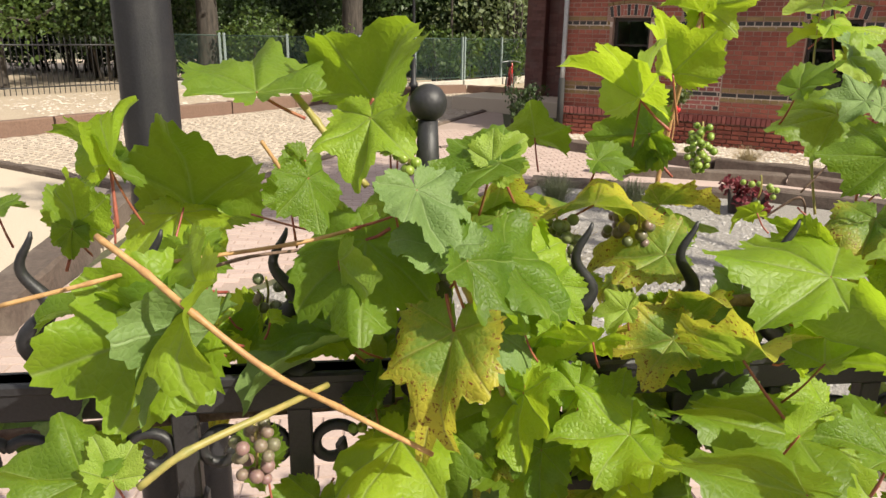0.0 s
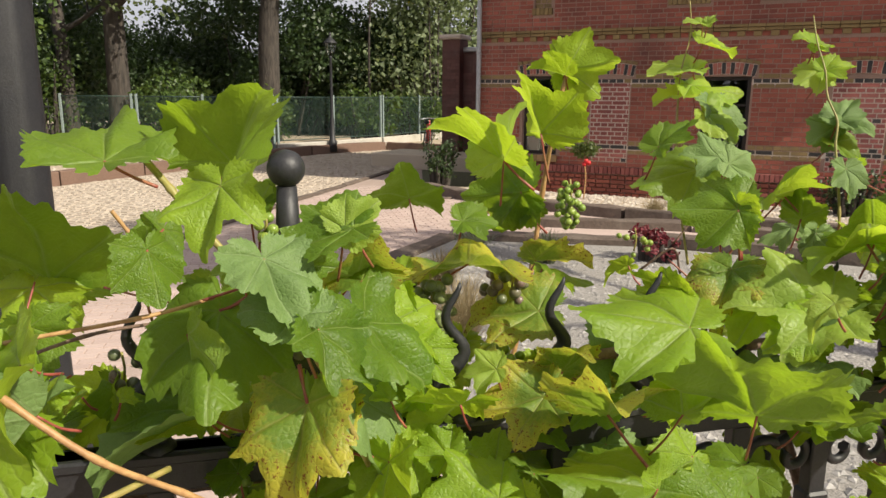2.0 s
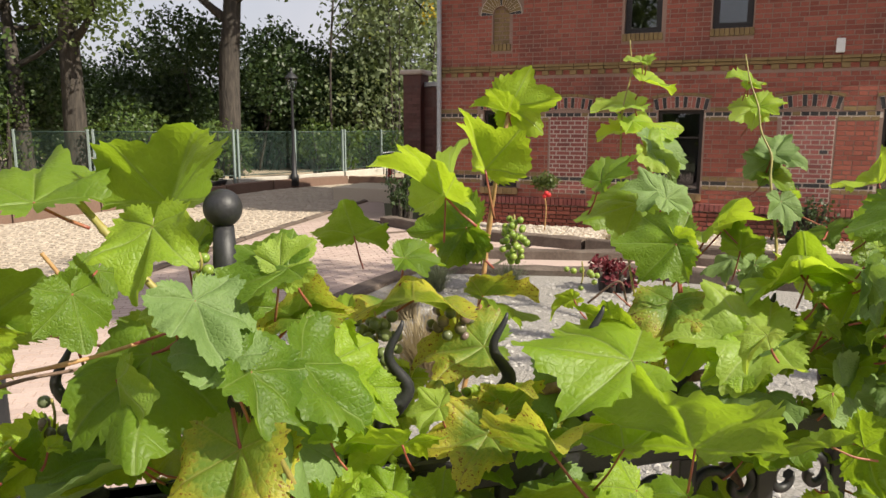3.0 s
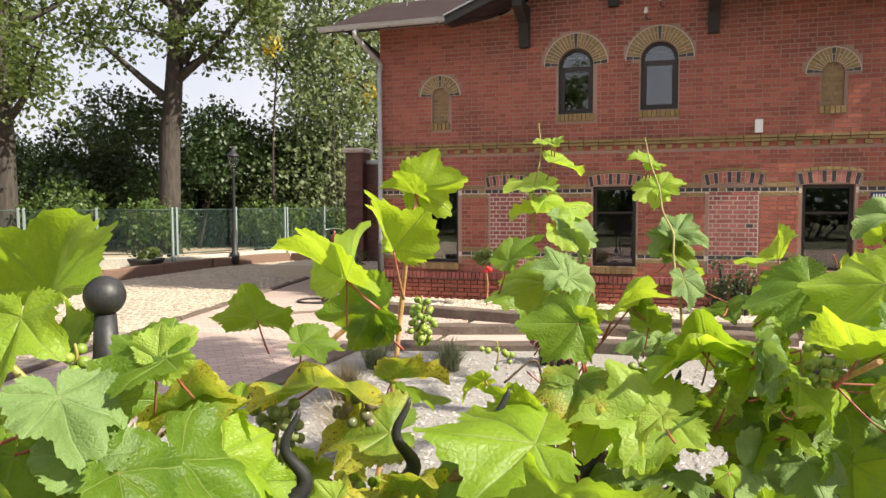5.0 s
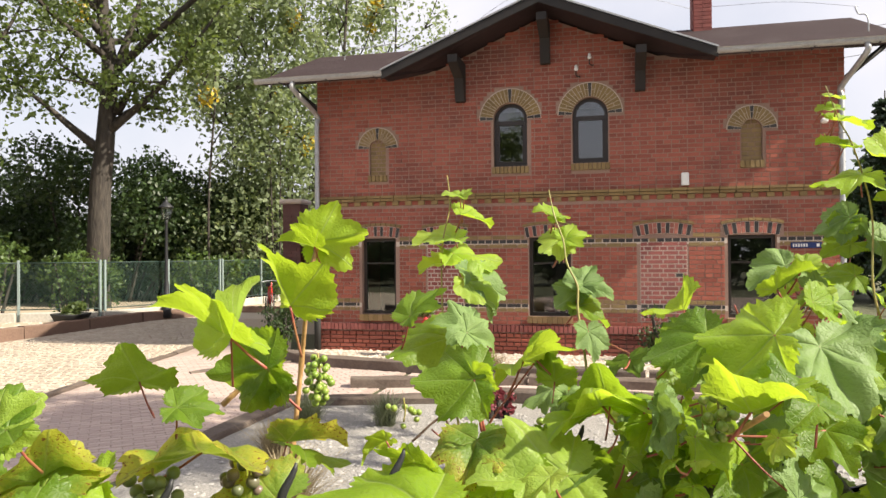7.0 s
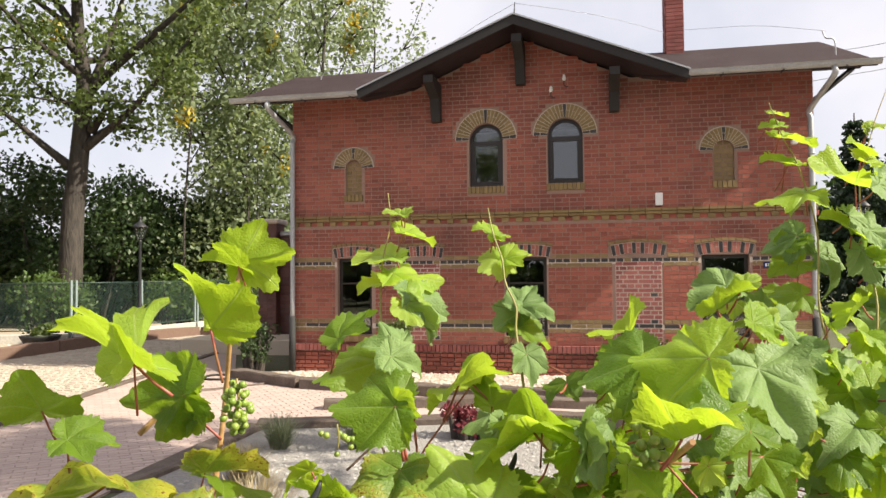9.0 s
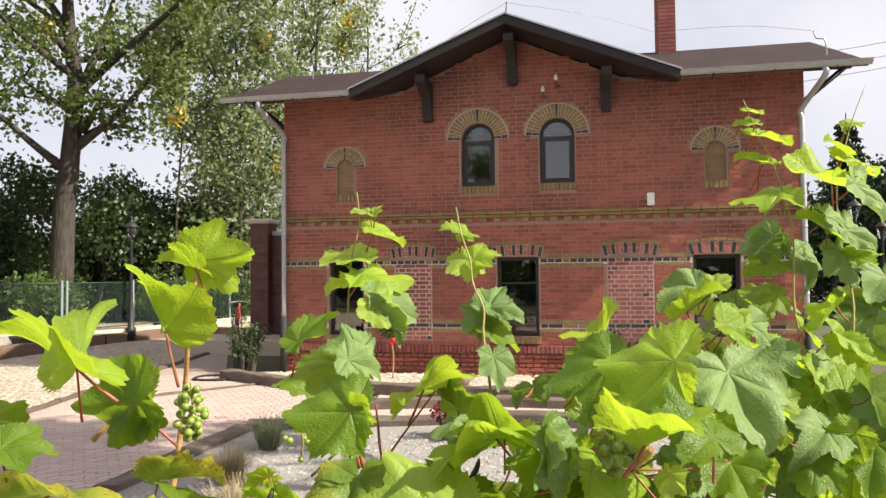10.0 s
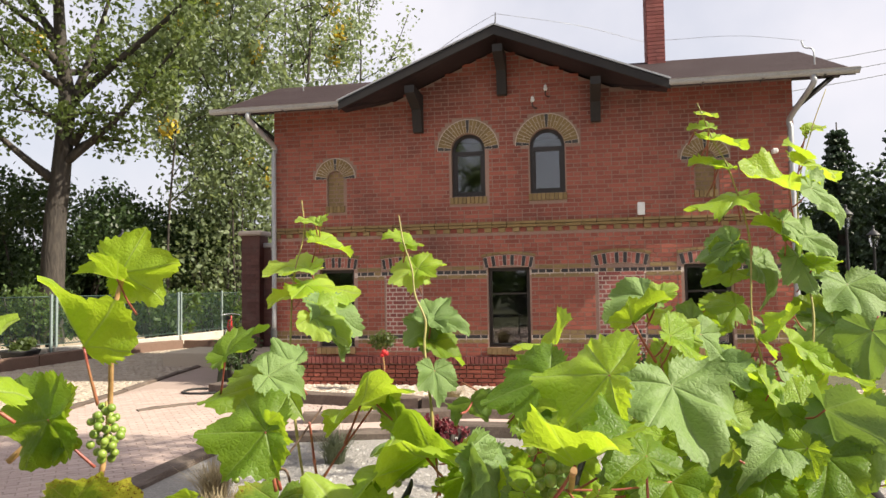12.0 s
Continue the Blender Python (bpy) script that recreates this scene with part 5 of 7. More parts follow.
def bicycle(x, y, turn):
    t = thing("bicycle", (x, y, G + 0.0), "red bicycle parked by the annex", "bicycle")
    t.rotation_euler = (0, 0, radians(turn))
    for wx in (-0.52, 0.52):
        w = part("wheel", tube([(wx + 0.31 * math.cos(a), 0, 0.34 + 0.31 * math.sin(a)) for a in [2 * math.pi * k / 24 for k in range(25)]], 0.018, 6), RUBBER, t)
        for k in range(8):
            a = math.pi * k / 8
            part("spoke", tube([(wx - 0.3 * math.cos(a), 0, 0.34 - 0.3 * math.sin(a)), (wx + 0.3 * math.cos(a), 0, 0.34 + 0.3 * math.sin(a))], 0.003, 4), ZINC, w)
    fr = bmesh.new()
    for a, b in (((-0.52, 0, 0.34), (-0.15, 0, 0.85)), ((-0.52, 0, 0.34), (0.0, 0, 0.32)), ((0, 0, 0.32), (-0.18, 0, 0.9)), ((0, 0, 0.32), (0.36, 0, 0.82)), ((-0.16, 0, 0.85), (0.36, 0, 0.86)), ((0.52, 0, 0.34), (0.34, 0, 0.98))):
        add_tube(fr, [a, b], 0.02, 6)
    part("frame", fr, BIKE_RED, t, "red frame")
    part("handlebar", tube(smooth_path([(0.2, -0.28, 1.0), (0.34, -0.1, 1.03), (0.34, 0.1, 1.03), (0.2, 0.28, 1.0)], 4), 0.014, 6), ZINC, t)
    part("saddle", tube([(-0.32, 0, 0.94), (-0.2, 0, 0.95), (-0.06, 0, 0.93)], [0.07, 0.05, 0.02], 8), RUBBER, t)
    return t


bicycle(-9.9, 20.0, 108)


def rose(x, y):
    t = thing("rose_tree", (x, y, G), "small standard rose with red blooms on a bare stem", "rose")
    part("stem", tube(smooth_path([(0, 0, -0.03), (0.02, 0.01, 0.35), (-0.01, 0, 0.62)], 4), 0.013, 6), CANE, t)
    v, f = scatter_leaves([(0, 0, 0.78), (0.14, 0, 0.86), (-0.15, 0.05, 0.84), (0.02, -0.1, 0.95)], [0.16, 0.13, 0.13, 0.12], 420, 0.035, 7)
    tagged(part("leaves", quick_mesh("rose leaves", v, f), FOL_TREE, t), kind="stuff")
    for px, py, pz in ((0.05, -0.12, 0.66), (0.09, -0.1, 0.63), (0.02, -0.12, 0.61)):
        bm = bmesh.new()
        bmesh.ops.create_icosphere(bm, subdivisions=2, radius=0.042)
        for v in bm.verts:
            v.co *= 1 + 0.25 * noise.noise(v.co * 40)
        part("bloom", bm, ROSE_RED, t, "deep red bloom").location = (px, py, pz)


rose(-3.05, 12.35)


def tussock(x, y, h, n, material, label, seed):
    r = random.Random(seed)
    t = thing("grass_tussock", (x, y, G), label, "grass", "grass tussocks")
    verts, faces = [], []
    for _ in range(n):
        a, reach, hh = r.uniform(0, 6.28), h * r.uniform(0.1, 0.8), h * r.uniform(0.5, 1.0)
        c, s = math.cos(a), math.sin(a)
        bx, by = r.uniform(-0.08, 0.08), r.uniform(-0.08, 0.08)
        k = len(verts)
        for q, w in ((0, 0.004), (0.5, 0.0035), (1, 0.0008)):
            px, py, pz = bx + c * reach * q ** 1.7, by + s * reach * q ** 1.7, hh * (q - 0.25 * q * q * reach / h) - 0.02
            verts += [(px - s * w, py + c * w, pz), (px + s * w, py - c * w, pz)]
        faces += [(k, k + 1, k + 3, k + 2), (k + 2, k + 3, k + 5, k + 4)]
    tagged(part("grass", mesh_of("grass", verts, faces), material, t), kind="stuff")


tussock(-2.95, 7.2, 0.42, 420, GRASS_GREY, "grey green ornamental grass tussock in the gravel", 1)
tussock(-2.15, 7.35, 0.42, 420, GRASS_GREY, "grey green ornamental grass tussock in the gravel", 2)
tussock(-1.95, 4.6, 0.55, 700, GRASS_DRY, "dry straw-coloured grass tussock in the gravel", 3)
tussock(-2.75, 6.0, 0.4, 420, GRASS_DRY, "dry straw-coloured grass tussock in the gravel", 4)
tussock(-1.6, 10.9, 0.4, 300, GRASS_DRY, "dry straw-coloured grass tussock in the gravel", 5)
thicket(1.05, 12.45, 0.3, 0.25, 0.95, 170, FOL_DARK, "small dark shrub against the brick plinth", 900, 0.035, "shrub")
thicket(-6.05, 12.75, 0.28, 0.3, 0.85, 171, FOL_DARK, "small dark shrub by the downpipe", 900, 0.035, "shrub")
thicket(2.7, 11.8, 0.3, 0.25, 0.6, 172, FOL_TREE, "small green shrub in the pebble bed", 700, 0.035, "shrub")
thicket(-1.12, 7.98, 0.22, 0.2, 0.34, 173, FOL_RED, "low dark red stonecrop clump in the gravel", 600, 0.03, "stonecrop")
hose = thing("hose", (-6.2, 11.9, G), "black rubber hose lying on the paving", "hose")
part("coil", tube(smooth_path([(0.2, 0, 0.03), (0, 0.2, 0.02), (-0.25, 0.1, 0.02), (-0.2, -0.3, 0.02), (0.2, -0.35, 0.02), (0.6, -0.1, 0.02)], 6), 0.02, 6), RUBBER, hose)

for i, (z0, z1) in enumerate(((7.3, 9.6), (7.9, 9.9), (8.4, 10.4))):
    tagged(part("overhead_wire", tube([(-4 + 22 * k / 12, 24 + 0.3 * i, z0 + (z1 - z0) * k / 12 - 0.9 * (1 - ((k - 6) / 6) ** 2)) for k in range(13)], 0.012, 4), ZINC, None), "thin overhead cable behind the building", "cable", "overhead cables")

# ---- wrought iron fence ----
FX, FY, FZ = -0.455, 0.710, 1.0
FDIR = Vector((0.780, 0.625, 0)).normalized()
FTURN = math.degrees(math.atan2(FDIR.y, FDIR.x))


def on_fence(s, off=0.0, z=0.0):
    """A place s metres along the fence from its newel, off metres behind it."""
    return Vector((FX + FDIR.x * s - FDIR.y * off, FY + FDIR.y * s + FDIR.x * off, z))


def spike_mesh():
    """A wavy flame-shaped spike, twisted from a tapering bar."""
    n = 26
    pts, rad = [], []
    for i in range(n + 1):
        q = i / n
        pts.append((0.020 * math.cos(q * 12.2) * (1 - 0.6 * q) - 0.006, 0.004 * math.sin(q * 5), 0.185 * q))
        rad.append(0.0125 * (1 - q) ** 0.55 * (0.8 + 0.35 * math.sin(math.pi * min(1, q * 1.6))) + 0.0016)
    bm = tube(pts, rad, 10)
    add_tube(bm, [(0.008, 0, -0.012), (0.008, 0, 0.004), (0.008, 0, 0.012)], [0.019, 0.021, 0.014], 10)
    me = bpy.data.meshes.new("spike")
    bm.to_mesh(me)
    bm.free()
    return me


def scroll(cx, cz, r, turn, sense):
    """A flat iron scroll: a spiral strip."""
    pts, rad = [], []
    for i in range(22):
        a = radians(turn) + sense * i * 0.30
        q = r * (1 - 0.036 * i)
        pts.append((cx + q * math.cos(a), 0, cz + q * math.sin(a)))
        rad.append(0.0075 if i < 20 else 0.0095)
    return tube(pts, rad, 6)


SPIKE = spike_mesh()


def fence_panel(s0, spikes, length, mirror=False):
    f = thing("iron_railing", on_fence(s0, 0, G), "black wrought iron fence panel with wavy spikes and scrolls", "fence", "wrought iron fence")
    f.rotation_euler = (0, 0, radians(FTURN))
    for z, h in ((1.295, 0.052), (0.95, 0.03), (0.25, 0.04)):
        bm = box(0.0, length, -0.016, 0.016, z, z + h, 0.004)
        add_box(bm, 0.0, length, -0.021, 0.021, z + h * 0.72, z + h, 0.003)
        part("rail", bm, IRON, f, "moulded iron rail")
    for s in spikes:
        ob = part("spike", SPIKE, IRON, f, "wavy flame-shaped spike")
        ob.location = (s, 0, 1.345)
        part("bar", box(s - 0.008, s + 0.022, -0.011, 0.011, 0.0, 1.295, 0.002), IRON, f)
        part("collar", box(s - 0.012, s + 0.027, -0.017, 0.017, 1.13, 1.175, 0.004), IRON, f)
        for sgn in (-1, 1):
            part("scroll", scroll(s + 0.007 + sgn * 0.042, 1.235, 0.034, 90 - sgn * 60, sgn), IRON, f, "curled iron scroll")
            part("scroll", scroll(s + 0.007 + sgn * 0.042, 1.06, 0.036, -90 + sgn * 60, -sgn), IRON, f, "curled iron scroll")
    return f


def newel(s):
    t = thing("iron_newel", on_fence(s, 0, G), "black iron fence newel with a ball finial", "post", "wrought iron fence")
    part("shaft", lathe([(0.045, 0), (0.045, 0.14), (0.024, 0.18), (0.022, 1.30), (0.032, 1.312), (0.036, 1.33), (0.031, 1.348), (0.036, 1.366), (0.039, 1.385), (0.035, 1.405), (0.026, 1.418), (0.033, 1.43), (0.031, 1.45), (0.018, 1.465),
                          (0.0135, 1.50), (0.0125, 1.56), (0.0145, 1.60), (0.0115, 1.655)], 20), IRON, t, "turned iron shaft with rings")
    bm = bmesh.new()
    bmesh.ops.create_uvsphere(bm, u_segments=24, v_segments=16, radius=0.0218, matrix=Matrix.Translation((0, 0, 1.675)))
    for fc in bm.faces:
        fc.smooth = True
    part("ball", bm, IRON, t, "matt black ball finial")
    return t


newel(0.0)
newel(-1.9)
newel(1.95)
fence_panel(-1.86, [0.13 + 0.142 * k for k in range(12)], 1.82)
fence_panel(0.04, [0.165 + 0.1385 * k for k in range(13)], 1.88)
lamp = thing("street_lamp", (-1.234, 0.919, G), "black fluted iron lamp post beside the fence", "street lamp")
bm = lathe([(0.13, 0), (0.13, 0.3), (0.10, 0.36), (0.098, 1.0), (0.068, 1.1), (0.056, 1.2), (0.0545, 1.3), (0.053, 2.6), (0.05, 3.4), (0.06, 3.45), (0.04, 3.5)], 32)
for v in bm.verts:
    a = math.atan2(v.co.y, v.co.x)
    q = 1 - 0.05 * max(0.0, math.sin(a * 8)) if v.co.z > 0.35 else 1
    v.co.x *= q
    v.co.y *= q
part("post", bm, IRON, lamp, "fluted black post")
part("arm", lathe([(0.09, 3.5), (0.15, 3.86), (0.2, 3.9), (0.1, 4.02), (0.02, 4.12)], 8), IRON, lamp, "lantern head")


# ---- vine ----
def leaf_shape(seed, fold, droop, wave, lobes=1.0):
    """A vine leaf with coarse sharp teeth and shallow lobes, 1 wide: stalk end at the origin, tip along +y, upper side +z."""
    r = random.Random(seed)
    n, rings = 132, (0.15, 0.33, 0.52, 0.70, 0.86, 1.0)
    keys = [(0, 0.80), (13, 0.70), (29, 0.60 - 0.05 * lobes), (49, 0.665), (63, 0.59), (78, 0.545 - 0.03 * lobes), (103, 0.50), (124, 0.38), (146, 0.30), (163, 0.22), (174, 0.11), (180, 0.03)]
    ph, ph2, pucker = r.uniform(0, 6), r.uniform(0, 6), r.uniform(0.12, 0.24)
    skew, tip, twist = r.uniform(-0.08, 0.08), r.uniform(-0.7, 0.5), r.uniform(-0.3, 0.3)

    def rad(deg):
        d = abs(deg)
        for (a, p), (b, q) in zip(keys, keys[1:]):
            if d <= b:
                t = (d - a) / (b - a)
                t = t * t * (3 - 2 * t)
                return p + (q - p) * t
        return keys[-1][1]
    # teeth of uneven width, leaning towards the tip
    starts, heights = [0.0], []
    while starts[-1] < 168:
        starts.append(starts[-1] + r.uniform(7.0, 12.5))
        heights.append((r.uniform(0.035, 0.078), r.uniform(0.035, 0.078)))
    heights.append((0.0, 0.0))

    def tooth(deg):
        d = abs(deg)
        j = max(i for i, s in enumerate(starts) if s <= d)
        if j + 1 >= len(starts):
            return 0.0
        p = (d - starts[j]) / (starts[j + 1] - starts[j])
        p = p / 0.36 if p < 0.36 else (1 - p) / 0.64
        return heights[j][deg > 0] * (p ** 1.25 - 0.35)

    def lift(x, y):
        q = math.hypot(x, y)
        a = math.atan2(x, y)
        veins = (0, 50, 108, 180)
        d = min(179.9, abs(math.degrees(a)))
        j = sum(d >= w for w in veins) - 1
        pleat = math.sin(math.pi * (d - veins[j]) / (veins[j + 1] - veins[j])) ** 0.7 * min(q, 0.35) * pucker
        crumple = 0.011 * math.sin(23 * x + ph2 + 3 * math.sin(7 * y)) * math.cos(21 * y + ph) + 0.006 * math.sin(41 * y - 17 * x + ph)
        return pleat + crumple * min(1.0, q * 4) + fold * abs(x) * (0.8 + 0.3 * y) + tip * max(0.0, y - 0.35) ** 2 + twist * x * y - droop * q * q * (1.1 if y > 0 else 0.8) + wave * math.sin(5 * a + ph) * q * q * 1.6 + wave * 0.9 * math.sin(9 * x + ph2) * math.cos(8 * y + ph) * q + wave * 0.6 * math.sin(11 * a + ph2) * q ** 3
    verts, faces = [(0, 0, 0)], []
    for k, q in enumerate(rings):
        for i in range(n):
            deg = -180 + 360 * (i + 0.5) / n
            rr = rad(deg) * q + tooth(deg) * (1.0 if k == 5 else 0.25 if k == 4 else 0.0)
            a = radians(deg)
            x, y = rr * math.sin(a) * (1 + skew), rr * math.cos(a)
            verts.append((x, y, lift(x, y)))
    for i in range(n - 1):
        faces.append((0, 1 + i + 1, 1 + i))
    for k in range(len(rings) - 1):
        a, b = 1 + k * n, 1 + (k + 1) * n
        for i in range(n - 1):
            faces.append((a + i, a + i + 1, b + i + 1, b + i))
    return mesh_of("leaf", verts, [f[::-1] for f in faces], True)


SHAPES = [leaf_shape(1, 0.20, 0.15, 0.11), leaf_shape(2, 0.40, 0.14, 0.11), leaf_shape(3, -0.20, 0.18, 0.11), leaf_shape(4, 0.80, 0.16, 0.10),
          leaf_shape(5, 0.14, 0.12, 0.15, 1.6), leaf_shape(6, 0.28, 0.28, 0.15, 1.4), leaf_shape(7, -0.30, 0.14, 0.12), leaf_shape(8, 0.30, -0.20, 0.14, 0.6)]
for sh in SHAPES:
    sh.materials.append(LEAF_GREEN)
MATS = {"g": LEAF_GREEN, "b": LEAF_BRIGHT, "p": LEAF_PALE, "n": LEAF_YOUNG, "y": LEAF_YELLOW, "t": LEAF_TINGED}
LABELS = {"g": "deep green toothed leaf", "b": "bright green leaf with sunlight put into its colour", "p": "pale grey green leaf", "n": "young yellow green leaf", "y": "yellow leaf with brown spots", "t": "green leaf tinged yellow"}
VINES = [thing("grape_vine", on_fence(s, 0.12, G), lb, "grape vine", "grape vines") for s, lb in (
    (-0.62, "grape vine with broad green leaves climbing the fence"), (0.22, "grape vine with yellowing leaves and hanging grapes"), (0.95, "lush grape vine with tall young shoots"))]


def vine_at(p):
    s = (p[0] - FX) * FDIR.x + (p[1] - FY) * FDIR.y
    return VINES[0] if s < -0.15 else VINES[1] if s < 0.5 else VINES[2]


def hang(ob, v):
    """Puts a part under its vine while its own place stays in the yard's metres."""
    ob.parent = v
    ob.matrix_parent_inverse = Matrix.Translation(-v.location)
    return ob


def leaf(m, size, tone="g", shape=0, long=1.0):
    ob = new("leaf", SHAPES[shape])
    if tone != "g":
        ob.material_slots[0].link = "OBJECT"
        ob.material_slots[0].material = MATS[tone]
    ob.matrix_basis = m @ Matrix.Diagonal((size, size * long, size, 1))
    hang(ob, vine_at(m.translation))
    return tagged(ob, LABELS[tone])


def shoot(pts, r0, r1, material, name="cane"):
    path = smooth_path(pts, 7)
    k = len(path) - 1
    rad = [(r0 + (r1 - r0) * i / k) * (1.28 if i % 7 == 0 and 0 < i < k else 1.0) for i in range(k + 1)]
    return hang(part(name, tube(path, rad, 8), material, None), vine_at(pts[0]))


def stalk(a, b, sag=0.004, r=0.0013, material=STALK):
    """A leaf stalk from the cane at a to the leaf at b."""
    a, b = Vector(a), Vector(b)
    return hang(part("stalk", tube(smooth_path([a, a.lerp(b, 0.5) - Vector((0, 0, sag)), b], 4), [r * 1.2] * 4 + [r] * 5, 6), material, None), vine_at(a))


BERRY = bpy.data.meshes.new("grape")
bm = bmesh.new()
bmesh.ops.create_icosphere(bm, subdivisions=2, radius=1.0)
for fc in bm.faces:
    fc.smooth = True
bm.to_mesh(BERRY)
bm.free()
BERRY.materials.append(GRAPE_GREEN)


def grapes(top, length, width, count, size, material, seed, label):
    """A hanging bunch: a stem with berries packed round it."""
    r = random.Random(seed)
    top = Vector(top)
    bunch = hang(part("grape_bunch", tube(smooth_path([top, top + Vector((0.003, 0, -length * 0.5)), top + Vector((0, 0, -length * 0.95))], 4), 0.0016, 6), CANE_GREEN, None, label), vine_at(top))
    put = []
    tries = 0
    while len(put) < count and tries < 4000:
        tries += 1
        q = r.random()
        rr = width / 2 * math.sin(math.pi * min(1.0, 0.22 + 0.72 * q)) ** 0.7 * math.sqrt(r.random())
        a = r.uniform(0, 6.28)
        p = top + Vector((rr * math.cos(a), rr * math.sin(a), -size - length * q))
        if all((p - o).length > size * 1.72 for o in put):
            put.append(p)
            ob = part("grape", BERRY, material, bunch)
            ob.matrix_basis = Matrix.Translation(p) @ Matrix.Scale(size * r.uniform(0.86, 1.08), 4)


def filler(count, s0, s1, off0, off1, z0, z1, tones, seed, lo=0.07, hi=0.13, rise=None):
    """Leaves crowding a stretch of the fence, each turned its own way towards the light."""
    r = random.Random(seed)
    for _ in range(count):
        s, o = r.uniform(s0, s1), r.uniform(off0, off1)
        top = z1 if rise is None else z1 + rise * (s - s0)
        z = z0 + (top - z0) * r.random() ** 0.8
        p = on_fence(s, o, z)
        size = r.uniform(lo, hi)
        m = Matrix.Translation(p) @ Euler((radians(r.gauss(-42, 24)), radians(r.gauss(0, 22)), radians(r.gauss(-160, 75)))).to_matrix().to_4x4()
        ob = leaf(m, size, r.choice(tones), r.randrange(8))
        back = p - m.to_3x3() @ Vector((0, r.uniform(0.3, 0.7) * size, 0)) - Vector((0, 0, r.uniform(0.02, 0.06)))
        stalk(back, p)


# placed leaves
leaf(pose(-0.621, 0.604, 1.584, 20, -3, 46), 0.158, "g", 0, 1.08)
leaf(pose(-0.544, 0.724, 1.574, 50, -1, -115), 0.149, "g", 3, 1.08)
leaf(pose(-0.465, 0.614, 1.565, -53, 9, -174), 0.097, "b", 4, 1.08)
leaf(pose(-0.811, 0.659, 1.411, 61, -4, -150), 0.190, "g", 0, 1.08)
leaf(pose(-0.682, 0.452, 1.514, 67, -18, -25), 0.091, "b", 3, 1.08)
leaf(pose(-0.681, 0.450, 1.512, 38, 32, 117), 0.096, "g", 1, 1.08)
leaf(pose(-0.823, 0.493, 1.422, 85, -3, -166), 0.083, "b", 1, 1.08)
leaf(pose(-0.825, 0.486, 1.417, -76, -5, -138), 0.044, "g", 0, 1.08)
leaf(pose(-0.902, 0.440, 1.439, 13, 18, -58), 0.047, "g", 0, 1.08)
leaf(pose(-0.814, 0.635, 1.408, -26, 3, -145), 0.136, "b", 2, 1.08)
leaf(pose(-0.573, 0.429, 1.362, -24, -59, 160), 0.165, "b", 0, 1.08)
leaf(pose(-0.519, 0.417, 1.428, -62, -2, 149), 0.159, "b", 4, 1.08)
leaf(pose(-0.506, 0.417, 1.384, -57, 28, 109), 0.121, "p", 3, 1.08)
leaf(pose(-0.716, 0.456, 1.350, -10, -6, 119), 0.114, "g", 1, 1.08)
leaf(pose(-0.574, 0.318, 1.253, 5, -17, 116), 0.103, "g", 4, 1.08)
leaf(pose(-0.563, 0.338, 1.246, 61, -5, 80), 0.053, "n", 3, 1.08)
leaf(pose(-0.463, 0.599, 1.435, -35, 2, -147), 0.156, "g", 6, 1.08)
leaf(pose(-0.463, 0.553, 1.423, -83, -16, -49), 0.088, "n", 3, 1.08)
leaf(pose(-0.380, 0.573, 1.505, -45, -1, -109), 0.089, "p", 4, 1.08)
leaf(pose(-0.330, 0.653, 1.526, -20, -25, 129), 0.096, "g", 1, 1.08)
leaf(pose(-0.339, 0.651, 1.525, 57, 44, 3), 0.054, "n", 4, 1.08)
leaf(pose(-0.497, 0.710, 1.521, 57, 4, -20), 0.067, "g", 1, 1.08)
leaf(pose(-0.507, 0.706, 1.523, 94, 16, 143), 0.061, "n", 3, 1.08)
leaf(pose(-0.403, 0.773, 1.439, 46, -2, -134), 0.111, "t", 6, 1.08)
leaf(pose(-0.327, 0.583, 1.440, -52, 20, -79), 0.098, "g", 0, 1.08)
leaf(pose(-0.327, 0.663, 1.423, -47, 15, -76), 0.122, "g", 4, 1.08)
leaf(pose(-0.343, 0.673, 1.335, -68, -11, -88), 0.117, "p", 1, 1.08)
leaf(pose(-0.330, 0.567, 1.370, -52, 6, 178), 0.123, "y", 5, 1.08)
leaf(pose(-0.291, 0.654, 1.276, -59, 23, 166), 0.096, "b", 0, 1.08)
leaf(pose(-0.198, 0.869, 1.175, 24, -16, 136), 0.182, "g", 2, 1.08)
leaf(pose(-0.186, 0.707, 1.232, 0, -17, 125), 0.106, "b", 4, 1.08)
leaf(pose(-0.246, 0.738, 1.316, -36, 21, 59), 0.116, "b", 5, 1.08)
leaf(pose(-0.179, 0.841, 1.298, -15, -31, 122), 0.103, "y", 4, 1.08)
leaf(pose(-0.094, 0.805, 1.307, 36, 2, -164), 0.153, "t", 1, 1.08)
leaf(pose(-0.172, 0.892, 1.314, 59, 0, -139), 0.087, "t", 5, 1.08)
leaf(pose(-0.028, 0.798, 1.234, 11, -11, 116), 0.172, "g", 2, 1.08)
leaf(pose(-0.024, 0.718, 1.279, 75, -56, -106), 0.054, "b", 1, 1.08)
leaf(pose(0.058, 0.805, 1.337, 48, 10, 174), 0.175, "g", 0, 1.08)
leaf(pose(-0.007, 0.631, 1.269, 13, -4, 120), 0.156, "g", 2, 1.08)
leaf(pose(0.047, 0.628, 1.327, 21, -16, 105), 0.070, "g", 1, 1.08)
leaf(pose(-0.420, 0.603, 1.202, -14, 12, -171), 0.143, "b", 6, 1.08)
leaf(pose(-0.276, 0.679, 1.197, -58, 7, -169), 0.070, "g", 0, 1.08)
leaf(pose(-0.158, 0.729, 1.212, -30, -17, 140), 0.083, "b", 0, 1.08)
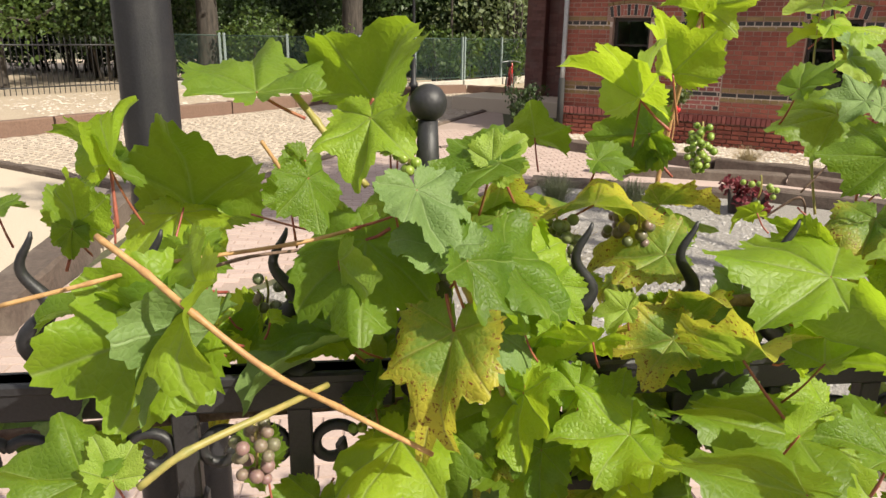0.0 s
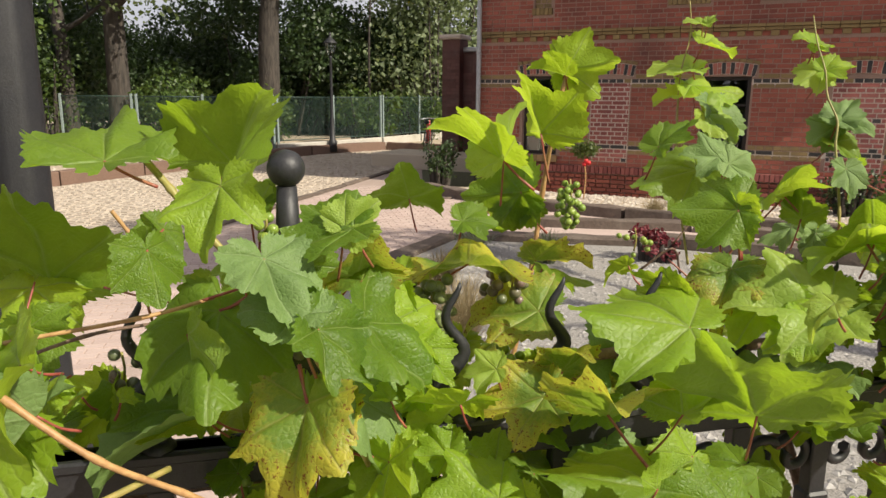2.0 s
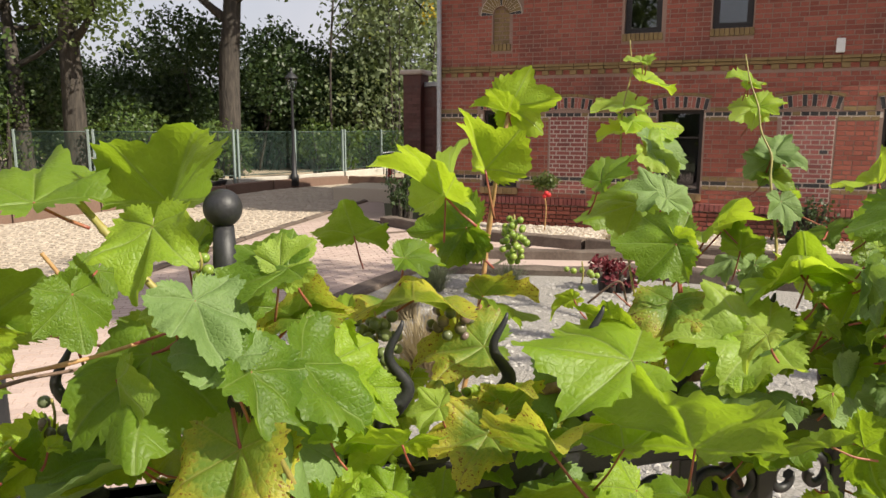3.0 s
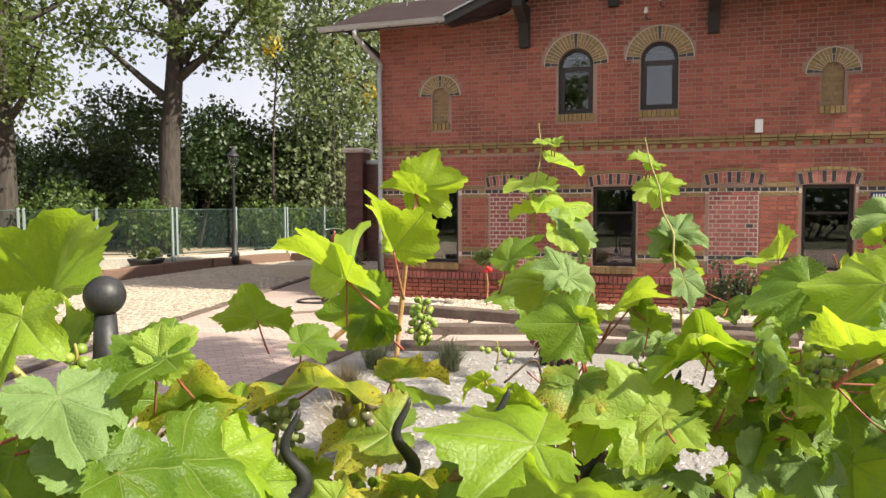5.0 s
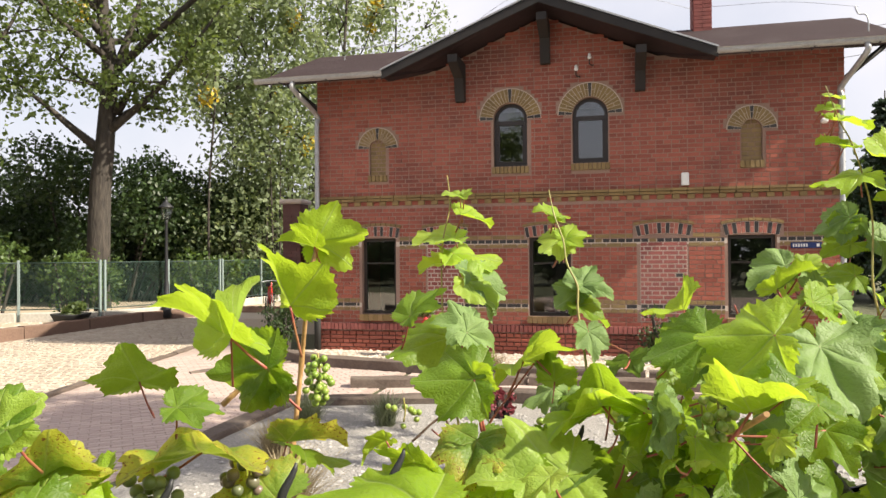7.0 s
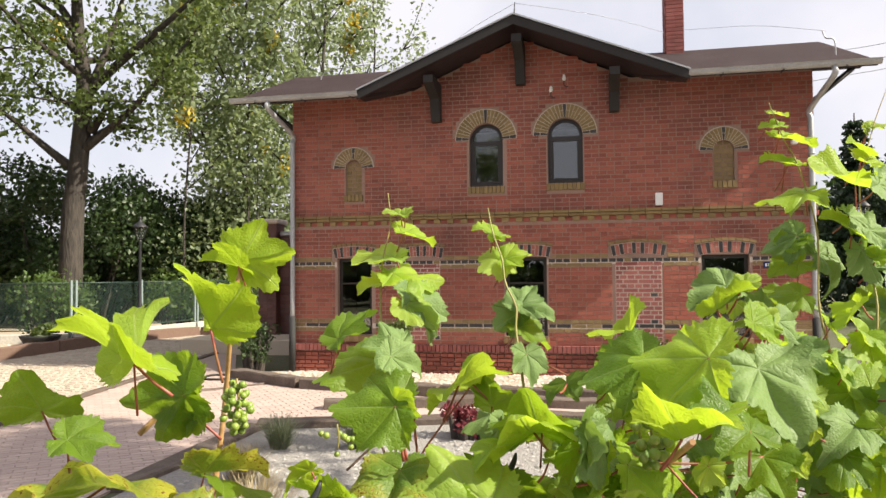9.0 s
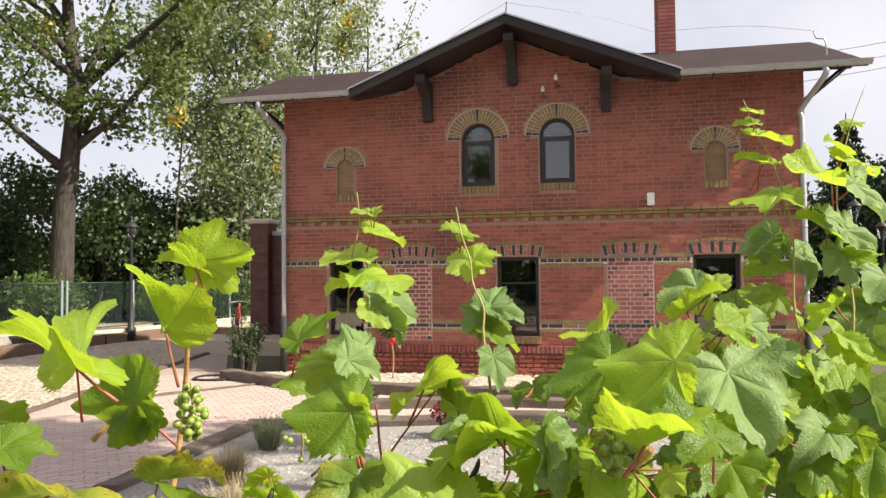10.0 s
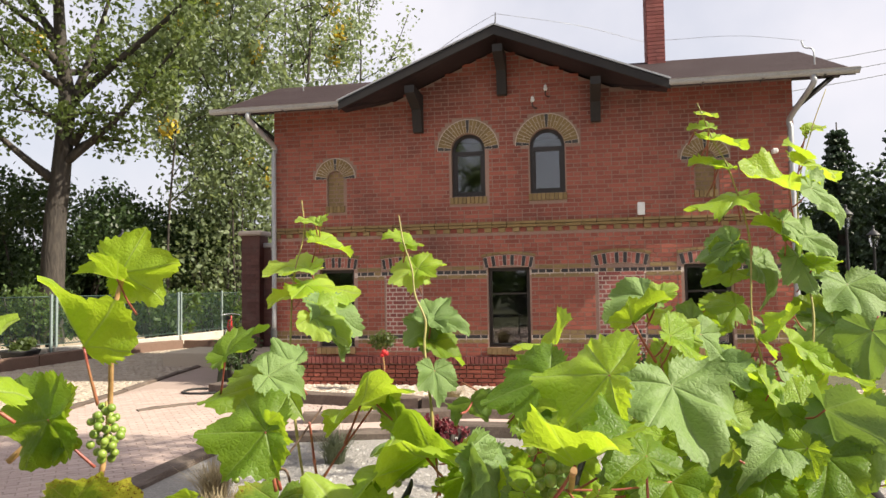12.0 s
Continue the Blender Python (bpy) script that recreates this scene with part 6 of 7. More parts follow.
leaf(pose(-0.554, 0.580, 1.473, 76, -5, -106), 0.061, "g", 0, 1.08)
leaf(pose(-0.464, 0.512, 1.517, -66, -5, -100), 0.065, "g", 2, 1.08)
leaf(pose(-0.393, 0.551, 1.500, -16, -29, 133), 0.032, "n", 4, 1.08)
leaf(pose(-0.497, 0.609, 1.304, -24, 8, 121), 0.176, "p", 1, 1.08)
leaf(pose(-0.506, 0.602, 1.314, -4, -16, 125), 0.111, "g", 0, 1.08)
leaf(pose(-0.327, 0.681, 1.185, -50, -11, -180), 0.065, "t", 5, 1.08)
leaf(pose(-0.015, 0.816, 1.319, 56, -29, -133), 0.109, "b", 1, 1.08)
leaf(pose(-0.262, 1.167, 1.698, 27, -65, -99), 0.095, "b", 4, 1.08)
leaf(pose(-0.261, 1.158, 1.690, 18, 34, 96), 0.073, "b", 1, 1.08)
leaf(pose(-0.286, 1.125, 1.601, 60, -4, 157), 0.127, "b", 3, 1.08)
leaf(pose(-0.276, 0.936, 1.575, 30, 24, 96), 0.139, "b", 1, 1.08)
leaf(pose(-0.275, 0.935, 1.575, 63, -21, -41), 0.104, "n", 3, 1.08)
leaf(pose(-0.300, 1.079, 1.515, -78, 80, 0), 0.120, "g", 0, 1.08)
leaf(pose(-0.318, 1.109, 1.500, -124, -74, 16), 0.074, "g", 2, 1.08)
leaf(pose(-0.297, 0.854, 1.505, -9, 32, -67), 0.061, "g", 0, 1.08)
leaf(pose(-0.444, 0.988, 1.506, 43, 2, -162), 0.101, "g", 2, 1.08)
leaf(pose(-0.338, 0.970, 1.421, 23, 0, -156), 0.174, "y", 6, 1.08)
leaf(pose(-0.278, 1.097, 1.406, 8, -33, -77), 0.101, "y", 1, 1.08)
leaf(pose(-0.276, 1.130, 1.388, -14, -28, -87), 0.100, "g", 2, 1.08)
leaf(pose(-0.028, 0.944, 1.379, 9, -26, 106), 0.175, "b", 2, 1.08)
leaf(pose(-0.061, 1.026, 1.390, 48, 42, 128), 0.078, "b", 0, 1.08)
leaf(pose(0.007, 1.070, 1.429, -33, 0, 169), 0.103, "t", 5, 1.08)
leaf(pose(0.127, 1.033, 1.401, 0, -27, 106), 0.145, "n", 4, 1.08)
leaf(pose(0.063, 1.047, 1.404, -38, -11, 149), 0.102, "b", 0, 1.08)
leaf(pose(-0.065, 1.231, 1.546, -18, -36, 129), 0.123, "g", 2, 1.08)
leaf(pose(-0.117, 1.186, 1.583, 41, 13, -51), 0.082, "g", 0, 1.08)
leaf(pose(-0.095, 1.474, 1.752, -13, 21, -62), 0.077, "b", 1, 1.08)
leaf(pose(-0.100, 1.478, 1.787, 12, -20, 106), 0.041, "n", 0, 1.08)
leaf(pose(-0.091, 1.478, 1.787, 55, 17, -37), 0.027, "n", 0, 1.08)
leaf(pose(-0.111, 1.477, 1.707, -1, -20, 106), 0.095, "n", 0, 1.08)
leaf(pose(-0.109, 1.458, 1.679, -10, 19, -74), 0.110, "b", 2, 1.08)
leaf(pose(-0.106, 1.465, 1.661, -5, -18, 113), 0.084, "b", 1, 1.08)
leaf(pose(-0.065, 1.443, 1.636, -58, -2, -122), 0.107, "p", 0, 1.08)
leaf(pose(-0.075, 1.405, 1.627, -45, 32, -97), 0.089, "n", 4, 1.08)
leaf(pose(-0.032, 1.214, 1.569, 6, -39, 101), 0.068, "p", 4, 1.08)
leaf(pose(-0.009, 1.086, 1.570, -24, 46, -85), 0.059, "p", 5, 1.08)
leaf(pose(0.011, 1.035, 1.516, -5, -59, 97), 0.097, "g", 2, 1.08)
leaf(pose(0.008, 1.041, 1.523, -71, -10, -40), 0.057, "b", 1, 1.08)
leaf(pose(0.044, 1.276, 1.505, 34, 13, -141), 0.127, "b", 6, 1.08)
leaf(pose(0.086, 1.393, 1.743, 23, -30, 106), 0.046, "b", 1, 1.08)
leaf(pose(0.085, 1.390, 1.735, 13, 28, -71), 0.035, "n", 0, 1.08)
leaf(pose(0.099, 1.398, 1.701, -38, -44, 153), 0.060, "n", 2, 1.08)
leaf(pose(0.103, 1.394, 1.701, 16, 43, -68), 0.055, "b", 0, 1.08)
leaf(pose(0.131, 1.366, 1.623, 45, 17, -15), 0.062, "p", 0, 1.08)
leaf(pose(0.139, 1.378, 1.626, -32, 30, -93), 0.065, "p", 4, 1.08)
leaf(pose(0.126, 1.382, 1.611, -88, -60, -147), 0.061, "p", 2, 1.08)
leaf(pose(0.125, 1.378, 1.587, -33, 25, -97), 0.073, "g", 1, 1.08)
leaf(pose(0.145, 1.312, 1.551, -63, -5, -143), 0.062, "p", 0, 1.08)
leaf(pose(0.179, 1.150, 1.467, 42, 5, 171), 0.119, "g", 6, 1.08)
leaf(pose(0.091, 1.306, 1.469, 63, -7, 165), 0.072, "g", 0, 1.08)
leaf(pose(0.169, 1.141, 1.467, 19, 15, -180), 0.153, "b", 6, 1.08)
leaf(pose(0.241, 1.068, 1.479, -80, -3, -119), 0.087, "p", 0, 1.08)
leaf(pose(0.232, 1.061, 1.497, -93, -1, -95), 0.078, "p", 3, 1.08)
leaf(pose(0.315, 1.220, 1.555, -31, -46, 117), 0.111, "g", 2, 1.08)
leaf(pose(0.274, 1.275, 1.517, -26, 16, -133), 0.069, "n", 0, 1.08)
leaf(pose(0.387, 1.133, 1.569, -8, -54, 69), 0.122, "b", 2, 1.08)
leaf(pose(0.347, 1.074, 1.480, 25, -9, -155), 0.119, "b", 3, 1.08)
leaf(pose(0.419, 1.060, 1.495, 40, 3, 42), 0.101, "g", 2, 1.08)
leaf(pose(0.467, 1.239, 1.542, -48, 6, -157), 0.132, "p", 4, 1.08)
leaf(pose(0.544, 1.394, 1.459, -48, 2, 170), 0.099, "p", 0, 1.08)
leaf(pose(0.724, 1.352, 1.488, -68, -1, 155), 0.125, "p", 4, 1.08)
leaf(pose(0.674, 1.333, 1.500, -71, 1, -64), 0.118, "p", 3, 1.08)
leaf(pose(0.808, 1.633, 1.665, -48, -1, -169), 0.118, "p", 0, 1.08)
leaf(pose(0.771, 1.591, 1.603, -53, -1, -178), 0.116, "p", 2, 1.08)
leaf(pose(0.812, 1.590, 1.575, -76, 4, -176), 0.091, "p", 0, 1.08)
leaf(pose(0.574, 1.535, 1.910, -8, 18, -79), 0.079, "b", 0, 1.08)
leaf(pose(0.582, 1.542, 1.866, 15, -28, 100), 0.053, "b", 1, 1.08)
leaf(pose(0.588, 1.541, 1.864, 1, 33, -80), 0.036, "b", 1, 1.08)
leaf(pose(0.615, 1.546, 1.814, -13, -20, 101), 0.103, "b", 2, 1.08)
leaf(pose(0.573, 1.535, 1.931, 1, -29, 100), 0.042, "n", 0, 1.08)
leaf(pose(0.560, 1.530, 1.952, -3, 20, -79), 0.036, "n", 0, 1.08)
leaf(pose(0.710, 1.590, 1.829, 10, -25, 110), 0.123, "b", 7, 1.08)
leaf(pose(0.754, 1.668, 1.880, -15, 32, -76), 0.094, "b", 0, 1.08)
leaf(pose(0.785, 1.727, 1.957, 10, 32, -74), 0.038, "n", 0, 1.08)
leaf(pose(0.778, 1.723, 1.948, 92, -57, 40), 0.022, "n", 0, 1.08)
leaf(pose(0.761, 1.699, 1.904, 32, -31, 115), 0.060, "b", 1, 1.08)
leaf(pose(0.717, 1.503, 1.818, -58, 26, -116), 0.092, "p", 4, 1.08)
leaf(pose(0.696, 1.570, 1.745, 39, -32, 88), 0.075, "b", 1, 1.08)
leaf(pose(0.695, 1.580, 1.773, -62, 1, -130), 0.076, "p", 0, 1.08)
leaf(pose(0.732, 1.594, 1.747, -39, 40, -106), 0.076, "p", 4, 1.08)
leaf(pose(0.722, 1.606, 1.714, -66, 4, -138), 0.082, "p", 2, 1.08)
leaf(pose(0.621, 1.627, 1.742, -43, -50, 118), 0.081, "p", 2, 1.08)
leaf(pose(0.606, 1.630, 1.724, 55, 24, -41), 0.055, "b", 1, 1.08)
leaf(pose(0.662, 1.644, 1.710, -61, 8, -132), 0.091, "p", 5, 1.08)
leaf(pose(0.623, 1.627, 1.692, -22, -35, 119), 0.074, "g", 0, 1.08)
leaf(pose(0.614, 1.581, 1.633, -5, -46, 100), 0.068, "g", 2, 1.08)
leaf(pose(0.426, 1.305, 1.619, 41, -2, -129), 0.077, "b", 1, 1.08)
leaf(pose(0.461, 1.294, 1.658, 29, 39, -55), 0.034, "n", 4, 1.08)
leaf(pose(0.445, 1.337, 1.654, -31, -33, 121), 0.078, "p", 0, 1.08)
leaf(pose(0.474, 1.302, 1.601, -40, 38, -95), 0.074, "b", 1, 1.08)
leaf(pose(0.484, 1.325, 1.600, 53, 63, -17), 0.050, "n", 4, 1.08)
leaf(pose(0.521, 1.352, 1.600, -61, 37, -111), 0.067, "p", 0, 1.08)
leaf(pose(0.713, 1.660, 1.489, -47, 49, -100), 0.108, "p", 2, 1.08)
leaf(pose(0.614, 1.452, 1.533, -53, -12, 146), 0.064, "p", 1, 1.08)
leaf(pose(0.632, 1.395, 1.489, -48, -31, 146), 0.089, "g", 2, 1.08)
leaf(pose(0.621, 1.400, 1.512, -31, 53, -64), 0.073, "n", 4, 1.08)
leaf(pose(0.670, 1.318, 1.440, -48, -11, 165), 0.096, "g", 0, 1.08)
leaf(pose(0.642, 1.303, 1.455, -71, -30, 147), 0.062, "b", 1, 1.08)
leaf(pose(0.586, 1.284, 1.420, -39, -13, 164), 0.072, "g", 2, 1.08)
leaf(pose(0.570, 1.411, 1.553, -14, 33, -68), 0.074, "b", 0, 1.08)
leaf(pose(0.725, 1.485, 1.533, -17, 23, -74), 0.097, "b", 1, 1.08)
leaf(pose(0.679, 1.506, 1.579, -25, 50, -58), 0.072, "n", 4, 1.08)
leaf(pose(0.627, 1.473, 1.582, -36, 41, -68), 0.056, "b", 0, 1.08)
leaf(pose(0.747, 1.602, 1.699, 13, 38, -74), 0.057, "b", 0, 1.08)
leaf(pose(0.779, 1.635, 1.610, 17, -33, 100), 0.095, "g", 0, 1.08)
leaf(pose(-0.233, 0.976, 1.363, -3, -30, 106), 0.134, "t", 5, 1.08)
leaf(pose(-0.317, 0.776, 1.359, -49, 26, -109), 0.071, "b", 0, 1.08)
leaf(pose(-0.230, 0.807, 1.337, -18, -29, 108), 0.052, "n", 4, 1.08)
leaf(pose(-0.357, 0.798, 1.431, -35, -40, 122), 0.083, "b", 2, 1.08)
leaf(pose(0.103, 0.988, 1.381, -23, -36, 140), 0.070, "b", 0, 1.08)
leaf(pose(-0.340, 0.752, 1.398, -37, 30, -68), 0.110, "b", 5, 1.08)
leaf(pose(-0.256, 0.730, 1.254, 32, -27, 58), 0.060, "b", 0, 1.08)
stalk((-0.575, 0.634, 1.555), (-0.621, 0.604, 1.584), 0.002, 0.0018)
stalk((-0.560, 0.720, 1.556), (-0.544, 0.724, 1.574), 0.002, 0.0018)
stalk((-0.489, 0.660, 1.526), (-0.465, 0.614, 1.565))
stalk((-0.839, 0.624, 1.326), (-0.811, 0.659, 1.411), 0.002, 0.0018)
stalk((-0.674, 0.447, 1.449), (-0.682, 0.452, 1.514), 0.002, 0.0018)
stalk((-0.683, 0.485, 1.444), (-0.681, 0.450, 1.512))
stalk((-0.835, 0.478, 1.363), (-0.823, 0.493, 1.422), 0.002, 0.0018)
stalk((-0.846, 0.521, 1.370), (-0.825, 0.486, 1.417))
stalk((-0.931, 0.468, 1.380), (-0.902, 0.440, 1.439))
stalk((-0.850, 0.690, 1.365), (-0.814, 0.635, 1.408))
stalk((-0.570, 0.488, 1.313), (-0.573, 0.429, 1.362))
stalk((-0.530, 0.463, 1.402), (-0.519, 0.417, 1.428))
stalk((-0.515, 0.464, 1.347), (-0.506, 0.417, 1.384))
stalk((-0.714, 0.500, 1.298), (-0.716, 0.456, 1.350))
stalk((-0.574, 0.361, 1.195), (-0.574, 0.318, 1.253))
stalk((-0.577, 0.371, 1.179), (-0.563, 0.338, 1.246))
stalk((-0.448, 0.624, 1.445), (-0.463, 0.599, 1.435), 0.002, 0.0018)
stalk((-0.488, 0.588, 1.385), (-0.463, 0.553, 1.423))
stalk((-0.413, 0.610, 1.463), (-0.380, 0.573, 1.505))
stalk((-0.333, 0.696, 1.476), (-0.330, 0.653, 1.526))
stalk((-0.366, 0.677, 1.461), (-0.339, 0.651, 1.525))
stalk((-0.520, 0.735, 1.452), (-0.497, 0.710, 1.521))
stalk((-0.524, 0.736, 1.454), (-0.507, 0.706, 1.523))
stalk((-0.428, 0.759, 1.407), (-0.403, 0.773, 1.439), 0.002, 0.0018)
stalk((-0.359, 0.607, 1.399), (-0.327, 0.583, 1.440))
stalk((-0.363, 0.686, 1.386), (-0.327, 0.663, 1.423))
stalk((-0.373, 0.710, 1.302), (-0.343, 0.673, 1.335))
stalk((-0.348, 0.580, 1.402), (-0.330, 0.567, 1.370), 0.002, 0.0018)
stalk((-0.315, 0.700, 1.236), (-0.291, 0.654, 1.276))
stalk((-0.196, 0.931, 1.102), (-0.198, 0.869, 1.175))
stalk((-0.187, 0.753, 1.176), (-0.186, 0.707, 1.232))
stalk((-0.245, 0.765, 1.274), (-0.246, 0.738, 1.316))
stalk((-0.178, 0.883, 1.247), (-0.179, 0.841, 1.298))
stalk((-0.045, 0.824, 1.240), (-0.094, 0.805, 1.307), 0.002, 0.0018)
stalk((-0.198, 0.932, 1.241), (-0.172, 0.892, 1.314))
stalk((-0.015, 0.848, 1.171), (-0.028, 0.798, 1.234))
stalk((-0.050, 0.742, 1.216), (-0.024, 0.718, 1.279))
stalk((0.051, 0.866, 1.257), (0.058, 0.805, 1.337))
stalk((0.001, 0.681, 1.204), (-0.007, 0.631, 1.269))
stalk((0.041, 0.666, 1.266), (0.047, 0.628, 1.327))
stalk((-0.446, 0.665, 1.153), (-0.420, 0.603, 1.202))
stalk((-0.299, 0.719, 1.153), (-0.276, 0.679, 1.197))
stalk((-0.166, 0.773, 1.164), (-0.158, 0.729, 1.212))
stalk((-0.577, 0.613, 1.404), (-0.554, 0.580, 1.473))
stalk((-0.489, 0.547, 1.474), (-0.464, 0.512, 1.517))
stalk((-0.407, 0.588, 1.445), (-0.393, 0.551, 1.500))
stalk((-0.488, 0.662, 1.263), (-0.497, 0.609, 1.304))
stalk((-0.506, 0.649, 1.259), (-0.506, 0.602, 1.314))
stalk((-0.345, 0.723, 1.139), (-0.327, 0.681, 1.185))
stalk((-0.052, 0.851, 1.246), (-0.015, 0.816, 1.319))
stalk((-0.292, 1.200, 1.648), (-0.262, 1.167, 1.698))
stalk((-0.256, 1.195, 1.640), (-0.261, 1.158, 1.690))
stalk((-0.274, 1.138, 1.523), (-0.286, 1.125, 1.601), 0.002, 0.0018)
stalk((-0.239, 0.957, 1.535), (-0.276, 0.936, 1.575), 0.002, 0.0018)
stalk((-0.288, 0.961, 1.510), (-0.275, 0.935, 1.575))
stalk((-0.286, 1.112, 1.474), (-0.300, 1.079, 1.515))
stalk((-0.272, 1.131, 1.444), (-0.318, 1.109, 1.500), 0.002, 0.0018)
stalk((-0.320, 0.887, 1.461), (-0.297, 0.854, 1.505))
stalk((-0.459, 1.042, 1.445), (-0.444, 0.988, 1.506))
stalk((-0.402, 0.961, 1.381), (-0.338, 0.970, 1.421), 0.002, 0.0018)
stalk((-0.310, 1.128, 1.357), (-0.278, 1.097, 1.406))
stalk((-0.308, 1.170, 1.347), (-0.276, 1.130, 1.388))
stalk((-0.003, 0.995, 1.328), (-0.028, 0.944, 1.379))
stalk((-0.058, 1.065, 1.335), (-0.061, 1.026, 1.390))
stalk((-0.000, 1.127, 1.396), (0.007, 1.070, 1.429))
stalk((0.146, 1.080, 1.355), (0.127, 1.033, 1.401))
stalk((0.063, 1.099, 1.371), (0.063, 1.047, 1.404))
stalk((-0.053, 1.282, 1.506), (-0.065, 1.231, 1.546))
stalk((-0.141, 1.218, 1.526), (-0.117, 1.186, 1.583))
stalk((-0.120, 1.503, 1.709), (-0.095, 1.474, 1.752))
stalk((-0.103, 1.519, 1.740), (-0.100, 1.478, 1.787))
stalk((-0.105, 1.514, 1.737), (-0.091, 1.478, 1.787))
stalk((-0.102, 1.521, 1.662), (-0.111, 1.477, 1.707))
stalk((-0.143, 1.489, 1.637), (-0.109, 1.458, 1.679))
stalk((-0.099, 1.510, 1.617), (-0.106, 1.465, 1.661))
stalk((-0.087, 1.489, 1.610), (-0.065, 1.443, 1.636))
stalk((-0.101, 1.438, 1.592), (-0.075, 1.405, 1.627))
stalk((-0.029, 1.257, 1.522), (-0.032, 1.214, 1.569))
stalk((-0.031, 1.120, 1.528), (-0.009, 1.086, 1.570))
stalk((0.018, 1.046, 1.448), (0.011, 1.035, 1.516), 0.002, 0.0018)
stalk((0.020, 1.054, 1.447), (0.008, 1.041, 1.523), 0.002, 0.0018)
stalk((0.019, 1.278, 1.450), (0.044, 1.276, 1.505), 0.002, 0.0018)
stalk((0.084, 1.436, 1.694), (0.086, 1.393, 1.743))
stalk((0.067, 1.427, 1.688), (0.085, 1.390, 1.735))
stalk((0.098, 1.443, 1.661), (0.099, 1.398, 1.701))
stalk((0.080, 1.430, 1.652), (0.103, 1.394, 1.701))
stalk((0.114, 1.396, 1.568), (0.131, 1.366, 1.623))
stalk((0.115, 1.413, 1.587), (0.139, 1.378, 1.626))
stalk((0.124, 1.427, 1.572), (0.126, 1.382, 1.611))
stalk((0.100, 1.415, 1.549), (0.125, 1.378, 1.587))
stalk((0.131, 1.356, 1.518), (0.145, 1.312, 1.551))
stalk((0.172, 1.208, 1.404), (0.179, 1.150, 1.467))
stalk((0.081, 1.352, 1.409), (0.091, 1.306, 1.469))
stalk((0.208, 1.161, 1.417), (0.169, 1.141, 1.467), 0.002, 0.0018)
stalk((0.227, 1.109, 1.452), (0.241, 1.068, 1.479))
stalk((0.222, 1.100, 1.468), (0.232, 1.061, 1.497))
stalk((0.327, 1.260, 1.518), (0.315, 1.220, 1.555))
stalk((0.251, 1.321, 1.477), (0.274, 1.275, 1.517))
stalk((0.407, 1.149, 1.530), (0.387, 1.133, 1.569), 0.002, 0.0018)
stalk((0.323, 1.082, 1.441), (0.347, 1.074, 1.480), 0.002, 0.0018)
stalk((0.422, 1.086, 1.438), (0.419, 1.060, 1.495))
stalk((0.450, 1.295, 1.521), (0.467, 1.239, 1.542))
stalk((0.539, 1.448, 1.432), (0.544, 1.394, 1.459))
stalk((0.721, 1.400, 1.471), (0.724, 1.352, 1.488))
stalk((0.659, 1.368, 1.482), (0.674, 1.333, 1.500))
stalk((0.798, 1.690, 1.641), (0.808, 1.633, 1.665))
stalk((0.764, 1.645, 1.581), (0.771, 1.591, 1.603))
stalk((0.803, 1.634, 1.552), (0.812, 1.590, 1.575))
stalk((0.550, 1.570, 1.869), (0.574, 1.535, 1.910))
stalk((0.586, 1.584, 1.820), (0.582, 1.542, 1.866))
stalk((0.573, 1.579, 1.821), (0.588, 1.541, 1.864))
stalk((0.629, 1.587, 1.776), (0.615, 1.546, 1.814))
stalk((0.575, 1.576, 1.887), (0.573, 1.535, 1.931))
stalk((0.544, 1.567, 1.910), (0.560, 1.530, 1.952))
stalk((0.727, 1.640, 1.782), (0.710, 1.590, 1.829))
stalk((0.728, 1.700, 1.842), (0.754, 1.668, 1.880))
stalk((0.770, 1.764, 1.913), (0.785, 1.727, 1.957))
stalk((0.774, 1.765, 1.902), (0.778, 1.723, 1.948))
stalk((0.762, 1.746, 1.855), (0.761, 1.699, 1.904))
stalk((0.697, 1.540, 1.791), (0.717, 1.503, 1.818))
stalk((0.701, 1.615, 1.693), (0.696, 1.570, 1.745))
stalk((0.681, 1.624, 1.745), (0.695, 1.580, 1.773))
stalk((0.710, 1.631, 1.712), (0.732, 1.594, 1.747))
stalk((0.709, 1.650, 1.687), (0.722, 1.606, 1.714))
stalk((0.630, 1.664, 1.707), (0.621, 1.627, 1.742))
stalk((0.591, 1.666, 1.672), (0.606, 1.630, 1.724))
stalk((0.646, 1.688, 1.684), (0.662, 1.644, 1.710))
stalk((0.631, 1.670, 1.654), (0.623, 1.627, 1.692))
stalk((0.621, 1.622, 1.591), (0.614, 1.581, 1.633))
stalk((0.457, 1.324, 1.563), (0.426, 1.305, 1.619), 0.002, 0.0018)
stalk((0.446, 1.331, 1.612), (0.461, 1.294, 1.658))
stalk((0.453, 1.379, 1.618), (0.445, 1.337, 1.654))
stalk((0.454, 1.336, 1.567), (0.474, 1.302, 1.601))
stalk((0.467, 1.360, 1.553), (0.484, 1.325, 1.600))
stalk((0.504, 1.386, 1.567), (0.521, 1.352, 1.600))
stalk((0.687, 1.689, 1.457), (0.713, 1.660, 1.489))
stalk((0.613, 1.497, 1.501), (0.614, 1.452, 1.533))
stalk((0.638, 1.441, 1.458), (0.632, 1.395, 1.489))
stalk((0.604, 1.427, 1.474), (0.621, 1.400, 1.512))
stalk((0.669, 1.370, 1.412), (0.670, 1.318, 1.440))
stalk((0.642, 1.343, 1.423), (0.642, 1.303, 1.455))
stalk((0.584, 1.335, 1.386), (0.586, 1.284, 1.420))
stalk((0.549, 1.443, 1.513), (0.570, 1.411, 1.553))
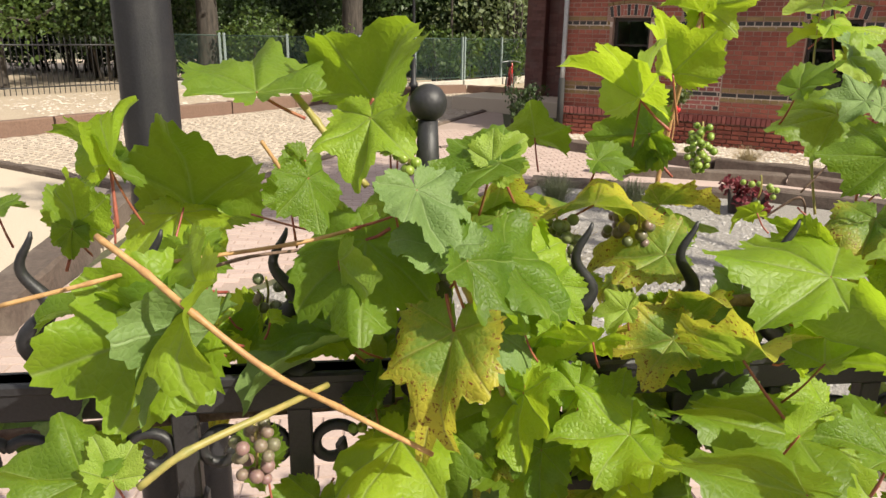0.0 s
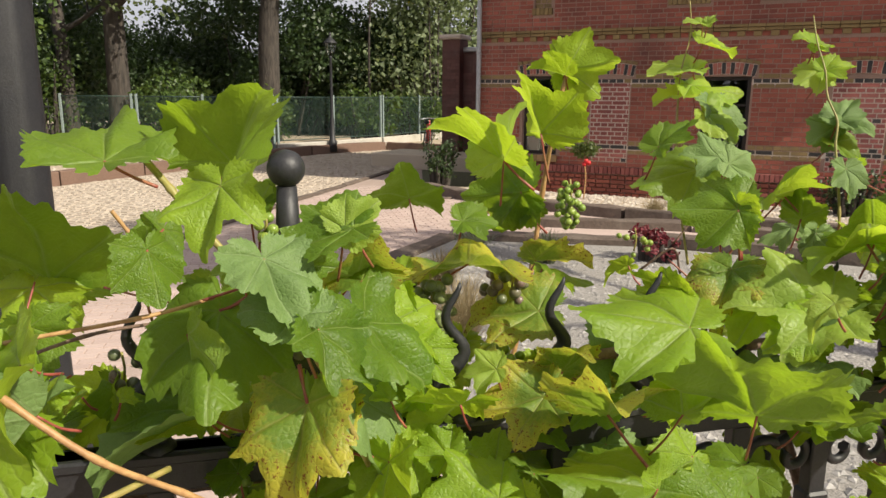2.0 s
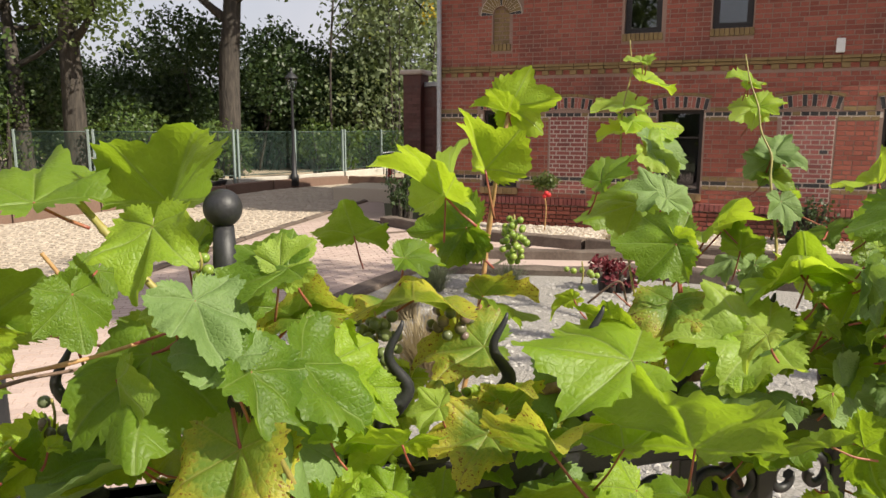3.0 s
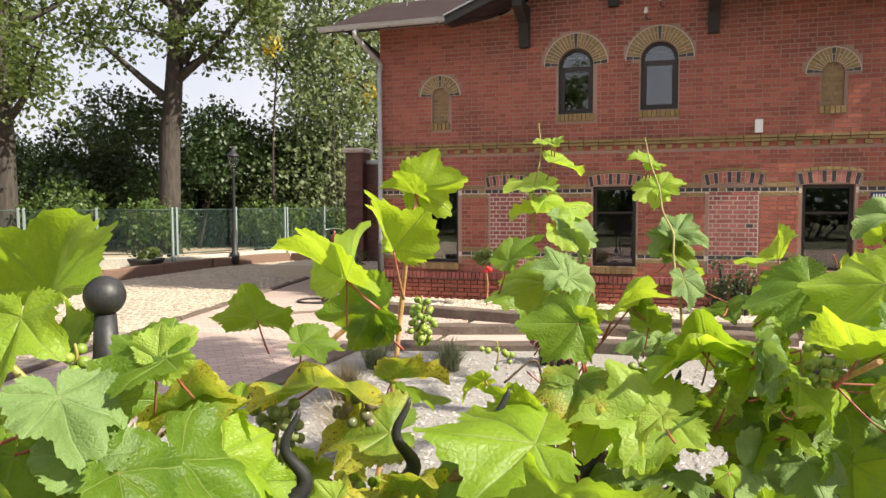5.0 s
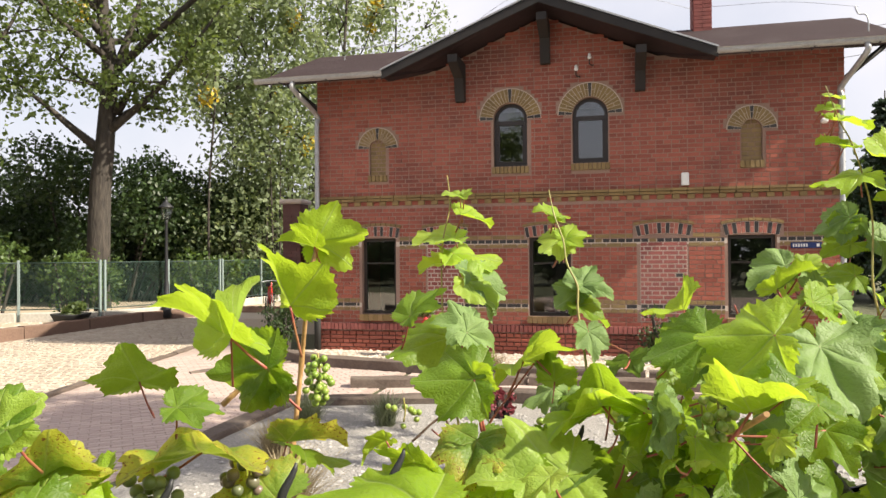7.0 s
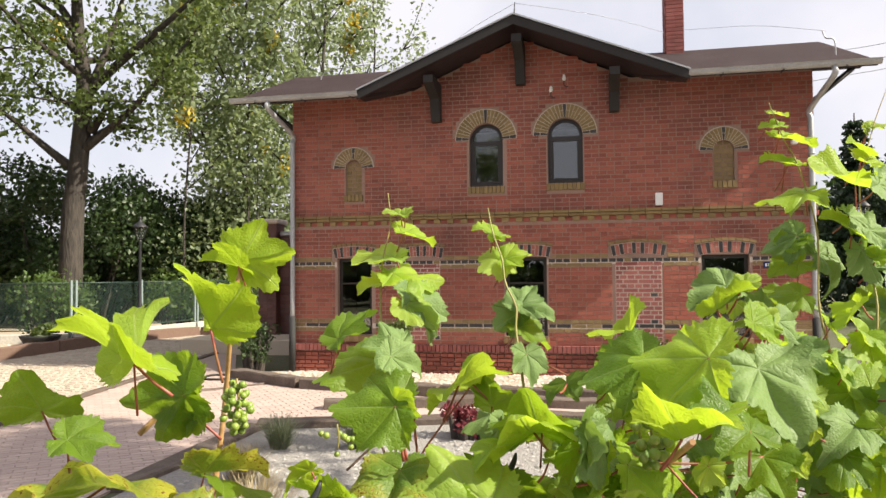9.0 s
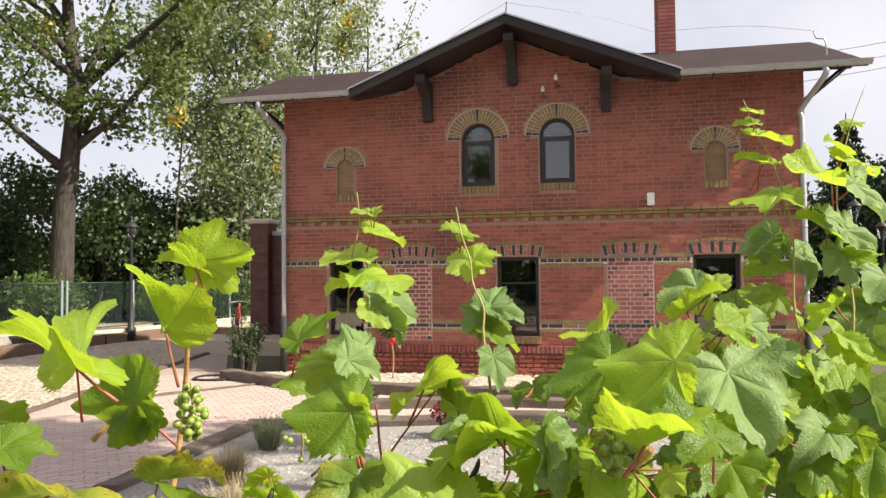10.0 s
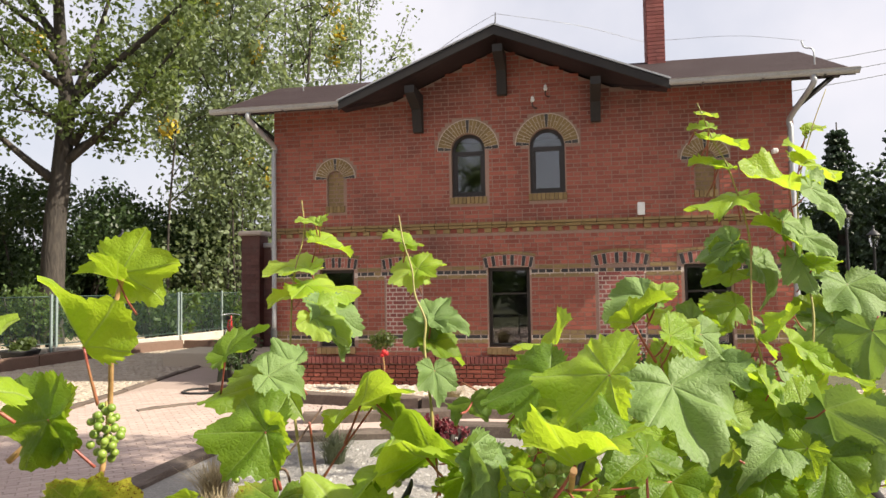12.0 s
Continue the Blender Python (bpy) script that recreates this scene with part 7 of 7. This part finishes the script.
stalk((0.699, 1.516, 1.496), (0.725, 1.485, 1.533))
stalk((0.662, 1.534, 1.540), (0.679, 1.506, 1.579))
stalk((0.612, 1.504, 1.544), (0.627, 1.473, 1.582))
stalk((0.728, 1.640, 1.653), (0.747, 1.602, 1.699))
stalk((0.791, 1.681, 1.562), (0.779, 1.635, 1.610))
stalk((-0.216, 1.021, 1.318), (-0.233, 0.976, 1.363))
stalk((-0.344, 0.811, 1.318), (-0.317, 0.776, 1.359))
stalk((-0.234, 0.845, 1.288), (-0.230, 0.807, 1.337))
stalk((-0.352, 0.839, 1.393), (-0.357, 0.798, 1.431))
stalk((0.104, 1.035, 1.340), (0.103, 0.988, 1.381))
stalk((-0.375, 0.770, 1.355), (-0.340, 0.752, 1.398))
stalk((-0.265, 0.760, 1.192), (-0.256, 0.730, 1.254))
leaf(pose(-0.895, 0.530, 1.404, 40, 19, 61), 0.083, "g", 1, 1.32)
leaf(pose(-0.863, 0.574, 1.475, 59, 45, 158), 0.060, "g", 3, 1.50)
leaf(pose(-0.562, 0.415, 1.368, -90, -67, -167), 0.118, "g", 0, 1.50)
leaf(pose(-0.347, 0.575, 1.451, 28, -21, 57), 0.075, "p", 4, 1.34)
leaf(pose(-0.406, 0.647, 1.482, 96, 64, 81), 0.074, "g", 1, 1.50)
leaf(pose(-0.379, 0.747, 1.443, 21, -12, 11), 0.100, "t", 2)
leaf(pose(-0.613, 0.673, 1.497, -51, -33, -127), 0.058, "g", 2, 1.50)
leaf(pose(-0.369, 0.629, 1.332, -33, -9, -159), 0.108, "y", 5, 1.44)
leaf(pose(-0.303, 0.717, 1.257, -49, -31, -146), 0.070, "b", 0, 1.50)
leaf(pose(-0.231, 0.806, 1.211, -19, -81, 173), 0.085, "b", 4, 1.50)
leaf(pose(-0.315, 0.714, 1.166, -16, -18, -147), 0.108, "g", 2, 1.12)
leaf(pose(-0.482, 0.634, 1.226, 26, -47, 44), 0.068, "g", 0, 1.20)
leaf(pose(-0.395, 0.739, 1.130, -29, -9, -137), 0.060, "t", 5, 1.34)
leaf(pose(-0.193, 0.746, 1.149, -1, -51, 172), 0.078, "b", 1, 1.09)
leaf(pose(-0.089, 0.925, 1.129, 22, 22, -9), 0.093, "g", 4, 1.48)
leaf(pose(-0.008, 0.889, 1.236, -19, -52, 179), 0.078, "b", 2, 1.26)
leaf(pose(-0.131, 0.946, 1.264, -12, -28, 169), 0.073, "g", 0, 1.26)
leaf(pose(-0.528, 0.496, 1.190, 24, -57, 54), 0.062, "g", 2, 1.26)
leaf(pose(0.225, 1.090, 1.327, -59, 59, -101), 0.092, "p", 4, 1.47)
leaf(pose(0.248, 1.036, 1.273, 4, 77, -134), 0.095, "g", 5, 1.19)
leaf(pose(0.162, 1.107, 1.245, -11, -20, 161), 0.098, "g", 0, 1.10)
leaf(pose(0.254, 1.169, 1.433, -61, 46, 5), 0.084, "p", 0, 1.29)
leaf(pose(0.265, 1.348, 1.495, 50, 72, 9), 0.105, "g", 1, 1.41)
leaf(pose(0.295, 1.177, 1.370, 58, -40, -22), 0.077, "g", 2, 1.37)
leaf(pose(-0.312, 1.103, 1.510, 11, -76, 61), 0.094, "b", 2, 1.34)
leaf(pose(0.585, 1.452, 1.446, -33, -40, 162), 0.095, "p", 4, 1.28)
leaf(pose(0.231, 1.220, 1.445, -53, -4, 173), 0.070, "p", 0, 1.50)
leaf(pose(0.299, 1.345, 1.402, -44, -3, -163), 0.085, "p", 2, 1.30)
leaf(pose(0.423, 1.267, 1.410, -19, -38, 149), 0.077, "p", 5, 1.33)
leaf(pose(0.610, 1.311, 1.455, -18, -34, 149), 0.080, "p", 5, 1.20)
leaf(pose(0.670, 1.423, 1.489, 40, 15, -35), 0.066, "b", 1, 1.50)
leaf(pose(0.427, 1.276, 1.458, -53, 29, 167), 0.073, "b", 2, 1.33)
leaf(pose(0.548, 1.554, 1.465, 38, 54, -1), 0.126, "p", 2, 1.07)
leaf(pose(-0.356, 0.743, 1.320, 19, 45, -4), 0.077, "g", 0, 1.39)
leaf(pose(-0.311, 0.833, 1.252, -6, -44, 80), 0.077, "b", 4, 1.23)
leaf(pose(-0.243, 0.928, 1.235, -16, 29, -125), 0.088, "g", 0, 1.33)
leaf(pose(-0.138, 0.972, 1.176, 10, 20, -16), 0.081, "b", 2, 1.25)
leaf(pose(-0.014, 1.111, 1.358, 35, -33, 1), 0.083, "t", 4, 1.14)
leaf(pose(-0.380, 0.676, 1.274, -16, 33, -123), 0.060, "g", 0, 1.25)
leaf(pose(-0.275, 0.768, 1.180, -20, 20, -134), 0.082, "b", 0, 1.27)
leaf(pose(0.153, 1.229, 1.357, -24, 45, -150), 0.081, "g", 2, 1.26)
leaf(pose(0.236, 1.206, 1.355, -46, 57, -178), 0.077, "p", 0, 1.32)
leaf(pose(0.238, 1.213, 1.435, -25, -25, 162), 0.077, "p", 0, 1.17)
leaf(pose(0.357, 1.197, 1.381, -25, -50, 165), 0.081, "g", 0, 1.17)
leaf(pose(0.407, 1.190, 1.417, 42, -58, -14), 0.077, "p", 2, 1.07)
leaf(pose(0.456, 1.172, 1.440, -30, 14, -175), 0.083, "g", 0, 1.14)
leaf(pose(0.280, 1.173, 1.350, 46, -62, -3), 0.073, "b", 2, 1.17)
leaf(pose(0.407, 1.107, 1.366, 16, 56, -24), 0.079, "p", 0, 1.08)
leaf(pose(0.622, 1.513, 1.534, -29, -38, 159), 0.068, "b", 4, 1.22)
shoot([(-0.258, 1.172, 1.705), (-0.274, 1.167, 1.632), (-0.305, 1.205, 1.502), (-0.314, 1.191, 1.376), (-0.328, 1.177, 1.270), (-0.343, 1.150, 1.150), (-0.345, 1.120, 1.050)], 0.0034, 0.0050, CANE)
shoot([(-0.401, 1.129, 1.448), (-0.372, 1.136, 1.475), (-0.339, 1.145, 1.501)], 0.0046, 0.0040, CANE)
shoot([(-0.566, 0.354, 1.479), (-0.515, 0.363, 1.452), (-0.466, 0.370, 1.423), (-0.418, 0.405, 1.369), (-0.398, 0.470, 1.311), (-0.344, 0.551, 1.236)], 0.0031, 0.0027, CANE)
shoot([(-0.459, 0.296, 1.302), (-0.439, 0.328, 1.324), (-0.416, 0.394, 1.334), (-0.411, 0.470, 1.331)], 0.0034, 0.0030, CANE_GREEN)
shoot([(-0.687, 0.325, 1.398), (-0.636, 0.386, 1.413), (-0.590, 0.443, 1.427), (-0.507, 0.534, 1.439), (-0.468, 0.598, 1.449)], 0.0025, 0.0021, CANE)
shoot([(-0.770, 0.393, 1.319), (-0.676, 0.468, 1.369), (-0.606, 0.546, 1.401), (-0.544, 0.611, 1.409)], 0.0021, 0.0021, CANE_OLD)
shoot([(-0.346, 0.575, 1.450), (-0.323, 0.576, 1.413), (-0.318, 0.606, 1.351), (-0.315, 0.652, 1.267)], 0.0034, 0.0034, CANE_GREEN)
shoot([(-0.604, 0.647, 1.582), (-0.575, 0.653, 1.550), (-0.547, 0.659, 1.515), (-0.518, 0.675, 1.475)], 0.0046, 0.0044, CANE_GREEN)
shoot([(-0.627, 0.613, 1.527), (-0.617, 0.624, 1.503), (-0.606, 0.634, 1.478)], 0.0024, 0.0024, CANE)
shoot([(-0.843, 0.553, 1.379), (-0.851, 0.563, 1.423), (-0.863, 0.574, 1.475)], 0.0015, 0.0013, STALK)
shoot([(-0.763, 0.570, 1.358), (-0.776, 0.597, 1.389), (-0.782, 0.618, 1.424)], 0.0017, 0.0013, STALK)
shoot([(-0.645, 0.608, 1.436), (-0.561, 0.630, 1.423), (-0.468, 0.662, 1.423)], 0.0014, 0.0014, STALK)
shoot([(-0.216, 0.972, 1.311), (-0.230, 0.957, 1.292), (-0.244, 0.944, 1.280)], 0.0021, 0.0021, CANE)
shoot([(0.347, 0.977, 1.499), (0.329, 1.239, 1.398), (0.260, 1.236, 1.360)], 0.0034, 0.0044, CANE)
shoot([(0.311, 1.245, 1.415), (0.309, 1.243, 1.450), (0.308, 1.242, 1.458)], 0.0014, 0.0014, CANE_GREEN)
shoot([(-0.125, 1.480, 1.829), (-0.119, 1.474, 1.769), (-0.129, 1.454, 1.697), (-0.125, 1.428, 1.608), (-0.114, 1.402, 1.533), (-0.099, 1.388, 1.441), (-0.081, 1.375, 1.362)], 0.0010, 0.0024, CANE_GREEN)
shoot([(0.078, 1.377, 1.786), (0.088, 1.366, 1.742), (0.103, 1.357, 1.700), (0.110, 1.346, 1.660), (0.127, 1.338, 1.623), (0.128, 1.325, 1.586), (0.135, 1.313, 1.541), (0.143, 1.302, 1.483), (0.147, 1.290, 1.418)], 0.0010, 0.0024, CANE_GREEN)
shoot([(0.555, 1.529, 1.972), (0.580, 1.537, 1.908), (0.604, 1.544, 1.860), (0.635, 1.556, 1.747), (0.631, 1.541, 1.616), (0.641, 1.517, 1.527), (0.633, 1.470, 1.429)], 0.0010, 0.0024, CANE_GREEN)
shoot([(0.821, 1.740, 2.034), (0.786, 1.717, 1.953), (0.746, 1.675, 1.833), (0.736, 1.628, 1.719), (0.737, 1.582, 1.613), (0.709, 1.532, 1.489)], 0.0008, 0.0021, CANE_GREEN)
shoot([(-0.021, 1.246, 1.486), (-0.022, 1.266, 1.428), (-0.024, 1.286, 1.368), (-0.046, 1.300, 1.278)], 0.0017, 0.0024, STALK)
shoot([(0.061, 1.278, 1.502), (-0.009, 1.280, 1.408), (-0.033, 1.284, 1.359)], 0.0014, 0.0020, STALK)
shoot([(0.086, 1.294, 1.482), (0.064, 1.289, 1.505)], 0.0014, 0.0014, STALK)
shoot([(-0.100, 1.246, 1.397), (-0.056, 1.257, 1.356), (-0.030, 1.263, 1.310)], 0.0014, 0.0018, STALK)
shoot([(-0.107, 1.349, 1.402), (-0.060, 1.375, 1.472), (-0.055, 1.386, 1.484)], 0.0017, 0.0014, CANE_OLD)
shoot([(-0.160, 1.342, 1.350), (-0.107, 1.350, 1.393), (-0.091, 1.355, 1.349)], 0.0021, 0.0021, CANE_OLD)
grapes((-0.227, 1.090, 1.537), 0.066, 0.042, 34, 0.0058, GRAPE_GREEN, 1, "tight bunch of small green grapes")
grapes((-0.493, 0.450, 1.277), 0.061, 0.052, 20, 0.0072, GRAPE_PINK, 2, "bunch of ripening pinkish grapes")
grapes((-0.275, 0.974, 1.421), 0.042, 0.061, 9, 0.0088, GRAPE_DARK, 3, "small bunch of dark ripening grapes")
grapes((-0.371, 0.913, 1.415), 0.085, 0.070, 30, 0.0085, GRAPE_DULL, 4, "bunch of dull green grapes")
grapes((0.314, 1.123, 1.494), 0.053, 0.043, 15, 0.0072, GRAPE_GREEN, 5, "open bunch of green grapes")
grapes((-0.632, 0.613, 1.357), 0.038, 0.057, 8, 0.0075, GRAPE_DARK, 6, "small bunch of dark ripening grapes")
grapes((-0.450, 0.662, 1.532), 0.023, 0.031, 5, 0.007, GRAPE_GREEN, 7, "few green grapes")
grapes((-0.445, 0.688, 1.387), 0.024, 0.061, 7, 0.009, GRAPE_DARK, 8, "small bunch of dark ripening grapes")
grapes((-0.505, 0.641, 1.216), 0.045, 0.057, 11, 0.0075, GRAPE_GREEN, 9, "bunch of green grapes")
grapes((-0.272, 0.941, 1.321), 0.028, 0.071, 9, 0.008, GRAPE_GREEN, 10, "bunch of green grapes")
grapes((-0.060, 1.036, 1.223), 0.064, 0.055, 12, 0.0085, GRAPE_GREEN, 11, "bunch of green grapes")
grapes((-0.318, 1.026, 1.406), 0.042, 0.049, 9, 0.0085, GRAPE_DARK, 12, "small bunch of dark ripening grapes")
grapes((0.154, 1.197, 1.355), 0.037, 0.041, 7, 0.008, GRAPE_GREEN, 13, "few green grapes")
grapes((0.072, 1.363, 1.404), 0.031, 0.043, 7, 0.007, GRAPE_GREEN, 14, "few green grapes")
grapes((-0.169, 1.322, 1.430), 0.044, 0.059, 9, 0.006, GRAPE_GREEN, 15, "few green grapes")
grapes((-0.592, 0.669, 1.334), 0.030, 0.040, 7, 0.007, GRAPE_DARK, 16, "small bunch of dark ripening grapes")
stalk((-0.848, 0.560, 1.408), (-0.895, 0.530, 1.404))
stalk((-0.597, 0.433, 1.425), (-0.562, 0.415, 1.368))
stalk((-0.324, 0.574, 1.394), (-0.347, 0.575, 1.451))
stalk((-0.474, 0.587, 1.448), (-0.406, 0.647, 1.482))
stalk((-0.374, 0.718, 1.393), (-0.379, 0.747, 1.443))
stalk((-0.608, 0.632, 1.483), (-0.613, 0.673, 1.497))
stalk((-0.317, 0.621, 1.323), (-0.369, 0.629, 1.332))
stalk((-0.316, 0.644, 1.281), (-0.303, 0.717, 1.257))
stalk((-0.217, 0.854, 1.165), (-0.231, 0.806, 1.211))
stalk((-0.337, 0.756, 1.108), (-0.315, 0.714, 1.166))
stalk((-0.465, 0.632, 1.159), (-0.482, 0.634, 1.226))
stalk((-0.417, 0.770, 1.083), (-0.395, 0.739, 1.130))
stalk((-0.192, 0.787, 1.085), (-0.193, 0.746, 1.149))
stalk((-0.097, 0.915, 1.076), (-0.089, 0.925, 1.129))
stalk((-0.003, 0.921, 1.180), (-0.008, 0.889, 1.236))
stalk((-0.218, 0.969, 1.307), (-0.131, 0.946, 1.264))
stalk((-0.522, 0.500, 1.121), (-0.528, 0.496, 1.190))
stalk((0.198, 1.076, 1.285), (0.225, 1.090, 1.327))
stalk((0.231, 1.072, 1.214), (0.248, 1.036, 1.273))
stalk((0.177, 1.153, 1.192), (0.162, 1.107, 1.245))
stalk((0.335, 1.151, 1.432), (0.254, 1.169, 1.433))
stalk((0.172, 1.386, 1.525), (0.265, 1.348, 1.495))
stalk((0.295, 1.238, 1.379), (0.295, 1.177, 1.370))
stalk((0.634, 1.478, 1.446), (0.585, 1.452, 1.446))
stalk((0.308, 1.242, 1.457), (0.231, 1.220, 1.445))
stalk((0.311, 1.245, 1.415), (0.299, 1.345, 1.402))
stalk((0.329, 1.239, 1.398), (0.423, 1.267, 1.410))
stalk((0.634, 1.349, 1.418), (0.610, 1.311, 1.455))
stalk((0.635, 1.486, 1.462), (0.670, 1.423, 1.489))
stalk((0.329, 1.239, 1.398), (0.427, 1.276, 1.458))
stalk((0.637, 1.494, 1.478), (0.548, 1.554, 1.465))
stalk((-0.316, 0.644, 1.281), (-0.356, 0.743, 1.320))
stalk((-0.293, 0.840, 1.198), (-0.311, 0.833, 1.252))
stalk((-0.242, 0.946, 1.282), (-0.243, 0.928, 1.235))
stalk((-0.150, 0.957, 1.134), (-0.138, 0.972, 1.176))
stalk((-0.008, 1.108, 1.314), (-0.014, 1.111, 1.358))
stalk((-0.316, 0.644, 1.281), (-0.380, 0.676, 1.274))
stalk((-0.301, 0.796, 1.122), (-0.275, 0.768, 1.180))
stalk((0.272, 1.237, 1.367), (0.153, 1.229, 1.357))
stalk((0.272, 1.237, 1.367), (0.236, 1.206, 1.355))
stalk((0.310, 1.244, 1.439), (0.238, 1.213, 1.435))
stalk((0.332, 1.195, 1.415), (0.357, 1.197, 1.381))
stalk((0.332, 1.195, 1.415), (0.407, 1.190, 1.417))
stalk((0.335, 1.151, 1.432), (0.456, 1.172, 1.440))
stalk((0.272, 1.237, 1.367), (0.280, 1.173, 1.350))
stalk((0.335, 1.151, 1.432), (0.407, 1.107, 1.366))
stalk((0.639, 1.521, 1.542), (0.622, 1.513, 1.534))


# ---- leaves crowding the fence behind them ----
filler(40, -1.1, -0.15, -0.06, 0.10, 0.75, 1.24, "ggggbp", 201)
filler(50, -0.15, 0.5, -0.12, 0.10, 0.75, 1.22, "ggggbbpt", 202)
filler(30, -0.35, 0.2, 0.02, 0.16, 1.18, 1.40, "ggggbbt", 205, 0.07, 0.11)
filler(22, 0.1, 0.5, 0.05, 0.2, 1.15, 1.30, "gggbbty", 206, 0.06, 0.10)
filler(95, 0.45, 1.5, -0.22, 0.12, 0.85, 1.40, "gggpppbb", 203)
filler(45, 0.78, 1.5, -0.16, 0.2, 1.30, 1.50, "gggppbbn", 204, 0.05, 0.11, 0.22)
filler(75, 0.5, 1.5, -0.28, 0.16, 1.22, 1.44, "bbnng", 207, 0.026, 0.055, 0.16)
filler(25, -0.3, 0.5, -0.15, 0.16, 1.15, 1.34, "bbngt", 208, 0.026, 0.05)
for s, lean_s, z in ((-0.62, 0.1, 1.25), (0.22, -0.12, 1.30), (0.95, 0.1, 1.35), (0.99, -0.15, 1.2)):
    a = on_fence(s, 0.12, G - 0.05)
    shoot([a, on_fence(s + lean_s * 0.3, 0.1, 0.45), on_fence(s + lean_s, 0.05, 0.9), on_fence(s + lean_s * 1.8, 0.04, z)], 0.016, 0.008, CANE_OLD, "vine_trunk")
for s0, s1, z0, z1 in ((-1.3, 0.1, 1.12, 1.18), (0.3, 0.75, 1.29, 1.28), (0.0, 1.5, 1.1, 1.22), (0.6, 1.6, 1.3, 1.38)):
    shoot([on_fence(s0, 0.03, z0), on_fence(s0 + (s1 - s0) * 0.35, 0.035, z0 + 0.015), on_fence(s0 + (s1 - s0) * 0.7, 0.025, z1 - 0.01), on_fence(s1, 0.03, z1)], 0.009, 0.006, CANE_OLD, "vine_arm")


# ---- single bricks and pavers ----
BRICK_FACE = mesh_of("brick", [(0.0045, 0.004, 0.0045), (0.2555, 0.004, 0.0045), (0.2555, 0.004, COURSE - 0.0045), (0.0045, 0.004, COURSE - 0.0045), (0.0075, -0.007, 0.0075), (0.2525, -0.007, 0.0075), (0.2525, -0.007, COURSE - 0.0075), (0.0075, -0.007, COURSE - 0.0075)],
                     [(4, 5, 6, 7), (0, 1, 5, 4), (1, 2, 6, 5), (2, 3, 7, 6), (3, 0, 4, 7)])
BRICK_FACE.materials.append(BRICK_PIECE)
for x, z in pieces:
    ob = new("brick", BRICK_FACE)
    ob.parent = wall_core
    ob.location = (x, WALL_Y + rng.uniform(-0.0015, 0.0015), z)
PAVER_MESH = mesh_of("paver", [(0.003, 0.003, -0.02), (0.197, 0.003, -0.02), (0.197, 0.097, -0.02), (0.003, 0.097, -0.02), (0.008, 0.008, 0.0), (0.192, 0.008, 0.0), (0.192, 0.092, 0.0), (0.008, 0.092, 0.0)],
                     [(4, 5, 6, 7), (0, 1, 5, 4), (1, 2, 6, 5), (2, 3, 7, 6), (3, 0, 4, 7)])
PAVER_MESH.materials.append(PAVER)
verts, faces, laid = [], [], 0
tilt = Matrix.Rotation(radians(38), 2)
for i in range(-70, 70):
    for j in range(-50, 170):
        u = Vector((0.2 * i + (0.1 if j % 2 else 0), 0.1 * j))
        x, y = tilt @ u
        if not (-7.5 < x < 3.0 and -2.5 < y < 12.0):
            continue
        corners = [tilt @ (u + Vector(c)) for c in ((0, 0), (0.2, 0), (0.2, 0.1), (0, 0.1))]
        if not all(inside(c.x, c.y, PINK) for c in corners):
            continue
        h = G + rng.uniform(-0.002, 0.002)
        if laid < 300 and -3.3 < x < -0.9 and 1.1 < y < 3.1:
            laid += 1
            ob = new("paver", PAVER_MESH)
            ob.parent = pink_road
            ob.matrix_basis = pose(x, y, h, 0, 0, 38)
        else:
            k = len(verts)
            for a, b, z in ((0.003, 0.003, -0.02), (0.197, 0.003, -0.02), (0.197, 0.097, -0.02), (0.003, 0.097, -0.02), (0.008, 0.008, 0), (0.192, 0.008, 0), (0.192, 0.092, 0), (0.008, 0.092, 0)):
                p = tilt @ (u + Vector((a, b)))
                verts.append((p.x, p.y, h + z))
            faces += [(k + 4, k + 5, k + 6, k + 7), (k, k + 1, k + 5, k + 4), (k + 1, k + 2, k + 6, k + 5), (k + 2, k + 3, k + 7, k + 6), (k + 3, k, k + 4, k + 7)]
tagged(part("pavers", mesh_of("pavers", verts, faces), PAVER_REST, pink_road), kind="stuff")
